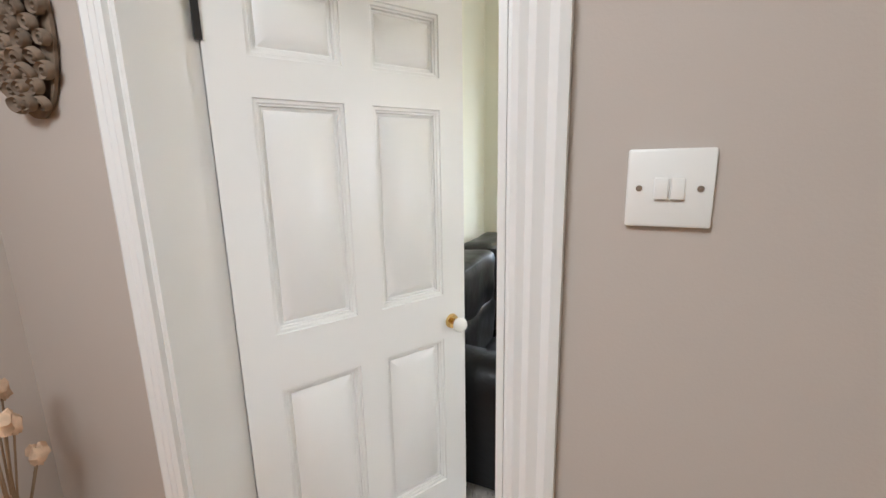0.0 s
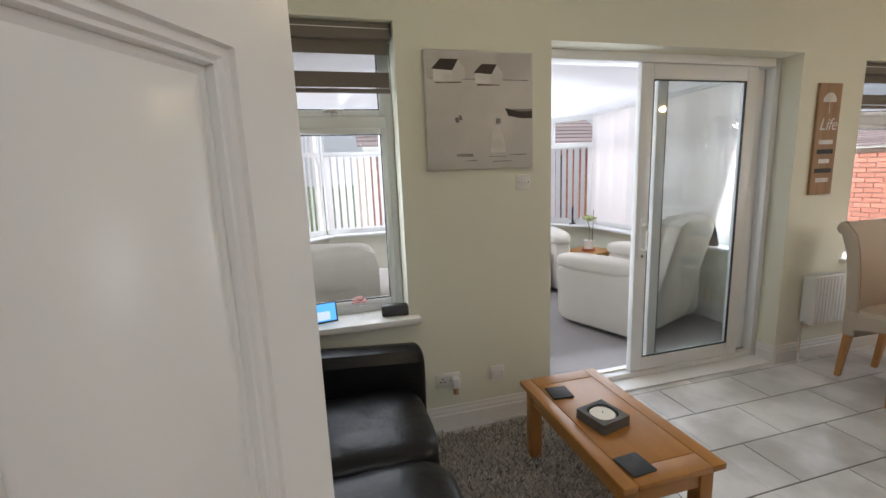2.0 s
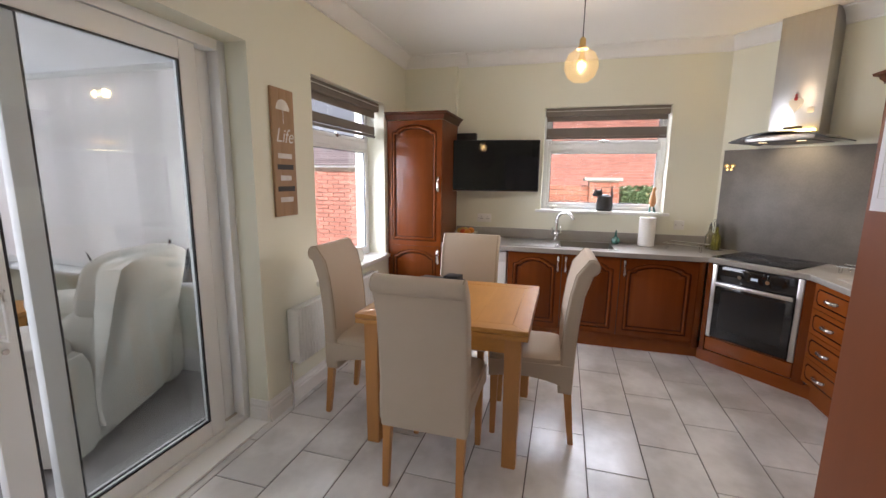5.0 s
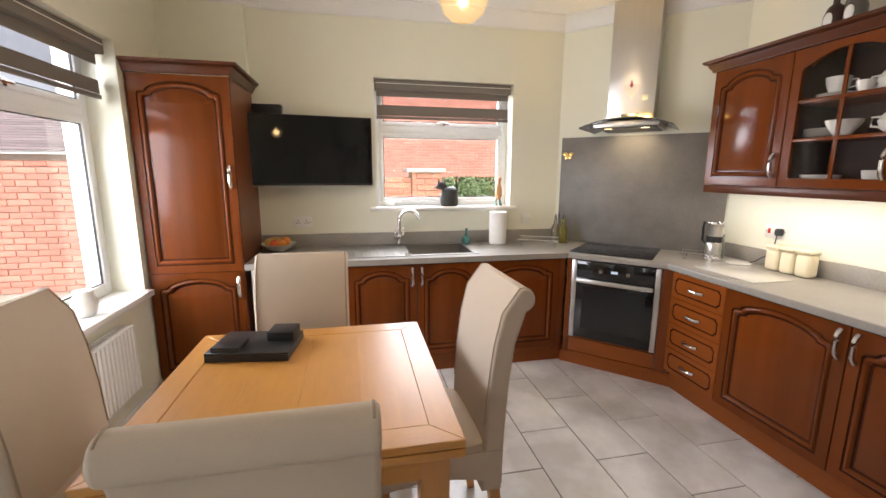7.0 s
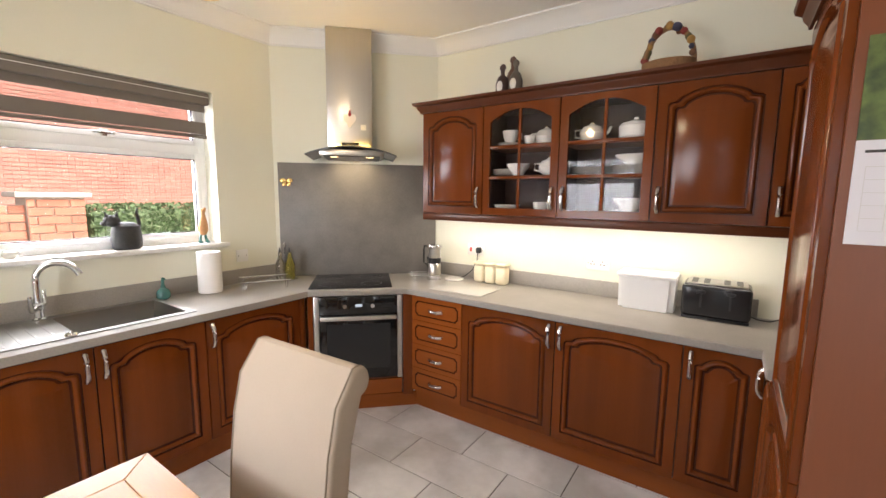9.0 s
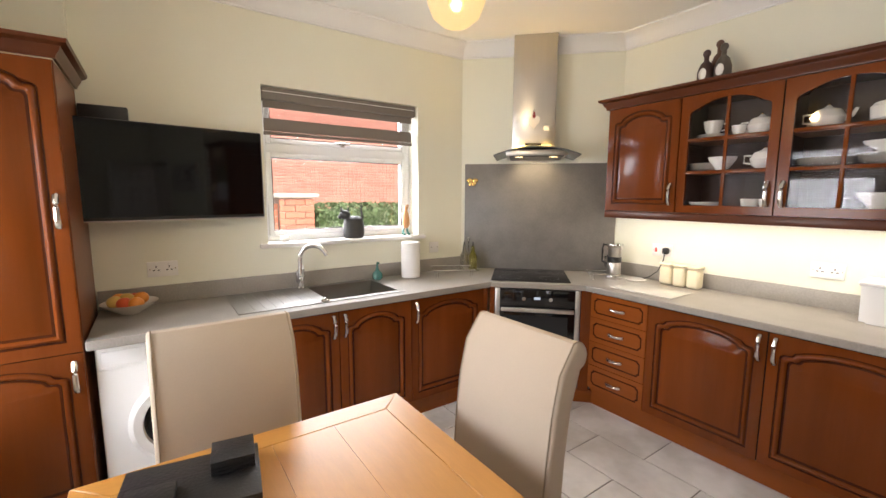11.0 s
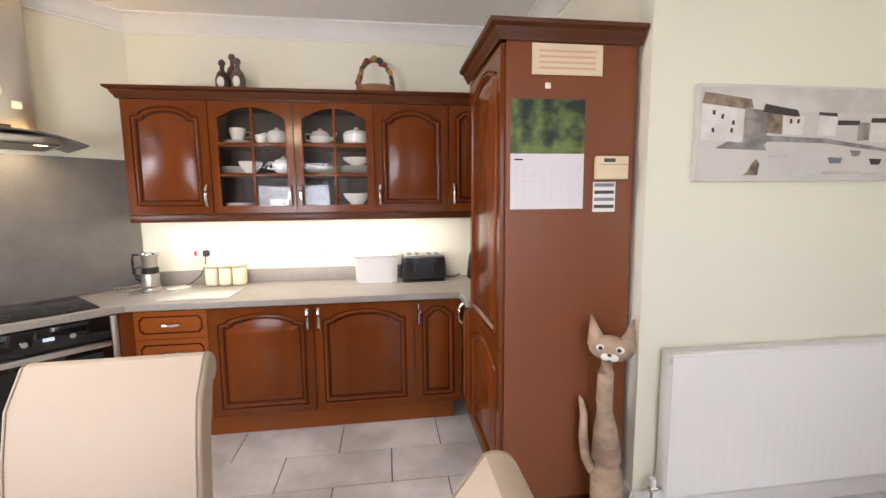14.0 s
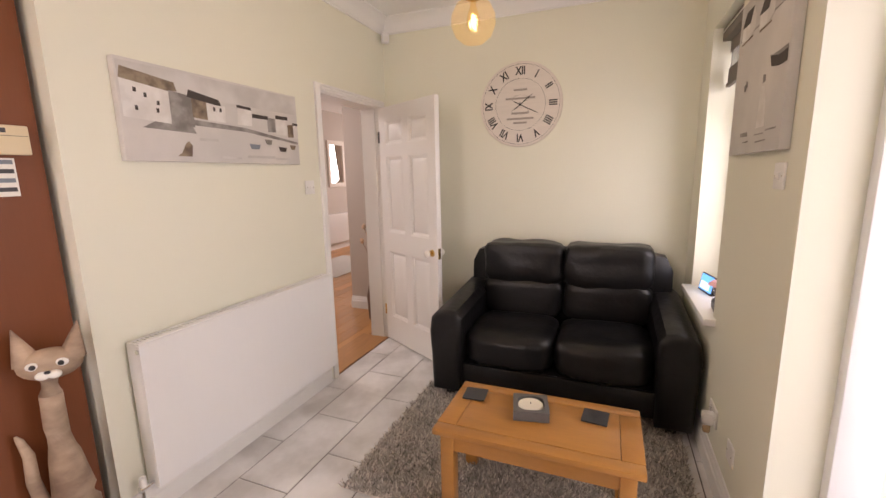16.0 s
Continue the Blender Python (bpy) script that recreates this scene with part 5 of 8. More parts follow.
for y, w in ((0.105, 0.10), (0.045, 0.22), (-0.06, 0.13), (-0.10, 0.20), (-0.13, 0.10)):
    part("print_bar", bx(-w / 2, w / 2, y - 0.007, y + 0.007, 0.0262, 0.0268), FADED, _c)
for y, w in ((0.105, 0.12), (-0.115, 0.12)):
    part("print_scroll", lathe(empty_bm(), (0, y * 0.95, 0.0262), [(w * 0.5, 0), (w * 0.53, 0), (w * 0.53, 0.0006), (w * 0.5, 0.0006)], 40, False), FADED, _c).scale = (1.0, 0.42, 1.0)
for ang, ln, w in ((-27, 0.155, 0.006), (38, 0.115, 0.007)):
    bm = empty_bm()
    prism(bm, [(-0.055, -w * 0.5), (-0.05, w * 0.5), (ln * 0.75, w * 0.5), (ln, 0), (ln * 0.75, -w * 0.5)], "z", 0.0300, 0.0315)
    h = part("hand", bm, INK, _c)
    h.matrix_basis = pose(0, 0, 0, 0, 0, ang)
part("spindle", cyl(empty_bm(), (0, 0, 0.0262), (0, 0, 0.034), 0.010), INK, _c)


def canvas(name, w, h, m, label):
    c = thing(name, label, "picture", m)
    part("canvas", bx(0, w, -0.032, -0.001, 0, h, 0.003), PICBG, c)
    return c


PICBG = mat("painted_canvas", (0.66, 0.63, 0.59), 0.8, var=0.07, scale=2.5, grain=0.05, gscale=200, two=(0.58, 0.56, 0.53), twos=3.0, bump=0.08, bscale=500)
P_SKY = mat("paint_grey_sky", (0.62, 0.60, 0.57), 0.8, var=0.1, scale=8, two=(0.52, 0.50, 0.47), twos=5)
P_DARK = mat("paint_dark_roof", (0.06, 0.048, 0.042), 0.8, var=0.25, scale=30)
P_BROWN = mat("paint_brown", (0.30, 0.24, 0.17), 0.8, var=0.25, scale=25, two=(0.14, 0.10, 0.075), twos=16, placed=True)
P_WHITE = mat("paint_white", (0.77, 0.75, 0.72), 0.8, var=0.05, scale=20, two=(0.66, 0.63, 0.59), twos=12, placed=True)
P_GREY = mat("paint_mid_grey", (0.34, 0.32, 0.30), 0.8, var=0.2, scale=20, two=(0.20, 0.185, 0.17), twos=14, placed=True)
P_BLUE = mat("paint_slate_blue", (0.20, 0.23, 0.27), 0.8, var=0.2, scale=20)
_cnt = [0]


def daub(c, pts, material, h=None):
    """A painted patch a hair above the canvas."""
    _cnt[0] += 1
    lift = 0.0325 + 0.00012 * (_cnt[0] % 16)
    part("painted_shape", prism(empty_bm(), pts, "y", -lift - 0.0005, -lift + 0.0003), material, c, "", False)


def rough_rect(x0, x1, z0, z1, j=0.004):
    r = random.Random(int(x0 * 1000 + z0 * 777))
    out = []
    for u, v, n in ((0, 0, 4), (1, 0, 3), (1, 1, 4), (0, 1, 3)):
        out.append((x0 + (x1 - x0) * u + r.uniform(-j, j), z0 + (z1 - z0) * v + r.uniform(-j, j)))
    return out


# square picture: two huts, boat, pale shapes on a beach
_p = canvas("canvas_picture", 0.60, 0.60, pose(0.625, YS, 1.503), "square canvas picture of beach huts and a boat")
daub(_p, rough_rect(0.01, 0.59, 0.455, 0.59), P_SKY)
daub(_p, rough_rect(0.03, 0.575, 0.452, 0.462), P_GREY)
for x, z, s in ((0.045, 0.45, 1.0), (0.27, 0.44, 0.9)):
    daub(_p, [(x, z), (x + 0.10 * s, z - 0.005), (x + 0.10 * s, z + 0.055 * s), (x, z + 0.055 * s)], P_WHITE)
    daub(_p, [(x + 0.10 * s, z - 0.005), (x + 0.17 * s, z + 0.01), (x + 0.17 * s, z + 0.06 * s), (x + 0.135 * s, z + 0.10 * s), (x + 0.10 * s, z + 0.055 * s)], PICBG)
    daub(_p, [(x - 0.008, z + 0.055 * s), (x + 0.102 * s, z + 0.050 * s), (x + 0.135 * s, z + 0.105 * s), (x + 0.04 * s, z + 0.105 * s)], P_DARK)
    daub(_p, rough_rect(x + 0.01, x + 0.15 * s, z - 0.012, z - 0.006, 0.002), P_BROWN)
daub(_p, [(0.435, 0.315), (0.455, 0.275), (0.53, 0.262), (0.595, 0.262), (0.595, 0.305), (0.52, 0.300)], P_DARK)
daub(_p, [(0.44, 0.312), (0.52, 0.297), (0.594, 0.300), (0.594, 0.312), (0.52, 0.310)], P_GREY)
for x, z, w, h in ((0.155, 0.245, 0.018, 0.02), (0.175, 0.25, 0.016, 0.03), (0.385, 0.235, 0.022, 0.026), (0.388, 0.16, 0.02, 0.03), (0.16, 0.065, 0.09, 0.02)):
    daub(_p, rough_rect(x, x + w, z, z + h), P_GREY)
daub(_p, [(0.35, 0.085), (0.44, 0.085), (0.425, 0.17), (0.40, 0.225), (0.365, 0.225), (0.36, 0.15)], P_WHITE)
for x0, x1, z in ((0.34, 0.44, 0.060), (0.46, 0.56, 0.068), (0.36, 0.47, 0.035), (0.20, 0.27, 0.04)):
    daub(_p, rough_rect(x0, x1, z, z + 0.006, 0.002), P_GREY)
# long harbour picture
_p = canvas("canvas_picture", 1.0, 0.395, pose(1.752, YP, 1.522, 0, 0, 180), "long canvas picture of harbour cottages and boats")
daub(_p, rough_rect(0.01, 0.99, 0.29, 0.385), P_SKY)
daub(_p, [(0.012, 0.17), (0.205, 0.16), (0.205, 0.30), (0.012, 0.32)], P_WHITE)
daub(_p, [(0.010, 0.315), (0.205, 0.295), (0.245, 0.300), (0.235, 0.335), (0.02, 0.36)], P_BROWN)
daub(_p, [(0.207, 0.155), (0.315, 0.155), (0.315, 0.29), (0.207, 0.30)], P_GREY)
daub(_p, [(0.31, 0.20), (0.385, 0.195), (0.385, 0.29), (0.31, 0.30)], P_BROWN)
daub(_p, [(0.29, 0.285), (0.47, 0.265), (0.455, 0.295), (0.30, 0.318)], P_DARK)
for x, w, z, h, q in ((0.39, 0.10, 0.195, 0.075, P_WHITE), (0.49, 0.07, 0.195, 0.07, PICBG), (0.56, 0.09, 0.19, 0.085, P_WHITE), (0.655, 0.10, 0.185, 0.055, PICBG), (0.76, 0.06, 0.175, 0.07, P_GREY), (0.825, 0.08, 0.165, 0.085, P_WHITE), (0.91, 0.05, 0.155, 0.07, P_BROWN), (0.962, 0.03, 0.15, 0.075, P_WHITE)):
    daub(_p, rough_rect(x, x + w, z, z + h), q)
for x, w, z in ((0.655, 0.11, 0.238), (0.825, 0.09, 0.25), (0.955, 0.04, 0.225), (0.56, 0.09, 0.272)):
    daub(_p, rough_rect(x, x + w, z, z + 0.016, 0.003), P_DARK)
for x, z in ((0.06, 0.27), (0.10, 0.255), (0.15, 0.23), (0.06, 0.20), (0.145, 0.20), (0.42, 0.24), (0.455, 0.24), (0.42, 0.21), (0.60, 0.24), (0.63, 0.21)):
    daub(_p, rough_rect(x, x + 0.012, z, z + 0.018, 0.001), P_DARK)
daub(_p, [(0.08, 0.135), (0.32, 0.128), (0.30, 0.165), (0.15, 0.172)], P_GREY)
daub(_p, [(0.30, 0.165), (0.60, 0.160), (0.99, 0.118), (0.99, 0.130), (0.60, 0.180), (0.30, 0.190)], P_GREY)
daub(_p, [(0.215, 0.025), (0.285, 0.025), (0.292, 0.075), (0.275, 0.092), (0.258, 0.078), (0.238, 0.040)], P_BROWN)
for x, z, w, q in ((0.62, 0.075, 0.075, P_BLUE), (0.73, 0.105, 0.055, P_GREY), (0.83, 0.07, 0.065, P_DARK), (0.92, 0.085, 0.05, P_BROWN)):
    daub(_p, [(x, z + 0.026), (x + 0.012, z), (x + w - 0.01, z), (x + w, z + 0.024)], q)
for x, z, w in ((0.44, 0.02, 0.12), (0.60, 0.03, 0.20), (0.33, 0.10, 0.10), (0.80, 0.025, 0.12)):
    daub(_p, rough_rect(x, x + w, z, z + 0.010, 0.003), P_SKY)

# wooden plaque with words between the sliding door and the window
PLAQ = mat("plaque_wood", (0.36, 0.22, 0.115), 0.6, var=0.2, scale=5, grain=0.2, gscale=30, stretch=(6, 6, 1))
_p = thing("wooden_plaque", "tall wooden plaque with an umbrella and lettering", "wall sign", pose(3.356, YS, 1.240))
for k in range(3):
    part("board", bx(0.0 + 0.0685 * k, 0.068 + 0.0685 * k, -0.018, -0.001, 0, 0.748, 0.002), PLAQ, _p)
_bm = empty_bm()
prism(_bm, [(0.10 + 0.062 * math.cos(math.pi * i / 12), 0.625 + 0.062 * math.sin(math.pi * i / 12)) for i in range(13)], "y", -0.0195, -0.0182)
_u = part("umbrella", _bm, P_WHITE, _p, "white painted umbrella")
part("umbrella_stick", bx(0.099, 0.103, -0.0195, -0.0182, 0.55, 0.625), P_WHITE, _p)
text_part("lettering", "Life", 0.115, P_WHITE, _p, pose(0.105, -0.0192, 0.475, 90, 0, 0), shear=0.3)
for k, w in enumerate((0.13, 0.15, 0.10, 0.16, 0.12)):
    part("lettering_bar", bx(0.103 - w / 2, 0.103 + w / 2, -0.0192, -0.0182, 0.345 - 0.065 * k, 0.375 - 0.065 * k), INK if k % 2 else P_WHITE, _p)


# ---- radiators, sockets, switches ----


def radiator(x_len, h, m, label, ribs=0.033, depth=0.09, relief=0.006):
    """A panel radiator; local x along, y out of the wall towards -y, z from its foot."""
    r = thing("radiator", label, "radiator", m)
    bm = empty_bm()
    n = max(4, int(x_len / ribs))
    pts = []
    for i in range(n):
        x = x_len * i / n
        s = x_len / n
        pts += [(x, -depth), (x + s * 0.32, -depth), (x + s * 0.42, -depth + relief), (x + s * 0.90, -depth + relief)]
    pts += [(x_len, -depth)]
    prism(bm, pts + [(x_len, -depth + 0.016), (0, -depth + 0.016)], "z", 0.012, h - 0.012)
    part("front_panel", bm, WHITE, r)
    part("side_cover", bx(0, 0.010, -depth + 0.0165, -0.012, 0.015, h - 0.003, 0.002), WHITE, r)
    part("side_cover", bx(x_len - 0.010, x_len, -depth + 0.0165, -0.012, 0.015, h - 0.003, 0.002), WHITE, r)
    part("rear_panel", bx(0.011, x_len - 0.011, -0.034, -0.022, 0.015, h - 0.015), WHITE, r)
    bm = empty_bm()
    box(bm, 0.012, x_len - 0.012, -depth + 0.0165, -depth + 0.022, h - 0.006, h)
    box(bm, 0.012, x_len - 0.012, -0.030, -0.022, h - 0.006, h)
    k = int(x_len / 0.018)
    for i in range(k):
        x = 0.014 + (x_len - 0.028) * i / k
        box(bm, x, x + 0.005, -depth + 0.022, -0.030, h - 0.005, h - 0.001)
    part("top_grille", bm, WHITE, r)
    part("top_edge", bx(0, x_len, -depth - 0.001, -depth + 0.016, h - 0.0115, h, 0.004), WHITE, r)
    part("bracket", bx(0.15, 0.18, -0.0215, -0.0005, 0.1, h - 0.1), WHITE, r)
    part("bracket", bx(x_len - 0.18, x_len - 0.15, -0.0215, -0.0005, 0.1, h - 0.1), WHITE, r)
    return r


_r = radiator(1.255, 0.655, pose(1.848, YP, 0.148, 0, 0, 180), "large white panel radiator under the harbour picture", ribs=0.05, relief=0.0003)
part("bleed_valve", cyl(empty_bm(), (-0.004, -0.078, 0.620), (0.004, -0.078, 0.620), 0.010), CHROME, _r)
_bm = empty_bm()
tube(_bm, [(-0.002, -0.06, 0.035), (-0.035, -0.06, 0.035), (-0.05, -0.06, 0.03), (-0.05, -0.06, -0.146)], 0.0075)
part("pipe", _bm, CHROME, _r, "chrome pipe tail")
part("valve", cyl(empty_bm(), (-0.062, -0.06, 0.035), (-0.025, -0.06, 0.035), 0.014), CHROME, _r)
part("valve_cap", cyl(empty_bm(), (-0.045, -0.06, 0.045), (-0.045, -0.06, 0.085), 0.015, 0.013), WHITE, _r)
_r = radiator(1.20, 0.37, pose(3.405, YS, 0.285), "low white panel radiator under the window")
part("pipe", tube(empty_bm(), [(-0.002, -0.05, 0.03), (-0.03, -0.05, 0.03), (-0.035, -0.05, 0.02), (-0.035, -0.05, -0.283)], 0.0075), CHROME, _r)


def plate(name, m, w, h, label, category, rockers=0, square=0):
    """A wall plate; local x along, z up, front towards -y."""
    p = thing(name, label, category, m)
    part("plate", bx(-w / 2, w / 2, -0.009, -0.0005, -h / 2, h / 2, 0.003), PLASTIC, p)
    for i in range(rockers):
        x = (i - (rockers - 1) / 2) * 0.016
        part("rocker", bx(x - 0.007, x + 0.007, -0.014, -0.0088, -0.012, 0.012, 0.002), PLASTIC, p)
    for i in range(square):
        x = (i - (square - 1) / 2) * 0.062
        bm = empty_bm()
        for dx, dz, a, b in ((0, 0.012, 0.003, 0.005), (-0.011, -0.006, 0.005, 0.003), (0.011, -0.006, 0.005, 0.003)):
            box(bm, x + dx - a, x + dx + a, -0.0096, -0.0088, dz - b, dz + b)
        part("socket_holes", bm, DARKG, p).name = "pin_slot"
        part("rocker", bx(x - 0.006, x + 0.006, -0.0125, -0.0088, 0.022, 0.034, 0.0015), PLASTIC, p)
    for s in (-1, 1):
        part("screw", cyl(empty_bm(), (s * (w / 2 - 0.013), -0.010, 0), (s * (w / 2 - 0.013), -0.0088, 0), 0.0035, n=10), NICKEL, p)
    return p


plate("light_switch", pose(1.178, YS, 1.42), 0.086, 0.086, "white plastic light switch below the square picture", "switch", 2)
plate("light_switch", pose(0.645, YP, 1.38, 0, 0, 180), 0.086, 0.086, "white plastic light switch beside the door", "switch", 1)
plate("light_switch", pose(0.661, HALLY, 1.400), 0.086, 0.086, "white plastic double light switch on the hall wall", "switch", 2)
plate("wall_socket", pose(0.69, YS, 0.30), 0.146, 0.086, "white double wall socket near the skirting", "socket", 0, 2)
plate("wall_socket", pose(1.00, YS, 0.30), 0.086, 0.086, "white blank wall plate near the skirting", "socket")
plate("wall_socket", pose(XK, 1.86, 1.07, 0, 0, -90), 0.146, 0.086, "white double socket above the worktop", "socket", 0, 2)
plate("wall_socket", pose(XK, 0.02, 1.07, 0, 0, -90), 0.086, 0.086, "white switched socket above the worktop", "socket")
plate("wall_socket", pose(3.42, YN, 1.085, 0, 0, 180), 0.146, 0.086, "white double socket above the long worktop", "socket", 0, 2)
_p = plate("cooker_switch", pose(4.33, YN, 1.10, 0, 0, 180), 0.146, 0.086, "white cooker switch with red rocker and plug", "switch")
part("red_rocker", bx(-0.050, -0.034, -0.014, -0.0088, -0.016, 0.016, 0.002), mat("red_plastic", (0.6, 0.03, 0.02), 0.4), _p)
part("plug", bx(0.015, 0.057, -0.045, -0.0092, -0.023, 0.023, 0.012, 3), BLACKP, _p, "black plug")
part("flex", tube(empty_bm(), [(0.036, -0.04, -0.02), (0.034, -0.045, -0.07), (0.005, -0.06, -0.15), (-0.05, -0.08, -0.20), (-0.09, -0.09, -0.2195)], 0.0035, 6), BLACKP, _p)

# things on the narrow window's sill
_t = thing("smart_display", "small black smart display with lit blue screen on the sill", "tablet", pose(0.02, YS + 0.045, W1[2] + 0.0035, 0, 0, 12))
_bm = empty_bm()
prism(_bm, [(-0.005, 0.0), (0.075, 0.0), (0.055, 0.055), (0.026, 0.105), (0.016, 0.108)], "x", -0.085, 0.085)
part("body", _bm, BLACKP, _t)
_sc = part("screen", bx(-0.078, 0.078, -0.0012, 0.0004, 0.010, 0.104), mat("lit_screen", (0.02, 0.05, 0.12), 0.15, emit=(0.12, 0.42, 0.85), estr=1.6), _t, "lit blue screen")
_sc.matrix_basis = pose(0, -0.0055, 0.0, -11.2, 0, 0)
_c2 = part("screen_card", bx(-0.070, 0.045, -0.0022, -0.0014, 0.018, 0.062), mat("lit_card", (0.6, 0.65, 0.7), 0.2, emit=(0.7, 0.8, 0.9), estr=0.9), _t)
_c2.matrix_basis = pose(0, -0.0055, 0.0, -11.2, 0, 0)
_f = thing("flower_vase", "clear glass vase with a pink flower on the sill", "vase", pose(0.225, YS + 0.055, W1[2] + 0.0035))
part("vase", lathe(empty_bm(), (0, 0, 0), [(0.018, 0), (0.020, 0.005), (0.012, 0.03), (0.022, 0.055), (0.028, 0.075)], 18), GLASSC, _f)
_bm = empty_bm()
for i in range(46):
    a, b = rng.uniform(0, 6.28), rng.uniform(0, 1)
    r = 0.034 * math.sqrt(b)
    ball(_bm, (r * math.cos(a), r * math.sin(a), 0.092 + 0.028 * (1 - b) + rng.uniform(-0.004, 0.004)), 0.011, 1, 1, 0.6, 6)
part("petals", _bm, mat("pink_petals", (0.75, 0.42, 0.42), 0.8, var=0.15, scale=60), _f).name = "flower_head"
_s = thing("speaker", "small black oblong speaker on the sill", "speaker", pose(0.415, YS + 0.04, W1[2] + 0.0035, 0, 0, -5))
part("body", bx(-0.075, 0.075, -0.03, 0.03, 0.0005, 0.062, 0.014, 3), BLACKP, _s)
part("grille", bx(-0.062, 0.062, -0.0318, -0.030, 0.012, 0.050, 0.0), DARKG, _s)
_p = thing("plug_adapter", "white plug-in air freshener in the wall socket", "plug", pose(0.73, YS - 0.009, 0.30))
part("body", bx(-0.022, 0.022, -0.05, -0.0008, -0.035, 0.025, 0.008), WHITE, _p)
part("bottle", lathe(empty_bm(), (0, -0.028, -0.075), [(0.014, 0), (0.016, 0.004), (0.016, 0.03), (0.010, 0.04)], 14), mat("amber_glass", (0.5, 0.35, 0.2), 0.2), _p)

# cat: carved and painted, one plain shape
CATM = mat("painted_wood_cat", (0.46, 0.34, 0.24), 0.65, var=0.25, scale=7, two=(0.24, 0.165, 0.115), twos=4, grain=0.18, gscale=40, stretch=(1.2, 1.2, 2.2))
_bm = empty_bm()
tube(_bm, [(0, 0, 0.0), (0, 0, 0.02), (0, 0.003, 0.28), (0.004, 0.003, 0.34), (0.012, 0, 0.48), (0.020, -0.004, 0.60), (0.018, -0.004, 0.72), (0.012, 0.0, 0.80)], [0.066, 0.066, 0.066, 0.062, 0.046, 0.034, 0.032, 0.036], 16)
ball(_bm, (0.0, 0.015, 0.835), 0.062, 1.42, 0.80, 0.88, 20)
for sx in (-1, 1):
    cyl(_bm, (sx * 0.056, 0.008, 0.848), (sx * 0.082, 0.0, 0.968), 0.040, 0.002, 10)
    ball(_bm, (sx * 0.034, 0.055, 0.014), 0.022, 1, 1.4, 0.6, 10)
old = len(_bm.faces)
for sx in (-1, 1):
    ball(_bm, (sx * 0.015, 0.064, 0.812), 0.018, 1.1, 0.6, 0.85, 12)
    ball(_bm, (sx * 0.036, 0.056, 0.846), 0.017, 1.1, 0.5, 0.85, 12)
_bm.faces.ensure_lookup_table()
for f in _bm.faces[old:]:
    f.material_index = 1
old = len(_bm.faces)
for sx in (-1, 1):
    ball(_bm, (sx * 0.035, 0.0635, 0.846), 0.009, 1, 0.6, 1, 10)
ball(_bm, (0.0, 0.074, 0.824), 0.007, 1.3, 0.7, 0.8, 8)
_bm.faces.ensure_lookup_table()
for f in _bm.faces[old:]:
    f.material_index = 2
tube(_bm, [(0.055, 0.01, 0.27), (0.085, 0.01, 0.32), (0.100, 0.01, 0.42), (0.098, 0.01, 0.52), (0.112, 0.01, 0.58), (0.120, 0.01, 0.60)], [0.024, 0.022, 0.019, 0.016, 0.011, 0.004], 10)
_o = part("cat_ornament", _bm, [CATM, PORC, BLACKP])
tagged(_o, "tall carved wooden cat standing beside the end panel", "statue")
_o.matrix_basis = pose(2.10, 0.440, 0.0, 0, 0, -35) @ Matrix.Diagonal((1.02, 1.0, 1.0, 1))

# ---- things on the end panel ----
EPY = 0.3435


def sheet_thing(name, x0, x1, z0, z1, material, label, category, thick=0.003, y=EPY):
    """A flat thing on the end panel, which faces the living end; returns its Empty, local x to the viewer's right."""
    t = thing(name, label, category, pose(x1, y, z0, 0, 0, 180))
    part("sheet", bx(0, x1 - x0, -thick - 0.0006, -0.0006, 0, z1 - z0, 0.0), material, t)
    return t


CARD = mat("cream_card", (0.74, 0.62, 0.42), 0.7, var=0.04)
_t = sheet_thing("notice_card", 2.13, 2.43, 1.955, 2.075, CARD, "cream notice card fixed at the top of the end panel", "card")
for k in range(4):
    part("print_bar", bx(0.03, 0.27, -0.0045, -0.0037, 0.022 + 0.022 * k, 0.030 + 0.022 * k), mat("faint_red_print", (0.66, 0.40, 0.30), 0.7) if k == 0 else MATS["faint_red_print"], _t)
_t = thing("panel_hook", "small white hook on the end panel", "hook", pose(2.362, EPY, 1.912, 0, 0, 180))
part("base", bx(-0.012, 0.012, -0.006, -0.0005, -0.012, 0.012, 0.003), PORC, _t)
part("peg", cyl(empty_bm(), (0, -0.006, -0.004), (0, -0.018, 0.002), 0.004), PORC, _t)
PAPER = mat("calendar_paper", (0.72, 0.70, 0.74), 0.6, var=0.01)
FOLI = mat("calendar_photo_green", (0.006, 0.020, 0.010), 0.5, var=0.5, scale=10, two=(0.12, 0.17, 0.04), twos=11, grain=0.4, gscale=40)
_t = sheet_thing("wall_calendar", 2.20, 2.516, 1.415, 1.642, PAPER, "wall calendar with green leafy photo above the month page", "calendar")
part("photo", bx(0, 0.316, -0.0036, -0.0006, 0.228, 0.445), FOLI, _t, "green woodland photo")
for i in range(6):
    part("grid_line", bx(0.02, 0.296, -0.0042, -0.0037, 0.030 + 0.028 * i, 0.0308 + 0.028 * i), P_SKY, _t)
for i in range(8):
    part("grid_line", bx(0.02 + 0.0394 * i, 0.0206 + 0.0394 * i, -0.0044, -0.0037, 0.030, 0.171), P_SKY, _t)
part("month_bar", bx(0.016, 0.052, -0.0042, -0.0037, 0.200, 0.206), INK, _t)
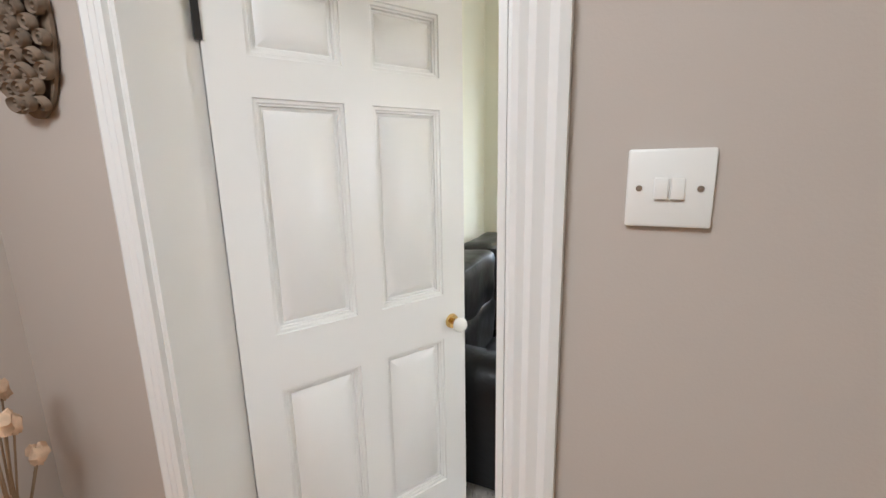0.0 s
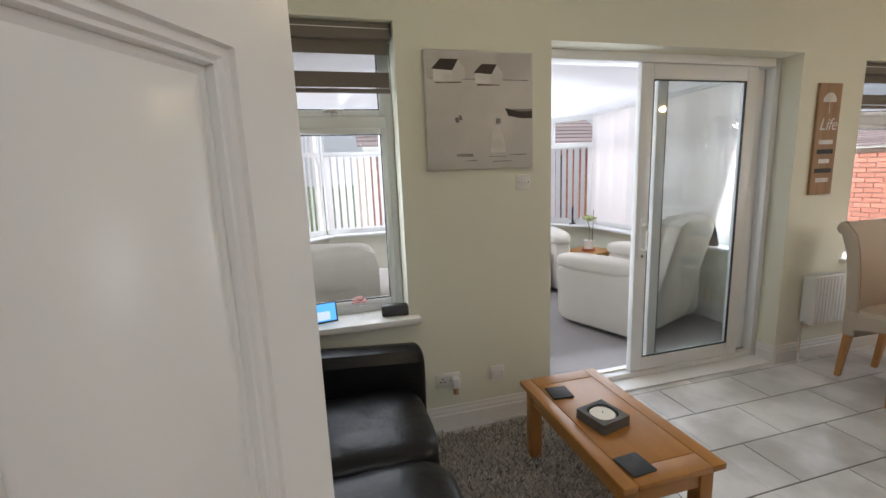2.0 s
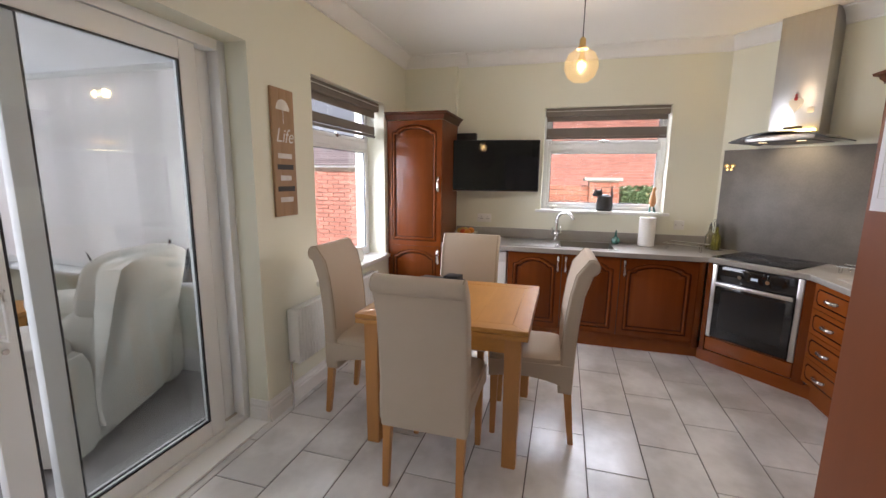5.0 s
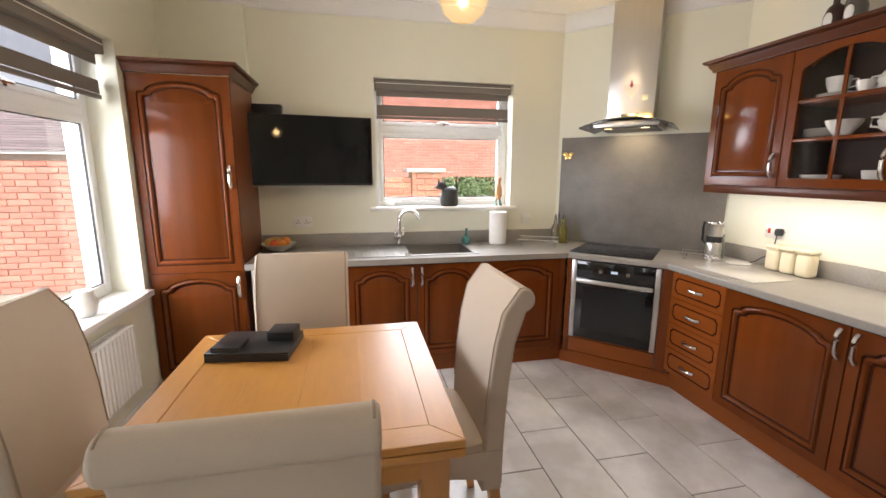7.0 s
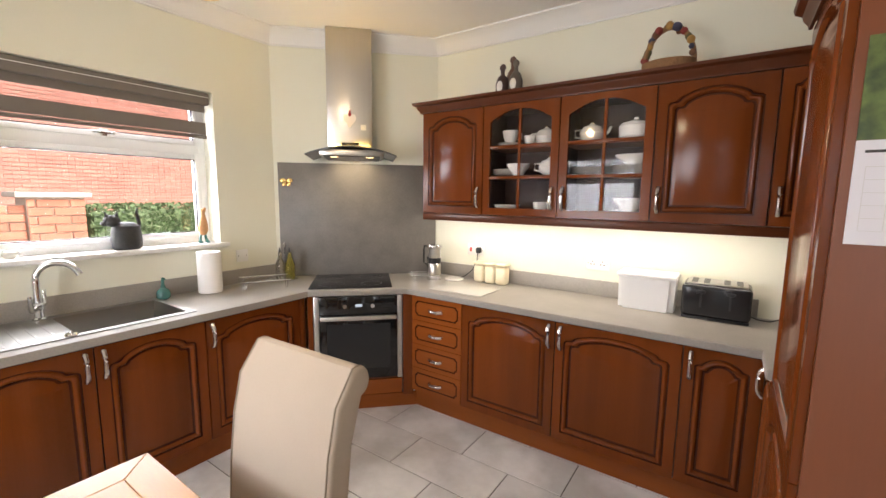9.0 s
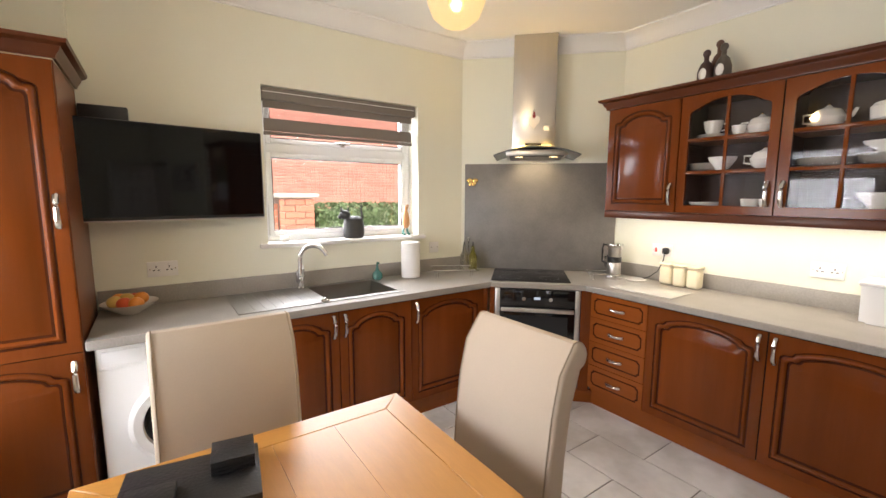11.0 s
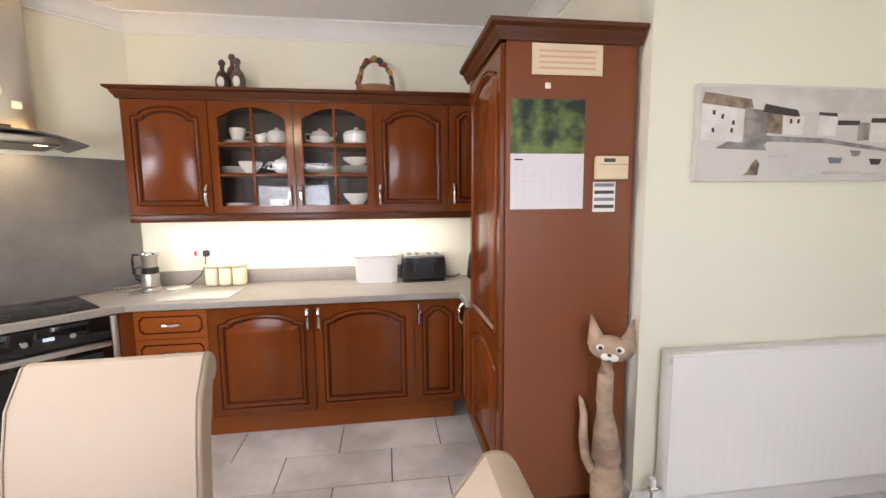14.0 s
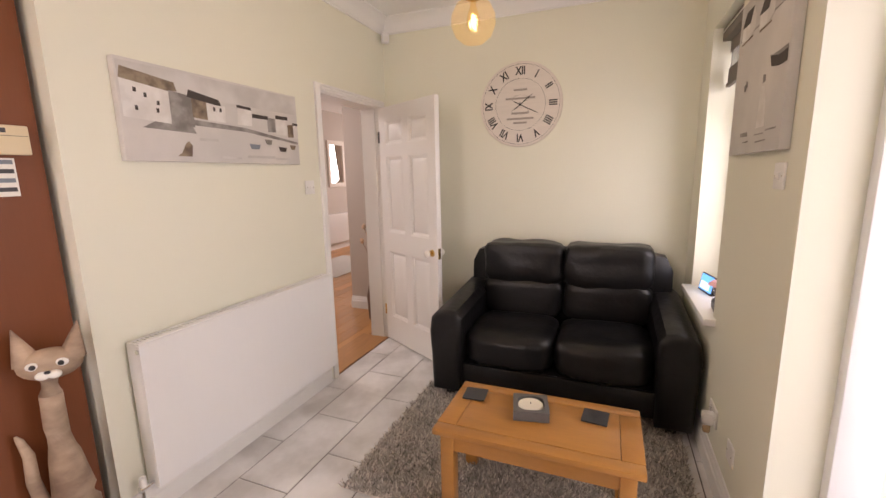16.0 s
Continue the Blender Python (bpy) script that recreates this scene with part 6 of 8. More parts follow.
_t = thing("thermostat", "cream programmable heating control with display on the end panel", "thermostat", pose(2.153, EPY, 1.536, 0, 0, 180))
part("body", bx(0, 0.138, -0.032, -0.0006, 0, 0.095, 0.004), CARD, _t)
part("display", bx(0.028, 0.078, -0.0328, -0.0315, 0.070, 0.085), DARKG, _t)
part("flap_line", bx(0.005, 0.133, -0.0326, -0.0315, 0.060, 0.0615), DARKG, _t)
_t = sheet_thing("label_card", 2.055, 2.155, 1.40, 1.526, PORC, "small label card with dark printed lines", "card")
for k in range(4):
    part("print_bar", bx(0.006, 0.094, -0.0045, -0.0037, 0.016 + 0.030 * k, 0.030 + 0.030 * k), DARKG if k % 2 == 0 else P_BLUE, _t)

# ---- television ----
_tv = thing("television", "large black flat television on a swivel wall arm", "television", pose(5.412, 2.172, 1.355, 0, 0, -83))
part("panel", bx(0, 0.862, 0.0, 0.045, 0.0, 0.500, 0.006), BLACKP, _tv)
part("screen", bx(0.008, 0.854, -0.0018, -0.0002, 0.016, 0.494), mat("dark_screen_glass", (0.004, 0.004, 0.005), 0.05, var=0.02, spec=0.3), _tv, "glossy black screen")
part("lower_trim", bx(0.004, 0.858, -0.003, 0.02, -0.006, 0.0, 0.002), STEEL, _tv)
part("wall_arm", bx(0.40, 0.48, 0.0455, 0.075, 0.20, 0.34, 0.006), BLACKP, _tv)
_b = thing("media_box", "black box mounted on the wall behind the television", "media box", pose(XK - 0.001, 2.155, 1.37, 0, 0, -90))
part("body", bx(0.0, 0.20, -0.075, 0.0, 0.0, 0.56, 0.006), BLACKP, _b)

# ---- on the worktops ----
WT = WZ1 + 0.0008
_b = thing("fruit_bowl", "white bowl of oranges and tomatoes on the worktop", "bowl", pose(5.42, 2.015, WT))
part("bowl", lathe(empty_bm(), (0, 0, 0), [(0.045, 0), (0.05, 0.006), (0.09, 0.030), (0.125, 0.060), (0.120, 0.060), (0.085, 0.034), (0.04, 0.012)], 28, False), PORC, _b)
for i, (x, y, c) in enumerate(((-0.05, 0.02, 0), (0.045, 0.045, 1), (0.0, -0.05, 1), (0.05, -0.02, 0), (-0.02, 0.06, 2), (0.0, 0.01, 2), (-0.07, -0.03, 1))):
    m = mat("fruit_%d" % c, ((0.65, 0.10, 0.03), (0.75, 0.28, 0.04), (0.60, 0.40, 0.10))[c], 0.4, var=0.1) if "fruit_%d" % c not in MATS else MATS["fruit_%d" % c]
    part("fruit", ball(empty_bm(), (x, y, 0.062 + 0.006 * (i % 3)), 0.035, 1, 1, 0.92, 14), m, _b)
_t = thing("kitchen_roll", "white paper kitchen roll standing on the worktop", "kitchen roll", pose(5.465, 0.31, WT) @ Matrix.Scale(1.12, 4))
_bm = empty_bm()
lathe(_bm, (0, 0, 0), [(0.060, 0.001), (0.063, 0.004), (0.063, 0.232), (0.058, 0.236), (0.022, 0.234)], 32)
part("roll", _bm, mat("tissue", (0.86, 0.85, 0.83), 0.95, bump=0.25, bscale=90), _t)
part("core", cyl(empty_bm(), (0, 0, 0.2365), (0, 0, 0.239), 0.02), CARD, _t)
_t = thing("soap_dispenser", "green glass soap dispenser with pump", "soap dispenser", pose(5.50, 0.57, WT))
GREENG = mat("green_glass", (0.10, 0.28, 0.25), 0.12, var=0.05, trans=0.3)
part("bottle", lathe(empty_bm(), (0, 0, 0), [(0.025, 0), (0.036, 0.01), (0.038, 0.035), (0.030, 0.055), (0.013, 0.068), (0.013, 0.080)], 20), GREENG, _t)
part("pump", tube(empty_bm(), [(0, 0, 0.08), (0, 0, 0.115), (0, 0, 0.125), (-0.02, 0.0, 0.127), (-0.035, 0, 0.122)], [0.010, 0.007, 0.007, 0.006, 0.005], 8), GREENG, _t)
_t = thing("oil_set", "two glass oil bottles in a chrome stand", "bottle", pose(5.44, -0.225, WT, 0, 0, 20) @ Matrix.Scale(1.22, 4))
for k, x in enumerate((-0.034, 0.034)):
    bb = part("bottle", lathe(empty_bm(), (x, 0, 0), [(0.026, 0.006), (0.028, 0.01), (0.028, 0.10), (0.012, 0.13), (0.011, 0.165), (0.008, 0.168)], 18), mat("oil_%d" % k, ((0.42, 0.38, 0.05), (0.45, 0.40, 0.30))[k], 0.06, trans=0.75), _t)
    part("stopper", cyl(empty_bm(), (x, 0, 0.168), (x, 0, 0.195), 0.008, 0.003), BLACKP, bb)
part("stand", bx(-0.068, 0.068, -0.034, 0.034, 0.0005, 0.0055, 0.002), CHROME, _t)
part("stand_rod", tube(empty_bm(), [(0, 0, 0.005), (0, 0, 0.20), (0, 0.012, 0.212), (0, 0, 0.222), (0, -0.012, 0.212), (0, 0, 0.20)], 0.0032, 8), CHROME, _t)


def wire_rack(m, w, d, h, label):
    t = thing("cooling_rack", label, "wire rack", m, "wire racks")
    part("rim", tube(empty_bm(), [(-w / 2, -d / 2, h), (w / 2, -d / 2, h), (w / 2, d / 2, h), (-w / 2, d / 2, h)], 0.0045, 8, True), CHROME, t)
    n = int(w / 0.022)
    for i in range(1, n):
        x = -w / 2 + w * i / n
        part("wire", cyl(empty_bm(), (x, -d / 2, h), (x, d / 2, h), 0.0026, n=6), CHROME, t)
    for x in (-w / 2 + 0.03, w / 2 - 0.03):
        for y in (-d / 2, d / 2):
            part("leg", tube(empty_bm(), [(x - 0.008, y, h), (x - 0.008, y, 0.006), (x, y, 0.0015), (x + 0.008, y, 0.006), (x + 0.008, y, h)], 0.003, 8), CHROME, t)
    return t


wire_rack(pose(5.36, -0.005, WT, 0, 0, 62), 0.32, 0.21, 0.050, "chrome wire pan rack on the worktop beside the hob")
wire_rack(pose(4.62, -0.86, WT, 0, 0, -135), 0.22, 0.16, 0.042, "small chrome wire rack behind the hob")
_t = thing("chopping_board", "clear glass worktop saver on the worktop", "chopping board", pose(4.19, -0.755, WT, 0, 0, 0))
part("board", bx(-0.20, 0.20, -0.14, 0.14, 0.0005, 0.006, 0.002), mat("frosted_glass", (0.62, 0.60, 0.55), 0.15, var=0.02, coat=0.4), _t)
_t = thing("coffee_machine", "chrome and black coffee machine with glass jug", "coffee machine", pose(4.565, -0.915, WT, 0, 0, 160))
part("base", lathe(empty_bm(), (0, 0, 0.001), [(0.058, 0), (0.060, 0.006), (0.058, 0.026), (0.050, 0.030)], 28), CHROME, _t)
part("body", lathe(empty_bm(), (0, 0, 0.031), [(0.044, 0), (0.047, 0.010), (0.047, 0.085), (0.043, 0.092)], 28), STEEL, _t)
part("collar", lathe(empty_bm(), (0, 0, 0.123), [(0.044, 0), (0.049, 0.004), (0.049, 0.038), (0.044, 0.042)], 28), BLACKP, _t, "black plastic collar")
part("upper_body", lathe(empty_bm(), (0, 0, 0.165), [(0.043, 0), (0.046, 0.006), (0.045, 0.060), (0.050, 0.072), (0.056, 0.080)], 28), STEEL, _t)
part("lid", lathe(empty_bm(), (0, 0, 0.2455), [(0.058, 0), (0.060, 0.006), (0.056, 0.018), (0.020, 0.022)], 28), CHROME, _t, "chrome lid")
part("handle", tube(empty_bm(), [(-0.050, -0.02, 0.245), (-0.095, -0.03, 0.248), (-0.104, -0.03, 0.21), (-0.100, -0.03, 0.12), (-0.05, -0.02, 0.10)], 0.008, 8), BLACKP, _t)
part("jug", lathe(empty_bm(), (-0.105, 0.075, 0.0005), [(0.040, 0), (0.044, 0.02), (0.042, 0.10), (0.036, 0.15), (0.040, 0.165)], 22), mat("jug_glass", (0.42, 0.42, 0.41), 0.12, trans=0.45), _t, "clear jug")
part("jug_handle", tube(empty_bm(), [(-0.145, 0.06, 0.15), (-0.178, 0.05, 0.14), (-0.178, 0.05, 0.07), (-0.148, 0.06, 0.05)], 0.006, 8), BLACKP, _t)
_t = thing("trivet", "round white trivet on the worktop", "trivet", pose(4.44, -1.00, WT))
part("disc", lathe(empty_bm(), (0, 0, 0), [(0.07, 0.0005), (0.075, 0.004), (0.072, 0.009), (0.02, 0.010)], 28), PORC, _t)
WAX = mat("ivory_canister", (0.78, 0.70, 0.50), 0.4, var=0.06, scale=20)
for k, x in enumerate((4.235, 4.145, 4.055)):
    _t = thing("canister", "square ivory ceramic canister with lid against the wall", "canister", pose(x, -1.045, WT) @ Matrix.Diagonal((1.08, 1.08, 1.12, 1)), "canisters")
    part("jar", bx(-0.0385, 0.0385, -0.0385, 0.0385, 0.0005, 0.118, 0.020, 4), WAX, _t)
    part("lid", bx(-0.0395, 0.0395, -0.0395, 0.0395, 0.1185, 0.138, 0.0085, 3), WAX, _t)
_t = thing("bread_bin", "white enamel bread bin with lid on the worktop", "bread bin", pose(3.10, -1.005, WT, 0, 0, 180) @ Matrix.Diagonal((0.96, 1, 1.22, 1)))
_bm = empty_bm()
bx0 = [(-0.150, -0.085, 0.001), (0.150, -0.085, 0.001), (0.150, 0.085, 0.001), (-0.150, 0.085, 0.001)]
vs = [_bm.verts.new(v) for v in bx0] + [_bm.verts.new((x * 1.03, y * 1.03, 0.150)) for x, y, z in bx0]
for i in range(4):
    _bm.faces.new((vs[i], vs[(i + 1) % 4], vs[4 + (i + 1) % 4], vs[4 + i]))
_bm.faces.new(vs[:4][::-1])
_bm.faces.new(vs[4:])
bmesh.ops.bevel(_bm, geom=[e for e in _bm.edges if abs(e.verts[0].co.z - e.verts[1].co.z) > 0.05], offset=0.03, segments=4, affect="EDGES")
part("tub", _bm, WHITE, _t)
part("lid", bx(-0.160, 0.160, -0.094, 0.094, 0.151, 0.172, 0.008, 3), WHITE, _t, "white domed lid")
_t = thing("toaster", "black four-slice toaster with steel top on the worktop", "toaster", pose(2.765, -1.005, WT, 0, 0, 180))
part("body", bx(-0.155, 0.155, -0.10, 0.10, 0.012, 0.185, 0.022, 4), mat("gloss_black", (0.018, 0.018, 0.02), 0.14, var=0.03), _t)
part("base", bx(-0.150, 0.150, -0.095, 0.095, 0.0005, 0.0118, 0.003), BLACKP, _t)
part("top_plate", bx(-0.135, 0.135, -0.085, 0.085, 0.1845, 0.193, 0.003), STEEL, _t, "brushed steel top plate")
for x in (-0.10, -0.045, 0.045, 0.10):
    part("slot", bx(x - 0.014, x + 0.014, -0.068, 0.068, 0.1925, 0.1945), BLACKP, _t)
for x in (-0.065, 0.065):
    part("lever_track", bx(x - 0.005, x + 0.005, -0.1025, -0.0995, 0.065, 0.165), BLACKP, _t)
    part("lever", bx(x - 0.020, x + 0.020, -0.120, -0.1015, 0.142, 0.158, 0.004), BLACKP, _t)
part("flex", tube(empty_bm(), [(0.15, 0.05, 0.02), (0.19, 0.06, 0.004), (0.24, 0.05, 0.004), (0.29, 0.08, 0.02)], 0.0035, 6), BLACKP, _t)
_t = thing("kettle", "black kettle on the worktop beside the fridge housing", "kettle", pose(2.355, -1.0, WT, 0, 0, 180))
part("body", lathe(empty_bm(), (0, 0, 0), [(0.078, 0.001), (0.080, 0.02), (0.066, 0.16), (0.055, 0.20), (0.02, 0.212)], 26), BLACKP, _t)
part("handle", tube(empty_bm(), [(0.055, 0, 0.19), (0.10, 0, 0.20), (0.115, 0, 0.15), (0.105, 0, 0.07), (0.075, 0, 0.05)], 0.010, 8), BLACKP, _t)
part("lid_knob", ball(empty_bm(), (0, 0, 0.218), 0.010, n=10), BLACKP, _t)

# ornaments on the sink sill
SZ3 = W3[2] + 0.0035
_bm = empty_bm()
lathe(_bm, (0.012, 0, 0), [(0.040, 0), (0.047, 0.006), (0.050, 0.03), (0.047, 0.06), (0.043, 0.078), (0.030, 0.088), (0.010, 0.091)], 20)
ball(_bm, (-0.030, 0, 0.096), 0.022, 1.25, 0.95, 0.9, 12)
ball(_bm, (-0.052, 0, 0.088), 0.011, 1.2, 0.9, 0.8, 10)
for q in (-1, 1):
    cyl(_bm, (-0.030 + q * 0.013, 0, 0.106), (-0.030 + q * 0.020, 0, 0.128), 0.010, 0.001, 8)
tube(_bm, [(0.048, 0, 0.05), (0.056, 0, 0.085), (0.050, 0, 0.12), (0.054, 0, 0.138)], [0.009, 0.007, 0.005, 0.003], 8)
_o = tagged(part("cat_figure", _bm, mat("speckled_black", (0.035, 0.035, 0.034), 0.6, var=0.5, scale=60, grain=0.4, gscale=150)), "speckled black cat ornament on the window sill", "ornament")
_o.matrix_basis = pose(XK + 0.06, 0.70, SZ3, 0, 0, -90) @ Matrix.Diagonal((0.95, 0.95, 1.15, 1))
_o.scale = (1.55, 1.4, 1.75)
_o = thing("duck_figure", "slim wooden duck in green boots on the window sill", "ornament", pose(XK + 0.04, 0.255, SZ3) @ Matrix.Scale(1.55, 4))
part("body", tube(empty_bm(), [(0, 0, 0.035), (0, 0, 0.055), (0, 0, 0.085), (0, 0, 0.125), (0, -0.004, 0.142), (-0.012, -0.006, 0.150)], [0.010, 0.020, 0.018, 0.009, 0.011, 0.004], 12), mat("orange_wood", (0.50, 0.25, 0.10), 0.6, var=0.15), _o)
for q in (-1, 1):
    part("boot", tube(empty_bm(), [(-0.012, q * 0.014, 0.004), (0.004, q * 0.014, 0.007), (0.006, q * 0.012, 0.020), (0.004, q * 0.008, 0.038)], [0.006, 0.008, 0.006, 0.004], 8), GREENG, _o)
_o = tagged(part("snail_figure", ball(ball(empty_bm(), (0, 0, 0.022), 0.024, 1.3, 0.8, 0.9, 14), (-0.03, 0, 0.036), 0.012, 1, 1, 1, 10), PORC), "small white pottery figure on the window sill", "ornament")
_o.matrix_basis = pose(XK + 0.04, 1.175, SZ3, 0, 0, 90)
_o = thing("vase", "white pottery jug on the dining window sill", "vase", pose(4.50, YS + 0.06, W2[2] + 0.0035))
part("jug", lathe(empty_bm(), (0, 0, 0), [(0.035, 0), (0.05, 0.02), (0.055, 0.07), (0.04, 0.11), (0.042, 0.13)], 22), PORC, _o)
_o = thing("butterfly", "small brass butterfly on the splashback", "ornament", pose(5.515, -0.315, 1.60, 0, 0, -135))
_bm = empty_bm()
for q in (-1, 1):
    ball(_bm, (q * 0.024, -0.008, 0.010), 0.024, 1, 0.15, 0.75, 12)
    ball(_bm, (q * 0.016, -0.008, -0.018), 0.016, 1, 0.15, 1.0, 12)
part("wings", _bm, BRASS, _o).name = "wing_pair"
part("body", ball(empty_bm(), (0, -0.012, -0.002), 0.006, 1, 1, 4, 8), BRASS, _o)

# on top of the wall cupboards
CTOP = 2.1415
_o = thing("bottle_figures", "painted pottery bottles shaped like hens", "ornament", pose(4.00, -0.95, CTOP) @ Matrix.Diagonal((1.05, 1.05, 1.35, 1)))
for k, (x, h, c) in enumerate(((-0.045, 0.15, (0.10, 0.085, 0.07)), (0.045, 0.14, (0.06, 0.03, 0.025)), (0.0, 0.18, (0.12, 0.06, 0.035)))):
    bb = part("bottle", lathe(empty_bm(), (x, 0.0 if k < 2 else -0.05, 0), [(0.040, 0), (0.043, 0.005), (0.043, h * 0.55), (0.030, h * 0.75), (0.013, h * 0.85), (0.013, h)], 18), mat("pottery_%d" % k, c, 0.4, var=0.4, scale=14), _o)
    part("stopper", ball(empty_bm(), (x, 0.0 if k < 2 else -0.05, h + 0.012), 0.018, 1.2, 0.8, 1, 10), MATS["pottery_%d" % k], bb)
    if k < 2:
        part("white_heart", ball(empty_bm(), (x, 0.040, h * 0.42), 0.022, 1, 0.3, 1.2, 12), PORC, bb)
_o = thing("fruit_basket", "wicker basket with a handle wound in dried fruit", "basket", pose(3.07, -0.93, CTOP) @ Matrix.Diagonal((0.95, 1.0, 1.25, 1)))
WICK = mat("wicker", (0.26, 0.14, 0.06), 0.8, var=0.3, scale=40, bump=0.5, bscale=90)
_bm = empty_bm()
lathe(_bm, (0, 0, 0), [(0.10, 0), (0.115, 0.01), (0.13, 0.045), (0.132, 0.060), (0.12, 0.060), (0.09, 0.03)], 30)
for v in _bm.verts:
    v.co.y *= 0.75
part("bowl", _bm, WICK, _o)
_arc = [(0.125 * math.cos(a), 0, 0.045 + 0.155 * math.sin(a)) for a in [math.pi * i / 16 for i in range(17)]]
part("handle", tube(empty_bm(), _arc, 0.012, 8), WICK, _o)
_rr = random.Random(3)
for i in range(26):
    x, y, z = _arc[1 + i % 15]
    c = (((0.22, 0.03, 0.02)), (0.10, 0.09, 0.03), (0.40, 0.22, 0.05), (0.05, 0.05, 0.09), (0.16, 0.07, 0.03))[i % 5]
    m = MATS["dried_%d" % (i % 5)] if "dried_%d" % (i % 5) in MATS else mat("dried_%d" % (i % 5), c, 0.6, var=0.3, scale=40)
    part("dried_fruit", ball(empty_bm(), (x + _rr.uniform(-0.012, 0.012), _rr.uniform(-0.014, 0.014), z + _rr.uniform(-0.010, 0.012)), _rr.uniform(0.013, 0.022), 1, 1, 0.8, 8), m, _o)

# crockery behind the glazed doors: local shelves at three heights


def stack(x, y, z, n, r, step, label):
    t = thing("plate_stack", label, "plates", pose(x, y, z), "crockery")
    for i in range(n):
        part("plate", lathe(empty_bm(), (0, 0, 0.0008 + i * step), [(r * 0.55, 0), (r, step * 1.4), (r * 0.98, step * 1.5), (r * 0.5, step * 0.5)], 24), PORC, t)


def cup(x, y, z, s=1.0):
    t = thing("tea_cup", "white china cup on a shelf behind glass", "cup", pose(x, y, z, 0, 0, 200), "crockery")
    part("cup", lathe(empty_bm(), (0, 0, 0.0008), [(0.022 * s, 0), (0.026 * s, 0.004), (0.038 * s, 0.035 * s), (0.042 * s, 0.065 * s), (0.039 * s, 0.065 * s), (0.034 * s, 0.03 * s)], 20), PORC, t)
    part("cup_handle", tube(empty_bm(), [(0.037 * s, 0, 0.052 * s), (0.060 * s, 0, 0.050 * s), (0.060 * s, 0, 0.026 * s), (0.034 * s, 0, 0.020 * s)], 0.004, 6), PORC, t)


def bowl(x, y, z, r, h, label):
    t = thing("china_bowl", label, "bowl", pose(x, y, z), "crockery")
    part("bowl", lathe(empty_bm(), (0, 0, 0.0008), [(r * 0.4, 0), (r * 0.45, 0.005), (r * 0.9, h * 0.7), (r, h), (r * 0.96, h), (r * 0.8, h * 0.6)], 26), PORC, t)


def teapot(x, y, z):
    t = thing("teapot", "white china teapot with gilt knob behind glass", "teapot", pose(x, y, z, 0, 0, 190), "crockery")
    part("body", lathe(empty_bm(), (0, 0, 0.0008), [(0.035, 0), (0.06, 0.02), (0.07, 0.055), (0.05, 0.09), (0.02, 0.10), (0.006, 0.115)], 24), PORC, t)
    part("spout", tube(empty_bm(), [(0.06, 0, 0.04), (0.09, 0, 0.06), (0.105, 0, 0.09)], [0.014, 0.010, 0.007], 8), PORC, t)
    part("handle", tube(empty_bm(), [(-0.062, 0, 0.075), (-0.095, 0, 0.075), (-0.095, 0, 0.035), (-0.062, 0, 0.03)], 0.006, 8), PORC, t)
    part("knob", ball(empty_bm(), (0, 0, 0.118), 0.008, n=10), BRASS, t)


Z1, Z2, Z3 = 1.385 + 0.018, 1.385 + 0.062 + 0.56 / 3 + 0.0095, 1.385 + 0.062 + 1.12 / 3 + 0.0095
bowl(3.99, -0.95, Z1, 0.09, 0.05, "low white china bowl behind glass")
cup(3.75, -0.94, Z1, 1.1)
cup(3.66, -0.94, Z1, 1.1)
stack(4.00, -0.96, Z2, 5, 0.10, 0.008, "stack of white china saucers behind glass")
bowl(3.90, -0.92, Z2, 0.075, 0.075, "white china sugar bowl behind glass")
teapot(3.70, -0.95, Z2)
stack(3.98, -0.96, Z3, 3, 0.085, 0.008, "few white china saucers behind glass")
cup(3.98, -0.955, Z3 + 0.026, 1.25)
teapot(3.73, -0.95, Z3)
cup(3.82, -0.90, Z3, 0.9)
bowl(3.22, -0.95, Z1 + 0.03, 0.095, 0.075, "white china serving bowl behind glass")
stack(3.22, -0.95, Z1, 3, 0.11, 0.009, "stack of white dinner plates behind glass")
_g = thing("glass_tumbler", "clear glass tumbler on a shelf behind glass", "glass", pose(3.46, -0.94, Z1), "crockery")
part("tumbler", lathe(empty_bm(), (0, 0, 0.0008), [(0.032, 0), (0.036, 0.12), (0.034, 0.12), (0.030, 0.01)], 20), GLASSC, _g)
copy_thing(_g, pose(3.37, -0.95, Z1))
stack(3.43, -0.96, Z2, 4, 0.13, 0.009, "stack of white dinner plates behind glass")
stack(3.21, -0.96, Z2, 5, 0.12, 0.009, "stack of white dinner plates behind glass")
bowl(3.21, -0.95, Z2 + 0.055, 0.10, 0.05, "white china bowl on plates behind glass")
teapot(3.45, -0.95, Z3)
_t = thing("casserole", "white lidded china casserole behind glass", "casserole", pose(3.21, -0.95, Z3), "crockery")
part("dish", lathe(empty_bm(), (0, 0, 0.0008), [(0.06, 0), (0.085, 0.02), (0.09, 0.075), (0.085, 0.078)], 26), PORC, _t)
part("lid", lathe(empty_bm(), (0, 0, 0.079), [(0.086, 0), (0.075, 0.015), (0.02, 0.03), (0.012, 0.035), (0.014, 0.045)], 26), PORC, _t)

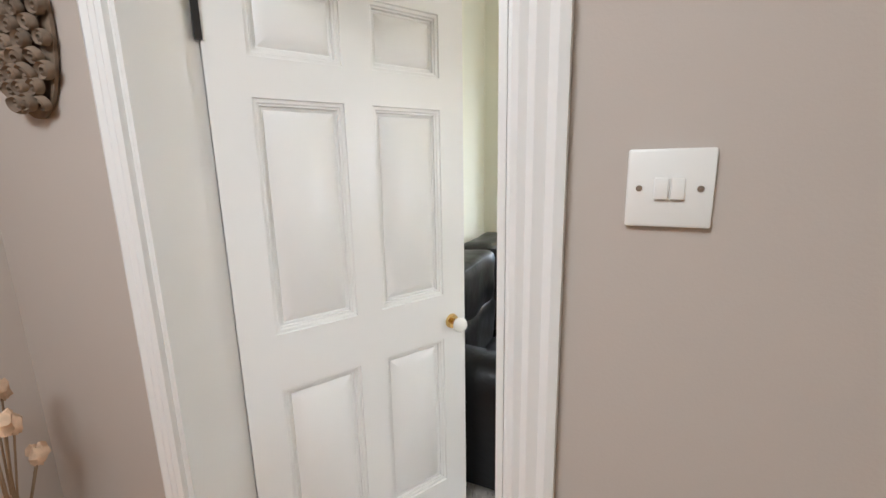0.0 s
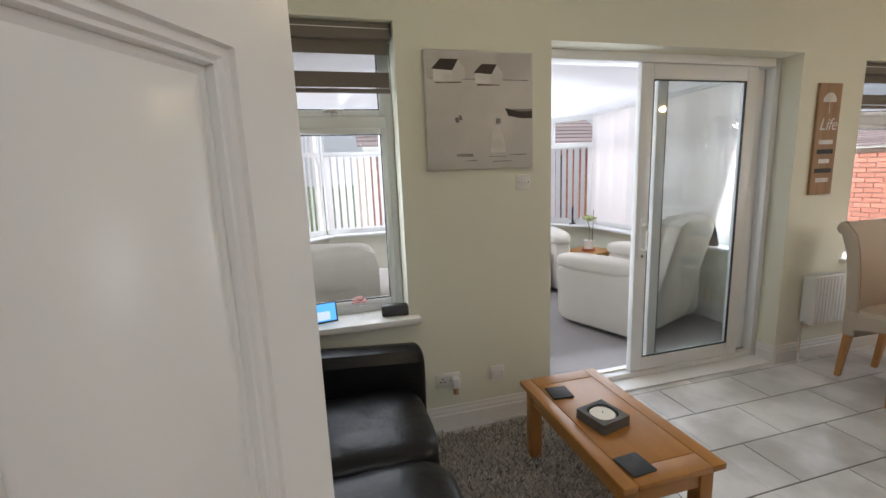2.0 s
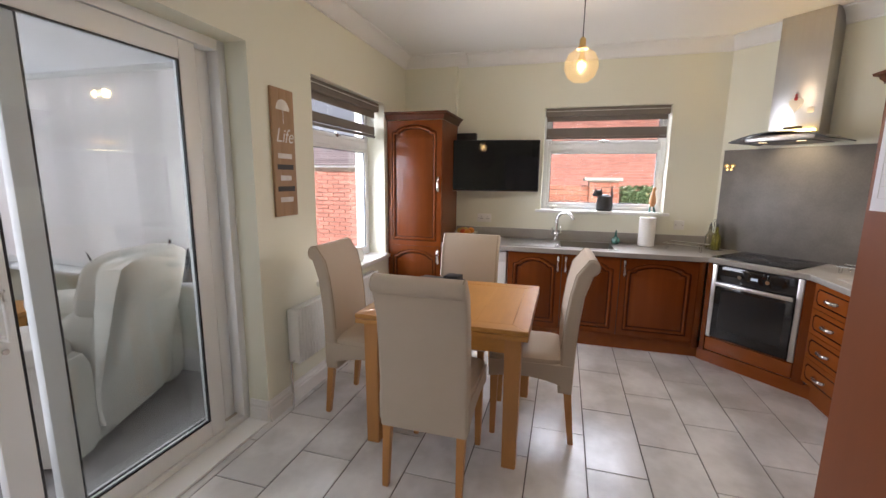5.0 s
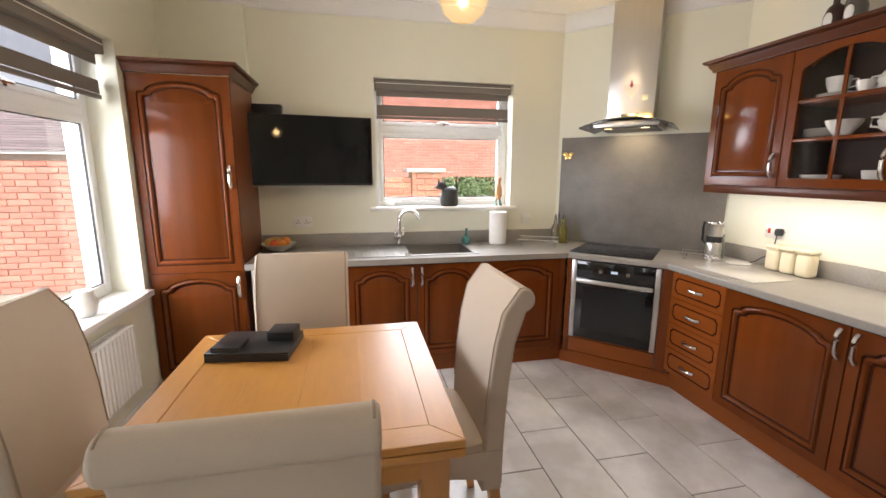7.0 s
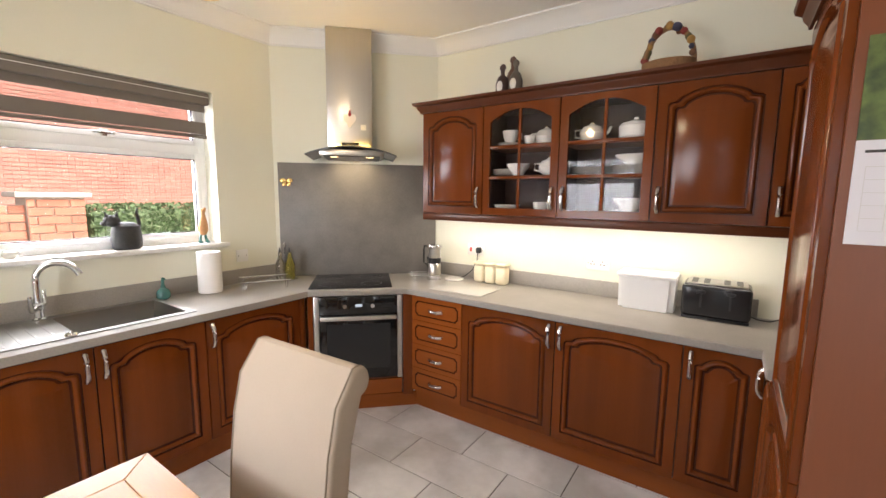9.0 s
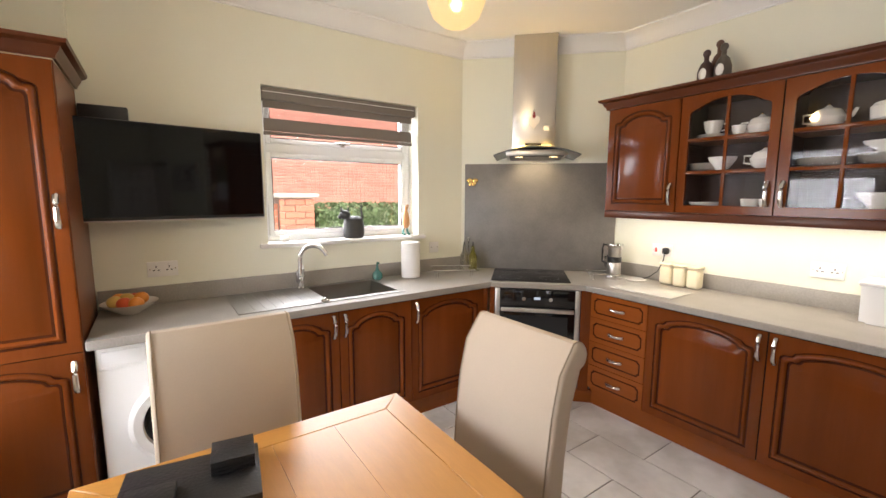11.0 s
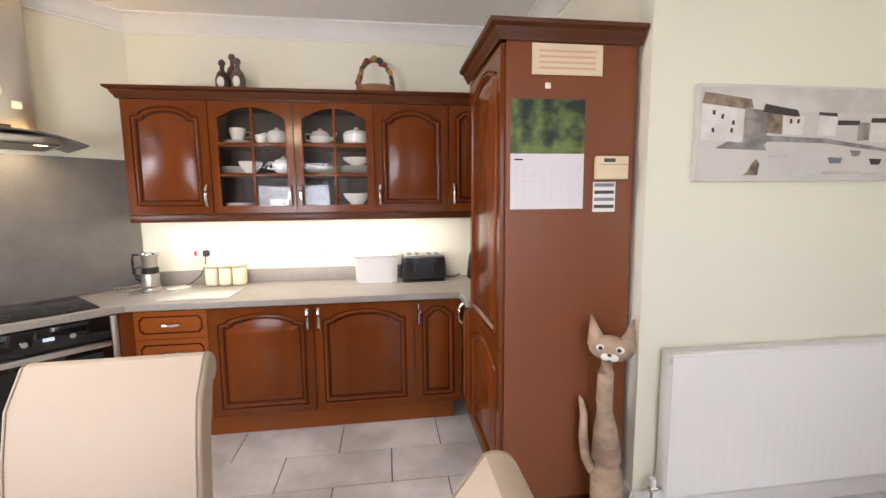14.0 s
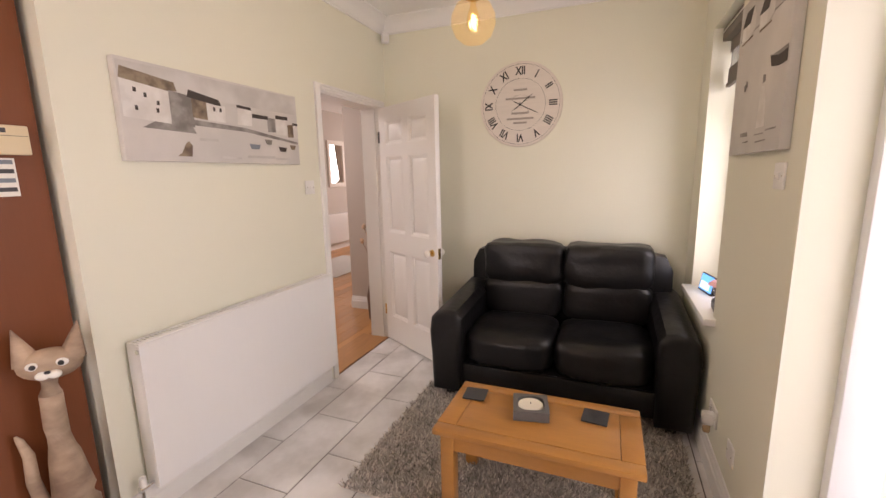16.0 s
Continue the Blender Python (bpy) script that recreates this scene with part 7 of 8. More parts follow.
# table mats in a stack on the dining table
MATB = mat("black_leatherette", (0.014, 0.014, 0.016), 0.42, var=0.15, scale=20, bump=0.2, bscale=120)
_t = thing("place_mats", "stack of black place mats and coasters on the table", "place mats", pose(3.87, 1.85, 0.7652, 0, 0, -8) @ Matrix.Diagonal((1, 1, 1.45, 1)))
for i in range(4):
    part("mat", bx(-0.11, 0.11, -0.15, 0.15, 0.0005 + 0.006 * i, 0.006 + 0.006 * i, 0.001), MATB, _t)
for i in range(4):
    part("coaster", bx(0.0, 0.10, -0.14, -0.04, 0.0245 + 0.006 * i, 0.030 + 0.006 * i, 0.001), MATB, _t)
for i in range(2):
    part("coaster", bx(-0.10, 0.0, 0.03, 0.13, 0.0245 + 0.006 * i, 0.030 + 0.006 * i, 0.001), MATB, _t)

# ---- pendant lamps ----
def glowing_glass(name, color, clear):
    """Tinted ribbed glass that both lets light by and glows when lit from within."""
    m = sheer(name, color, 0.75)
    nt = m.node_tree
    out = nt.nodes["Material Output"]
    cloth = out.inputs["Surface"].links[0].from_socket
    tr = nt.nodes.new("ShaderNodeBsdfTransparent")
    tr.inputs["Color"].default_value = (1.0, 0.92, 0.76, 1)
    mx = nt.nodes.new("ShaderNodeMixShader")
    mx.inputs["Fac"].default_value = clear
    nt.links.new(cloth, mx.inputs[1])
    nt.links.new(tr.outputs[0], mx.inputs[2])
    nt.links.new(mx.outputs[0], out.inputs["Surface"])
    return m


AMBER = glowing_glass("amber_glass_shade", (1.0, 0.84, 0.58), 0.983)
GLOW = mat("filament", (1.0, 0.7, 0.3), 0.4, emit=(1.0, 0.62, 0.22), estr=14.0)


def pendant(x, y, z, label, watts=13.5):
    p = thing("pendant_lamp", label, "pendant lamp", pose(x, y, 0))
    part("ceiling_rose", lathe(empty_bm(), (0, 0, ZC - 0.030), [(0.012, 0), (0.045, 0.010), (0.05, 0.0295)], 24), BRASS, p)
    part("cord", cyl(empty_bm(), (0, 0, z + 0.15), (0, 0, ZC - 0.030), 0.003, n=8), BLACKP, p)
    part("lamp_holder", lathe(empty_bm(), (0, 0, z + 0.085), [(0.034, 0), (0.030, 0.010), (0.018, 0.018), (0.018, 0.055), (0.008, 0.066)], 20), BRASS, p)
    s = part("shade", lathe(empty_bm(), (0, 0, z), [(0.001, -0.098), (0.045, -0.092), (0.078, -0.065), (0.096, -0.02), (0.094, 0.02), (0.074, 0.06), (0.035, 0.088)], 32, False), AMBER, p, "amber ribbed glass globe")
    s.visible_shadow = False
    b = part("bulb", lathe(empty_bm(), (0, 0, z), [(0.002, -0.048), (0.018, -0.042), (0.030, -0.015), (0.026, 0.02), (0.013, 0.055), (0.013, 0.085)], 20), glass("bulb_glass" + str(x), (1, 0.93, 0.75), 0.03), p, "clear filament bulb")
    b.visible_shadow = False
    part("filament", tube(empty_bm(), [(-0.010, 0, 0.02 + z), (-0.013, 0, z - 0.025), (0, 0, z + 0.015), (0.013, 0, z - 0.025), (0.010, 0, z + 0.02)], 0.0022, 6), GLOW, b)
    lamp("pendant_light", "POINT", pose(x, y, z), watts, (1.0, 0.76, 0.46), radius=0.03)


pendant(3.95, 1.012, 2.14, "amber glass globe pendant lamp lit over the dining table")
pendant(0.985, 1.618, 2.10, "amber glass globe pendant lamp lit over the coffee table", 4.4)
_t = thing("alarm_sensor", "small white movement sensor in the ceiling corner", "sensor", pose(XC + 0.05, YP + 0.05, 2.50, 0, 0, -45))
part("body", bx(-0.03, 0.03, -0.025, 0.025, 0, 0.075, 0.010), WHITE, _t)
part("lens", bx(-0.018, 0.018, 0.0245, 0.029, 0.012, 0.045, 0.003), PLASTIC, _t)
_t = thing("smoke_alarm", "round white smoke alarm on the ceiling", "smoke alarm", pose(4.0, 0.0, ZC))
part("case", lathe(empty_bm(), (0, 0, -0.036), [(0.03, 0), (0.05, 0.006), (0.055, 0.035)], 24), WHITE, _t)

# ---- hall ----
struct("hall_floor", bx(-5.7, XF - 0.122, -2.9, HALLY, -0.1, -0.004), OAKFL, "oak board hall floor")
struct("hall_floor_threshold", bx(DX0, DX1, HALLY - 0.10, YP - 0.01, -0.003, 0.004), OAKFL, "oak threshold strip in the doorway")
struct("hall_wall_left", bx(-1.07, -0.95, -0.42, HALLY, 0, ZC), HALLP, "taupe hall wall")
struct("lounge_wall_near", bx(-5.7, -1.072, HALLY - 0.12, HALLY, 0, ZC), HALLP, "taupe wall of the room beyond")
struct("hall_wall_back", bx(-5.7, XF - 0.122, -3.0, -2.9, 0, ZC), HALLP, "taupe wall at the back of the hall")
struct("hall_wall_right", bx(XF - 0.122, XF - 0.002, -2.9, YN - 0.202, 0, ZC), HALLP, "taupe wall at the end of the hall")
struct("lounge_wall_end", bx(-5.8, -5.7, -2.9, HALLY, 0, ZC), HALLP, "taupe end wall of the room beyond")
struct("hall_ceiling", bx(-5.8, XF, -3.0, HALLY - 0.0, ZC + 0.001, ZC + 0.1), CEIL, "white hall ceiling")
skirting((-0.95, -0.42), (-0.95, HALLY), (1, 0))
skirting((-1.07, -0.42), (-0.95, -0.42), (0, -1))
skirting((-5.7, -2.9), (XF - 0.125, -2.9), (0, 1))
skirting((-0.95, HALLY), (DX0 - 0.08, HALLY), (0, -1))
skirting((DX1 + 0.08, HALLY), (XF - 0.125, HALLY), (0, -1))
_m = thing("wall_mirror", "framed mirror on the wall of the room beyond", "mirror", pose(-4.23, -2.9, 1.24, 0, 0, 180) @ Matrix.Diagonal((1, 1, 1.2, 1)))
_bm = empty_bm()
for a in ((-0.27, -0.20, 0, 0.75), (0.20, 0.27, 0, 0.75), (-0.20, 0.20, 0, 0.07), (-0.20, 0.20, 0.68, 0.75)):
    box(_bm, a[0], a[1], -0.03, -0.001, a[2], a[3], 0.006)
part("frame", _bm, AGED, _m)
part("mirror_glass", bx(-0.20, 0.20, -0.012, -0.008, 0.07, 0.68), mat("mirror", (0.9, 0.9, 0.9), 0.02, 1.0, var=0.0), _m)
radiator(1.0, 0.58, pose(-3.72, -2.9, 0.13, 0, 0, 180), "white panel radiator in the room beyond")
# unseen lamp before the solid end wall, added to brighten the room beyond
lamp("lounge_fill_light", "AREA", look((-5.55, -1.3, 1.6), (-2, -1.9, 0.8)), 38, (1.0, 0.97, 0.92), 1.2)
_g = thing("hall_rug", "pale flat-woven rug on the oak floor", "rug")
part("pile", bx(-3.5, -2.05, -2.35, -1.43, 0.0006, 0.012, 0.004), mat("pale_weave", (0.66, 0.63, 0.59), 0.95, var=0.08, scale=30, bump=0.3, bscale=200), _g)
# woven wreath-like hanging of wood slices on the hall wall, and dried stems below
_w = thing("wood_slice_hanging", "oval wall hanging of curled wood slices", "wall ornament", pose(-0.60, HALLY - 0.004, 1.73, 0, 0, 0))
SLICE = mat("weathered_slices", (0.20, 0.145, 0.10), 0.8, var=0.35, scale=40, island=0.5)
_rr = random.Random(11)
part("backing", prism(empty_bm(), [(0.115 * math.cos(math.pi * i / 16), 0.185 * math.sin(math.pi * i / 16)) for i in range(32)], "y", -0.008, -0.0005), SLICE, _w)
for row in range(11):
    v = -0.9 + 0.18 * row
    span = 0.112 * math.sqrt(max(0.0, 1.06 - v * v))
    for k in range(5):
        u = -0.9 + 0.45 * k + (0.225 if row % 2 else 0.0)
        if abs(u) > 1:
            continue
        r = _rr.uniform(0.021, 0.026)
        bm = empty_bm()
        lathe(bm, (0, 0, 0), [(r * 0.18, 0.004), (r * 0.30, 0.013), (r * 0.62, 0.009), (r * 0.85, 0.014), (r, 0.006), (r * 0.95, 0.0)], 16)
        o = part("slice", bm, SLICE, _w)
        o.matrix_basis = pose(u * span, -0.010 - 0.022 * (1 - u * u), v * 0.17, 90 + _rr.uniform(5, 30), _rr.uniform(-16, 16), 0) @ Matrix.Diagonal((1.15, 0.8, 1, 1))
_w = thing("dried_stems", "dried flower stems standing in a tall vase", "plant", pose(-0.70, HALLY - 0.18, 0))
part("vase", lathe(empty_bm(), (0, 0, 0), [(0.07, 0), (0.09, 0.02), (0.10, 0.25), (0.06, 0.42), (0.07, 0.45)], 22), mat("brown_pottery", (0.14, 0.08, 0.05), 0.4, var=0.2), _w)
STEMM = mat("dried_stem", (0.30, 0.20, 0.12), 0.9, var=0.3, scale=20)
TUFT = mat("dried_tuft", (0.70, 0.50, 0.34), 0.95, var=0.3, scale=60)
for i in range(16):
    a, r, h = _rr.uniform(0, 6.28), _rr.uniform(0.02, 0.17), _rr.uniform(0.62, 1.0)
    e = (r * math.cos(a), r * math.sin(a) * 0.6, h)
    part("stem", tube(empty_bm(), [(0, 0, 0.40), (e[0] * 0.4, e[1] * 0.4, 0.40 + (h - 0.4) * 0.6), e], 0.0025, 5), STEMM, _w)
    bm = empty_bm()
    ball(bm, (e[0], e[1], e[2]), 0.019, 1, 1, 1.5, 12)
    for v in bm.verts:
        v.co = Vector(e) + (v.co - Vector(e)) * _rr.uniform(0.65, 1.3)
    part("seed_head", bm, TUFT, _w)

# ---- conservatory ----
CX0, CX1, CY0, CY1 = -0.75, 3.62, GB, 6.5
CE = 2.22
struct("conservatory_floor", bx(CX0 - 0.15, CX1 + 0.15, CY0, CY1 + 0.15, -0.1, 0.0), CARPET, "grey carpeted conservatory floor")
BLINDW = sheer("white_blind_cloth", (0.90, 0.88, 0.88), 0.62)
BLINDO = sheer("grey_white_blind_cloth", (0.88, 0.87, 0.88), 0.6)


def bay(name, p, q, n, slat_turn, blind, label, top=None):
    """One glazed side from p to q: dwarf wall, sill, frames with transoms, panes and vertical blind slats. Inside lies to the left."""
    P, Q = Vector((*p, 0)), Vector((*q, 0))
    L = (Q - P).length
    m = Matrix.Translation(P) @ Matrix.Rotation(math.atan2(Q.y - P.y, Q.x - P.x), 4, "Z")
    w = struct(name, bx(0, L, -0.12, 0.0, 0, 0.70), PAINT, label)
    w.matrix_basis = m
    s = struct("window_sill_bay", bx(0, L, -0.10, 0.13, 0.70, 0.728, 0.006), UPVC, "white conservatory sill", True)
    s.matrix_basis = m
    W = thing("window_bay", "white framed conservatory windows", "window", m, kind="structure")
    bm = empty_bm()
    for i in range(n + 1):
        x = L * i / n
        box(bm, max(0, x - 0.035), min(L, x + 0.035), -0.10, -0.03, 0.73, CE)
    part("window_frame", bm, UPVC, W)
    bm = empty_bm()
    for z in (0.73, 1.78, CE - 0.07):
        box(bm, 0, L, -0.095, -0.035, z, z + 0.07)
    part("transom", bm, UPVC, W)
    for i in range(n):
        x0, x1 = L * i / n + 0.036, L * (i + 1) / n - 0.036
        for z0, z1 in ((0.801, 1.779), (1.851, CE - 0.071)):
            g = part("pane", bx(x0, x1, -0.066, -0.062, z0, z1), GLASSW, W)
            g.visible_shadow = False
    top = CE if top is None else top
    B = thing("vertical_blind", "white vertical slat blind in the conservatory", "blind", m, "vertical blinds")
    part("head_rail", bx(0.02, L - 0.02, 0.035, 0.075, top - 0.045, top - 0.005, 0.004), UPVC, B)
    k = int(L / 0.088)
    first = None
    for i in range(k):
        x = 0.06 + (L - 0.12) * i / max(1, k - 1)
        if first is None:
            first = part("slat", bx(-0.0445, 0.0445, -0.0006, 0.0006, 0.80, top - 0.046), blind, B)
            o = first
        else:
            o = new("slat", first.data)
            o.parent = B
        o.matrix_basis = pose(x, 0.055, 0, 0, 0, slat_turn + 5 * math.sin(i * 2.1))
    return W


bay("wall_conservatory_right", (CX1, CY0), (CX1, 5.55), 3, 16, BLINDW, "dwarf wall under the conservatory windows")
bay("wall_conservatory_corner", (CX1, 5.55), (2.80, CY1), 2, 66, BLINDO, "dwarf wall under the conservatory corner windows", 1.83)
bay("wall_conservatory_far", (2.80, CY1), (1.70, CY1), 2, 60, BLINDO, "dwarf wall under the far conservatory windows", 1.83)
bay("wall_conservatory_far_left", (1.70, CY1), (0.05, CY1), 2, 40, BLINDW, "dwarf wall under the far conservatory windows", 1.83)
bay("wall_conservatory_corner_left", (0.05, CY1), (CX0, 5.55), 2, 24, BLINDW, "dwarf wall under the conservatory corner windows")
bay("wall_conservatory_left", (CX0, 5.55), (CX0, CY0), 3, 22, BLINDW, "dwarf wall under the conservatory windows")
_cm = ((CX0 + CX1) / 2, 5.0, 2.52)
_bm = empty_bm()
_ring = [(CX1 + 0.1, CY0, CE), (CX1 + 0.1, 5.60, CE), (2.83, CY1 + 0.1, CE), (0.02, CY1 + 0.1, CE), (CX0 - 0.1, 5.60, CE), (CX0 - 0.1, CY0, CE)]
_a = [_bm.verts.new(v) for v in _ring]
_r0, _r1 = _bm.verts.new(_cm), _bm.verts.new((_cm[0], CY0, 2.52))
for f in ((_a[0], _a[1], _r0, _r1), (_a[1], _a[2], _r0), (_a[2], _a[3], _r0), (_a[3], _a[4], _r0), (_a[4], _a[5], _r1, _r0)):
    _bm.faces.new(f)
struct("conservatory_roof", _bm, sheer("white_roof_sheet", (0.80, 0.81, 0.85), 0.24), "white panelled conservatory roof")
struct("house_gable_wall", bx(-3.0, XK + 0.25, GB - 0.3, GB, ZC + 0.101, 5.0), BRICKO, "brick house wall above")
skirting((CX1, CY0), (CX1, 5.5), (-1, 0), 0.17)


def armchair(m, label, recline=14):
    """A plump fabric recliner; local front is -y."""
    c = thing("recliner_chair", label, "armchair", m, "conservatory seats")
    bm = empty_bm()
    box(bm, -0.30, 0.30, -0.38, 0.36, 0.04, 0.30, 0.03, 3)
    part("base", bm, CREAM, c)
    bm = empty_bm()
    puff(bm, -0.29, 0.29, -0.44, 0.22, 0.26, 0.50, 5, 9, 0.008, 2)
    part("seat_cushion", bm, CREAM, c)
    bm = empty_bm()
    puff(bm, -0.28, 0.28, -0.44, -0.36, 0.06, 0.30, 6, 7)
    part("footrest", bm, CREAM, c)
    for z0, z1, y, d in ((0.42, 0.72, 0.14, 0.26), (0.66, 0.98, 0.20, 0.25)):
        bm = empty_bm()
        puff(bm, -0.30, 0.30, y, y + d, z0, z1, 4.5, 9, 0.010, z0)
        for v in bm.verts:
            v.co.y += (v.co.z - 0.4) * math.tan(radians(recline))
        part("back_cushion", bm, CREAM, c)
    bm = empty_bm()
    puff(bm, -0.315, 0.315, 0.30, 0.42, 0.10, 0.96, 9, 8)
    for v in bm.verts:
        v.co.y += max(0, v.co.z - 0.3) * math.tan(radians(recline))
    part("back_shell", bm, CREAM, c)
    for sx in (-1, 1):
        bm = empty_bm()
        puff(bm, sx * 0.40 - 0.09, sx * 0.40 + 0.09, -0.42, 0.40, 0.03, 0.56, 9, 9)
        part("side_panel", bm, CREAM, c)
        bm = empty_bm()
        puff(bm, sx * 0.40 - 0.11, sx * 0.40 + 0.11, -0.45, 0.34, 0.50, 0.645, 3.5, 9)
        part("arm_pad", bm, CREAM, c)
    return c


_ac = armchair(pose(2.86, 3.88, 0.001, 0, 0, 201.5) @ Matrix.Scale(1.08, 4), "cream fabric recliner with its back to the sliding door")
copy_thing(_ac, pose(2.42, 5.50, 0.001, 0, 0, -14) @ Matrix.Scale(1.08, 4))["label"] = "cream fabric recliner facing the sliding door"
copy_thing(_ac, pose(0.05, 3.78, 0.001, 0, 0, 180))["label"] = "cream fabric seat with its back to the narrow window"
_o = copy_thing(_ac, pose(0.92, 3.78, 0.001, 0, 0, 180))
_o["label"] = "cream fabric seat with its back to the house wall"
_t = thing("side_table", "small oak side table with a drawer in the conservatory", "table", pose(3.17, 4.98, 0.001, 0, 0, 18))
part("tabletop", bx(-0.22, 0.22, -0.22, 0.22, 0.47, 0.50, 0.004), OAK, _t)
part("case", bx(-0.19, 0.19, -0.19, 0.19, 0.33, 0.469), OAK, _t)
_d = part("drawer", bx(-0.15, 0.15, -0.205, -0.191, 0.345, 0.455, 0.003), OAK, _t)
part("drawer_pull", bx(-0.035, 0.035, -0.214, -0.2052, 0.385, 0.415, 0.003), BLACKP, _d, "dark metal drawer pull")
for sx in (-1, 1):
    for sy in (-1, 1):
        part("leg", bx(sx * 0.175 - 0.02, sx * 0.175 + 0.02, sy * 0.175 - 0.02, sy * 0.175 + 0.02, 0.0, 0.329, 0.003), OAKZ, _t)
_t = thing("potted_orchid", "green orchid in a white pot on the side table", "plant", pose(3.12, 4.93, 0.502))
part("pot", lathe(empty_bm(), (0, 0, 0), [(0.05, 0.03), (0.065, 0.13), (0.06, 0.13), (0.05, 0.11)], 20), PORC, _t)
part("saucer", lathe(empty_bm(), (0, 0, 0), [(0.075, 0.0005), (0.08, 0.02), (0.07, 0.029)], 20), mat("terracotta", (0.40, 0.12, 0.06), 0.7), _t)
LEAF = mat("leaf_green", (0.10, 0.17, 0.05), 0.5, var=0.2, scale=20)
part("stem", tube(empty_bm(), [(0, 0, 0.11), (0.01, 0, 0.28), (-0.02, 0.01, 0.38)], 0.004, 6), LEAF, _t)
part("support_stick", cyl(empty_bm(), (0.05, 0, 0.11), (0.06, 0.0, 0.50), 0.003, n=6), BLACKP, _t)
for i in range(7):
    a = i * 0.9
    bm = empty_bm()
    k = [(0.0, 0.0, 0.36), (0.04 * math.cos(a), 0.04 * math.sin(a), 0.40 + 0.01 * (i % 3)), (0.09 * math.cos(a), 0.09 * math.sin(a), 0.385 + 0.012 * (i % 4))]
    tube(bm, k, [0.006, 0.024, 0.003], 6)
    part("leaf", bm, mat("pale_leaf", (0.42, 0.48, 0.22), 0.6, var=0.2) if "pale_leaf" not in MATS else MATS["pale_leaf"], _t)
_t = thing("metal_figures", "dark metal figure group on the conservatory sill", "ornament", pose(3.44, 5.78, 0.7285, 0, 0, 40))
part("base", bx(-0.08, 0.08, -0.03, 0.03, 0.0005, 0.012, 0.002), BLACKP, _t)
for x in (-0.05, 0.0, 0.05):
    part("rod_figure", tube(empty_bm(), [(x, 0, 0.012), (x + 0.005, 0, 0.12), (x, 0, 0.20), (x + 0.01, 0, 0.25)], [0.010, 0.008, 0.012, 0.005], 8), BLACKP, _t)
for k, x in enumerate((3.52, 3.56)):
    _t = thing("cone_tree", "dark grey cone tree ornament on the conservatory sill", "ornament", pose(3.56, 3.62 + 0.16 * k, 0.7285), "cone ornaments")
    part("cone", lathe(empty_bm(), (0, 0, 0), [(0.055, 0.001), (0.05, 0.04), (0.03, 0.14 + 0.04 * k), (0.004, 0.24 + 0.06 * k)], 18), DARKG, _t)
_t = thing("hare_head", "dark metal hare ornament on the conservatory sill", "ornament", pose(3.55, 4.55, 0.7285))
part("head", tube(empty_bm(), [(0, 0, 0.0), (0, 0, 0.06), (0, -0.04, 0.09)], [0.03, 0.025, 0.012], 10), DARKG, _t)
for q in (-1, 1):
    part("ear", cyl(empty_bm(), (q * 0.012, 0, 0.08), (q * 0.03, 0.02, 0.16), 0.010, 0.002, 8), DARKG, _t)

# ---- outside ----
GRASS = mat("lawn", (0.07, 0.12, 0.035), 0.95, var=0.3, scale=6, grain=0.3, gscale=200)
struct("ground", bx(-150, 150, -150, 150, -0.4, -0.15), GRASS, "grass and paving around the house")
struct("pavement", bx(XK + 0.25, 13.4, -8, 16, -0.149, -0.12), mat("paving", (0.36, 0.33, 0.29), 0.9, var=0.15, scale=3, grain=0.1), "paved path beside the house")
HEDGE = mat("hedge_leaves", (0.14, 0.20, 0.09), 0.8, var=0.3, scale=20, island=0.7)
_h = thing("hedge", "clipped green hedge beyond the sink window", "hedge")
part("core", bx(7.75, 8.2, -5.0, 0.26, -0.12, 1.31, 0.05), mat("hedge_core", (0.06, 0.10, 0.035), 0.9, var=0.2), _h)
_vs, _fs = [], []
for i in range(9000):
    y, z = rng.uniform(-3.2, 0.28), rng.uniform(0.6, 1.38)
    x = 7.72 + rng.uniform(-0.05, 0.05) if z < 1.32 and rng.random() < 0.7 else rng.uniform(7.72, 8.2)
    if x > 7.8:
        z = 1.33 + rng.uniform(-0.05, 0.06)
    s = rng.uniform(0.018, 0.04)
    d = rng.normal(size=3)
    e = rng.normal(size=3)
    d, e = d / np.linalg.norm(d) * s, e / np.linalg.norm(e) * s * 0.6
    k = len(_vs)
    c = np.array((x, y, z))
    _vs += [tuple(c - d), tuple(c + e), tuple(c + d), tuple(c - e)]
    _fs += [(k, k + 1, k + 2, k + 3)]
_me = bpy.data.meshes.new("leaf_clump")
_me.from_pydata(_vs, [], _fs)
_me.materials.append(HEDGE)
_o = new("leaf_clump", _me)
_o.parent = _h
tagged(_o, "", "", "", "stuff")


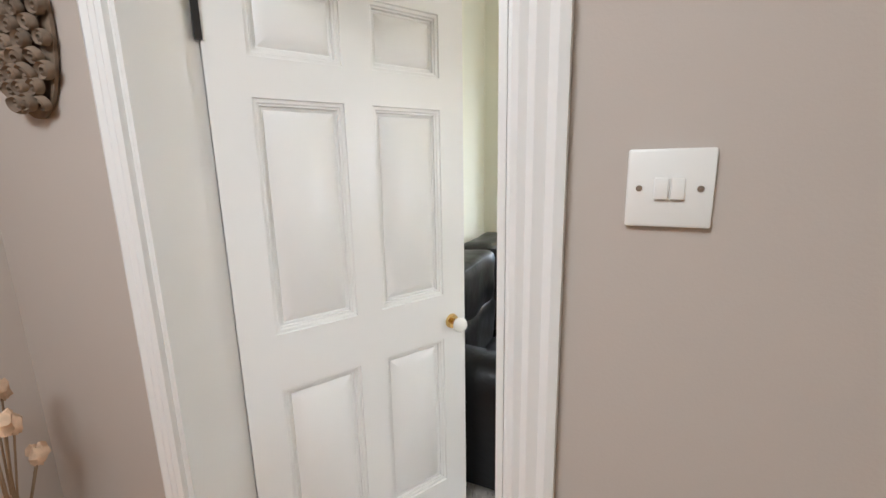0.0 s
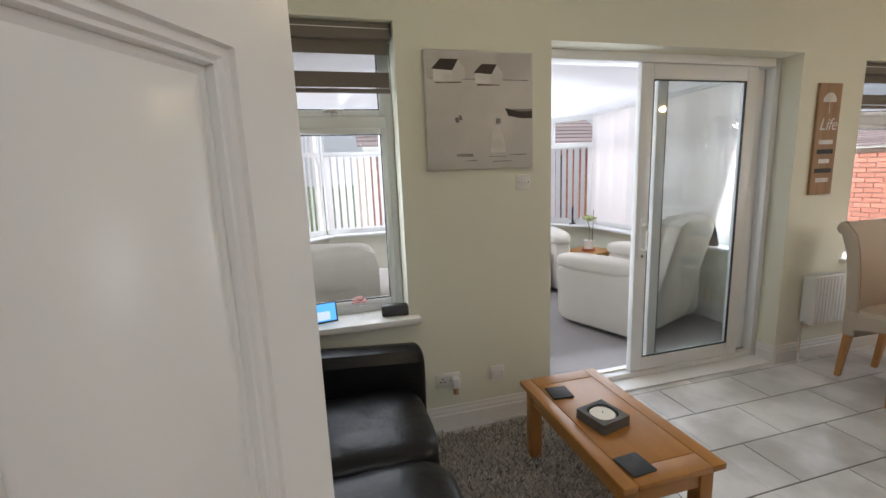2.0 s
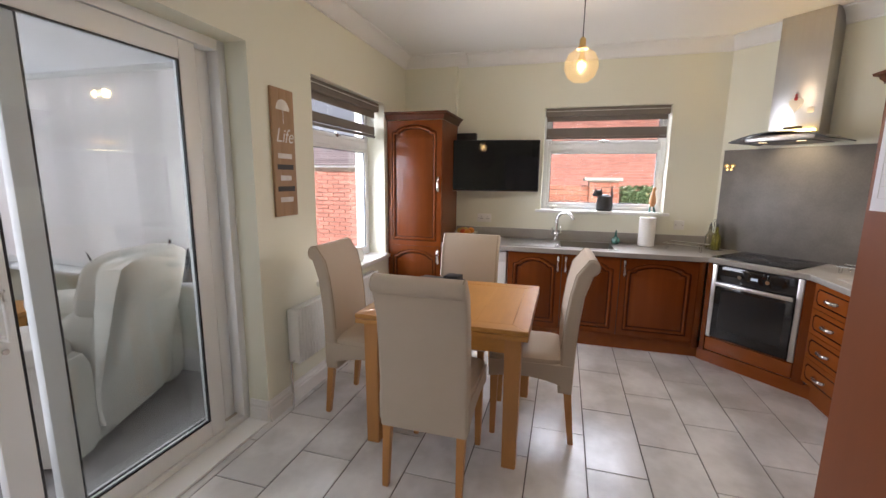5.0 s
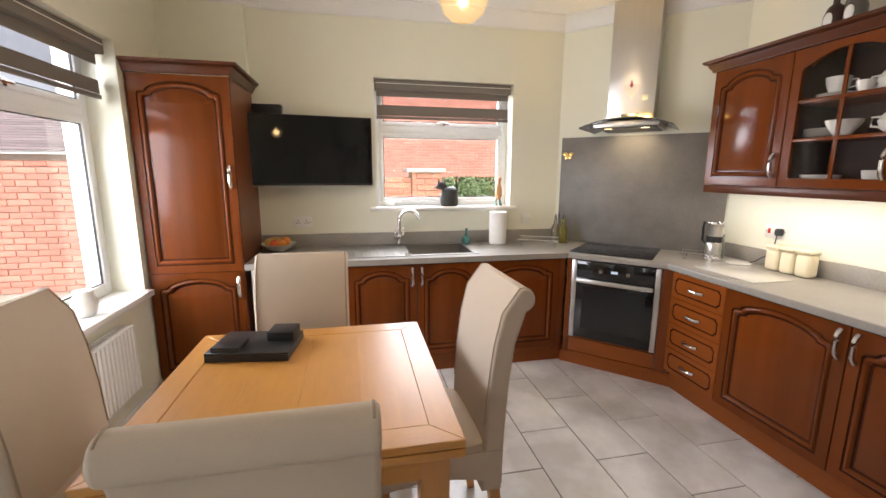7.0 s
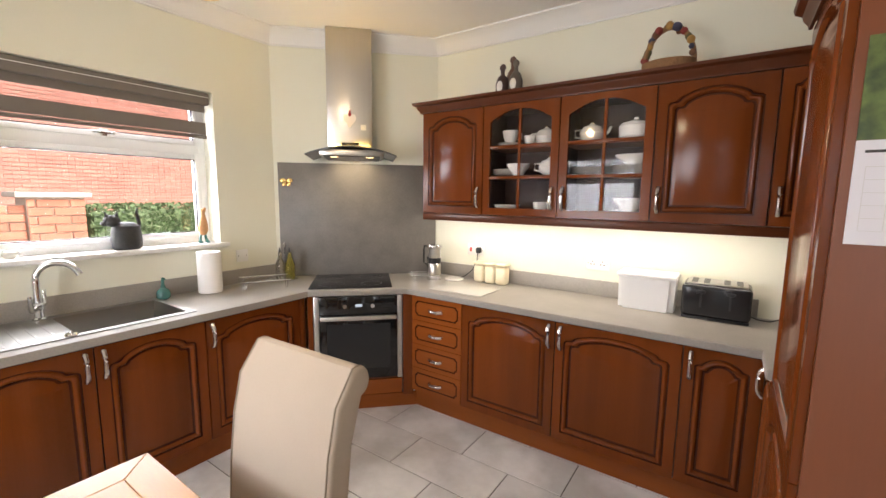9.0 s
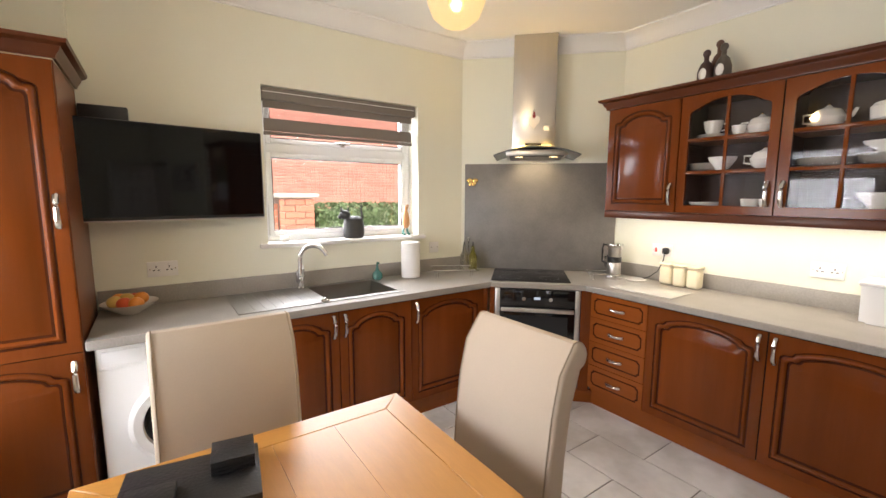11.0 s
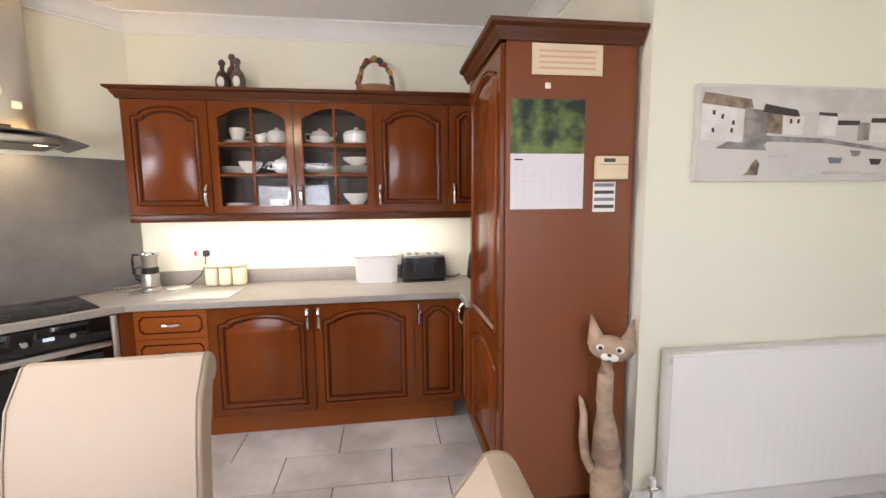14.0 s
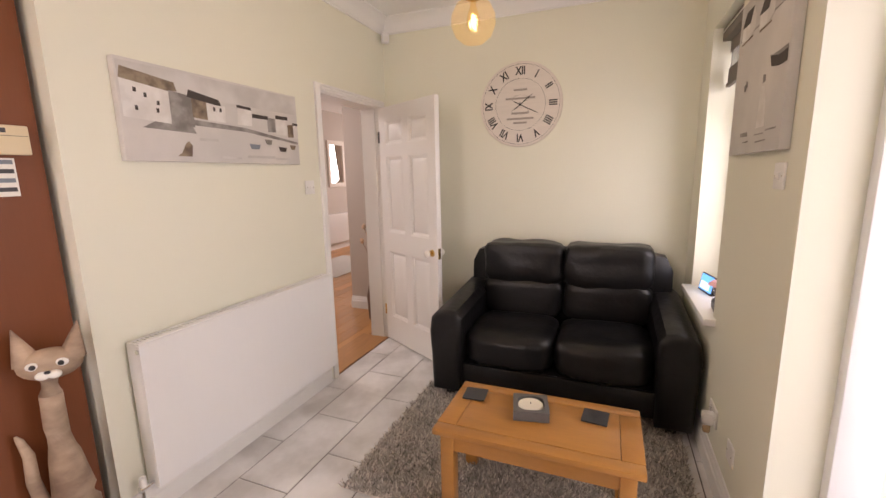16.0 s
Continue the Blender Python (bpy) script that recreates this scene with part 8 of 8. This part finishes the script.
def bricks(parent, x, y0, y1, z0, z1, material, joined_from=None, near=None, cap=300, axis="x", thick=0.02):
    """A brick skin in stretcher bond on a wall facing -x (or -y): near bricks are parts, the rest one joined part."""
    bw, bh, j = 0.215, 0.065, 0.010
    full = bx(-thick, 0, 0, bw, 0, bh, 0.004, 1) if axis == "x" else bx(0, bw, -thick, 0, 0, bh, 0.004, 1)
    me = bpy.data.meshes.new("brick")
    full.to_mesh(me)
    full.free()
    me.materials.append(material)
    vs, fs, made = [], [], 0
    base_v = [v.co.copy() for v in me.vertices]
    base_f = [tuple(p.vertices) for p in me.polygons]
    row = 0
    z = z0
    while z + bh <= z1:
        y = y0 - (bw + j) / 2 * (row % 2)
        while y < y1:
            if y + bw > y0 + 0.03 and y < y1 - 0.03:
                whole = y >= y0 - 0.001 and y + bw <= y1 + 0.001
                at = (x, y, z) if axis == "x" else (y, x, z)
                if whole and near and near[0] < y < near[1] and near[2] < z < near[3] and made < cap:
                    o = new("brick", me)
                    o.parent = parent
                    o.location = at
                    made += 1
                else:
                    k = len(vs)
                    if axis == "x":
                        vs += [(c.x + at[0], min(max(c.y + at[1], y0), y1), c.z + at[2]) for c in base_v]
                    else:
                        vs += [(min(max(c.x + at[0], y0), y1), c.y + at[1], c.z + at[2]) for c in base_v]
                    fs += [tuple(i + k for i in f) for f in base_f]
            y += bw + j
        z += bh + j
        row += 1
    m2 = bpy.data.meshes.new("brickwork")
    m2.from_pydata(vs, [], fs)
    m2.materials.append(material)
    o = new("brickwork", m2)
    o.parent = parent
    tagged(o, "", "", "", "stuff")


NX = 13.5
_n = thing("neighbour_house", "orange-red brick house wall beside the path", "house")
part("wall", bx(NX, NX + 6, -9.0, 4.5, -0.15, 5.2), MORTAR, _n)
bricks(_n, NX, -6.5, 4.4, 0.6, 4.6, BRICKO, near=(-3.2, -0.9, 1.3, 3.0))
_bm = empty_bm()
prism(_bm, [(NX - 0.4, 5.2), (NX + 6.4, 5.2), (NX + 3, 7.4)], "y", -9.3, 4.7)
part("roof", _bm, mat("dark_roof_tile", (0.10, 0.075, 0.07), 0.85, var=0.2, scale=8, grain=0.1), _n)
GX = 8.0
_g = thing("neighbour_garage", "low brick garage with brown tiled roof", "garage")
part("wall", bx(GX, GX + 5, 3.6, 9.5, -0.15, 1.64), MORTAR, _g)
bricks(_g, GX, 3.6, 9.0, 0.0, 1.62, BRICKO, near=(4.0, 5.8, 0.2, 1.6))
part("fascia", bx(GX - 0.09, GX - 0.06, 3.55, 9.55, 1.64, 1.69), UPVC, _g)
ROOFT = mat("brown_roof_tile", (0.24, 0.20, 0.20), 0.85, var=0.2, scale=10, grain=0.12, gscale=60, island=0.3)
_bm = empty_bm()
for r in range(16):
    t0, t1 = r / 16, (r + 1.12) / 16
    xa, xb = GX - 0.11 + 1.6 * t0, GX - 0.11 + 1.6 * t1
    za, zb = 1.68 + 0.62 * t0, 1.68 + 0.62 * t1
    prism(_bm, [(xa, za + 0.012), (xb, zb), (xb, zb - 0.008), (xa, za - 0.004)], "y", 3.5, 9.6)
part("roof", _bm, ROOFT, _g)
_g = thing("far_bungalow", "low brick bungalow with tiled roof behind the conservatory", "house")
part("wall", bx(1.0, 7.2, 10.6, 16, -0.15, 2.1), MORTAR, _g)
bricks(_g, 10.6, 1.0, 7.0, 0.0, 2.06, BRICKM, axis="y")
_bm = empty_bm()
for r in range(16):
    t0, t1 = r / 16, (r + 1.12) / 16
    ya, yb = 10.25 + 3.2 * t0, 10.25 + 3.2 * t1
    za, zb = 2.2 + 1.8 * t0, 2.2 + 1.8 * t1
    prism(_bm, [(ya, za + 0.03), (yb, zb), (yb, zb - 0.02), (ya, za - 0.01)], "x", 0.8, 7.4)
part("roof", _bm, ROOFT, _g)
part("garage_door", bx(3.6, 6.2, 10.54, 10.58, -0.1, 1.9), DARKG, _g, "dark slatted door")
part("gutter", bx(0.9, 7.3, 10.18, 10.28, 2.08, 2.18, 0.01), UPVC, _g)
_p = thing("gate_pillar", "red brick gate pillar with stone cap", "pillar")
part("core", bx(7.66, 8.04, 0.335, 0.725, -0.12, 1.455), MORTAR, _p)
bricks(_p, 7.655, 0.337, 0.723, 0.70, 1.45, BRICKM, near=(0.0, 1.3, 0.5, 1.5))
part("cap", bx(7.60, 8.10, 0.285, 0.80, 1.456, 1.505, 0.012), mat("stone_cap", (0.45, 0.42, 0.37), 0.85, var=0.12, scale=14), _p)
_p = thing("garden_wall", "lower brick garden wall beside the pillar", "wall")
part("core", bx(7.72, 7.95, 0.727, 3.4, -0.12, 1.39), MORTAR, _p)
bricks(_p, 7.715, 0.73, 3.4, 0.8, 1.39, BRICKM, near=(0.7, 2.2, 0.8, 1.4))

# ---- floor tiles and boards ----
TP, TL = 0.2985, 0.597
_me = bpy.data.meshes.new("tile")
_b = bx(0.0, TL - 0.006, 0.0, TP - 0.006, -0.006, 0.0, 0.0012, 1)
_b.to_mesh(_me)
_b.free()
_me.materials.append(TILEM)
_floor = bpy.data.objects["floor"]
for k in range(-5, 9):
    y = 0.281 + k * TP
    off = 4.225 if k % 2 == 0 else 3.93
    for i in range(-9, 5):
        x = off + i * TL
        # keep each tile inside the room; trim the ones that cross a wall
        for left, right, low in ((XC, XF, YP), (XF, XK, YN)):
            xa, xb = max(x, left), min(x + TL - 0.006, right)
            ya, yb = max(y, low), min(y + TP - 0.006, YS)
            if xa >= xb - 0.005 or ya >= yb - 0.005:
                continue
            if xb - xa > TL - 0.0065 and yb - ya > TP - 0.0065:
                o = new("tile", _me)
            else:
                m2 = bpy.data.meshes.new("tile")
                b2 = bx(0, xb - xa, 0, yb - ya, -0.006, 0.0, 0.0012, 1)
                b2.to_mesh(m2)
                b2.free()
                m2.materials.append(TILEM)
                o = new("tile", m2)
            o.location = (xa, ya, 0.0)
            o.parent = _floor
# hall boards run along x
_hf = bpy.data.objects["hall_floor"]
_me = bpy.data.meshes.new("board")
_b = bx(0, 1.196, 0, 0.126, -0.006, 0.0, 0.001, 1)
_b.to_mesh(_me)
_b.free()
_me.materials.append(OAKFL)
for j in range(24):
    for i in range(8):
        x = -5.7 + i * 1.2 - (j * 0.47) % 1.2
        if x < -5.7 or x + 1.2 > XF - 0.12:
            continue
        o = new("board", _me)
        o.location = (x, -2.9 + j * 0.1285, 0.0)
        o.parent = _hf
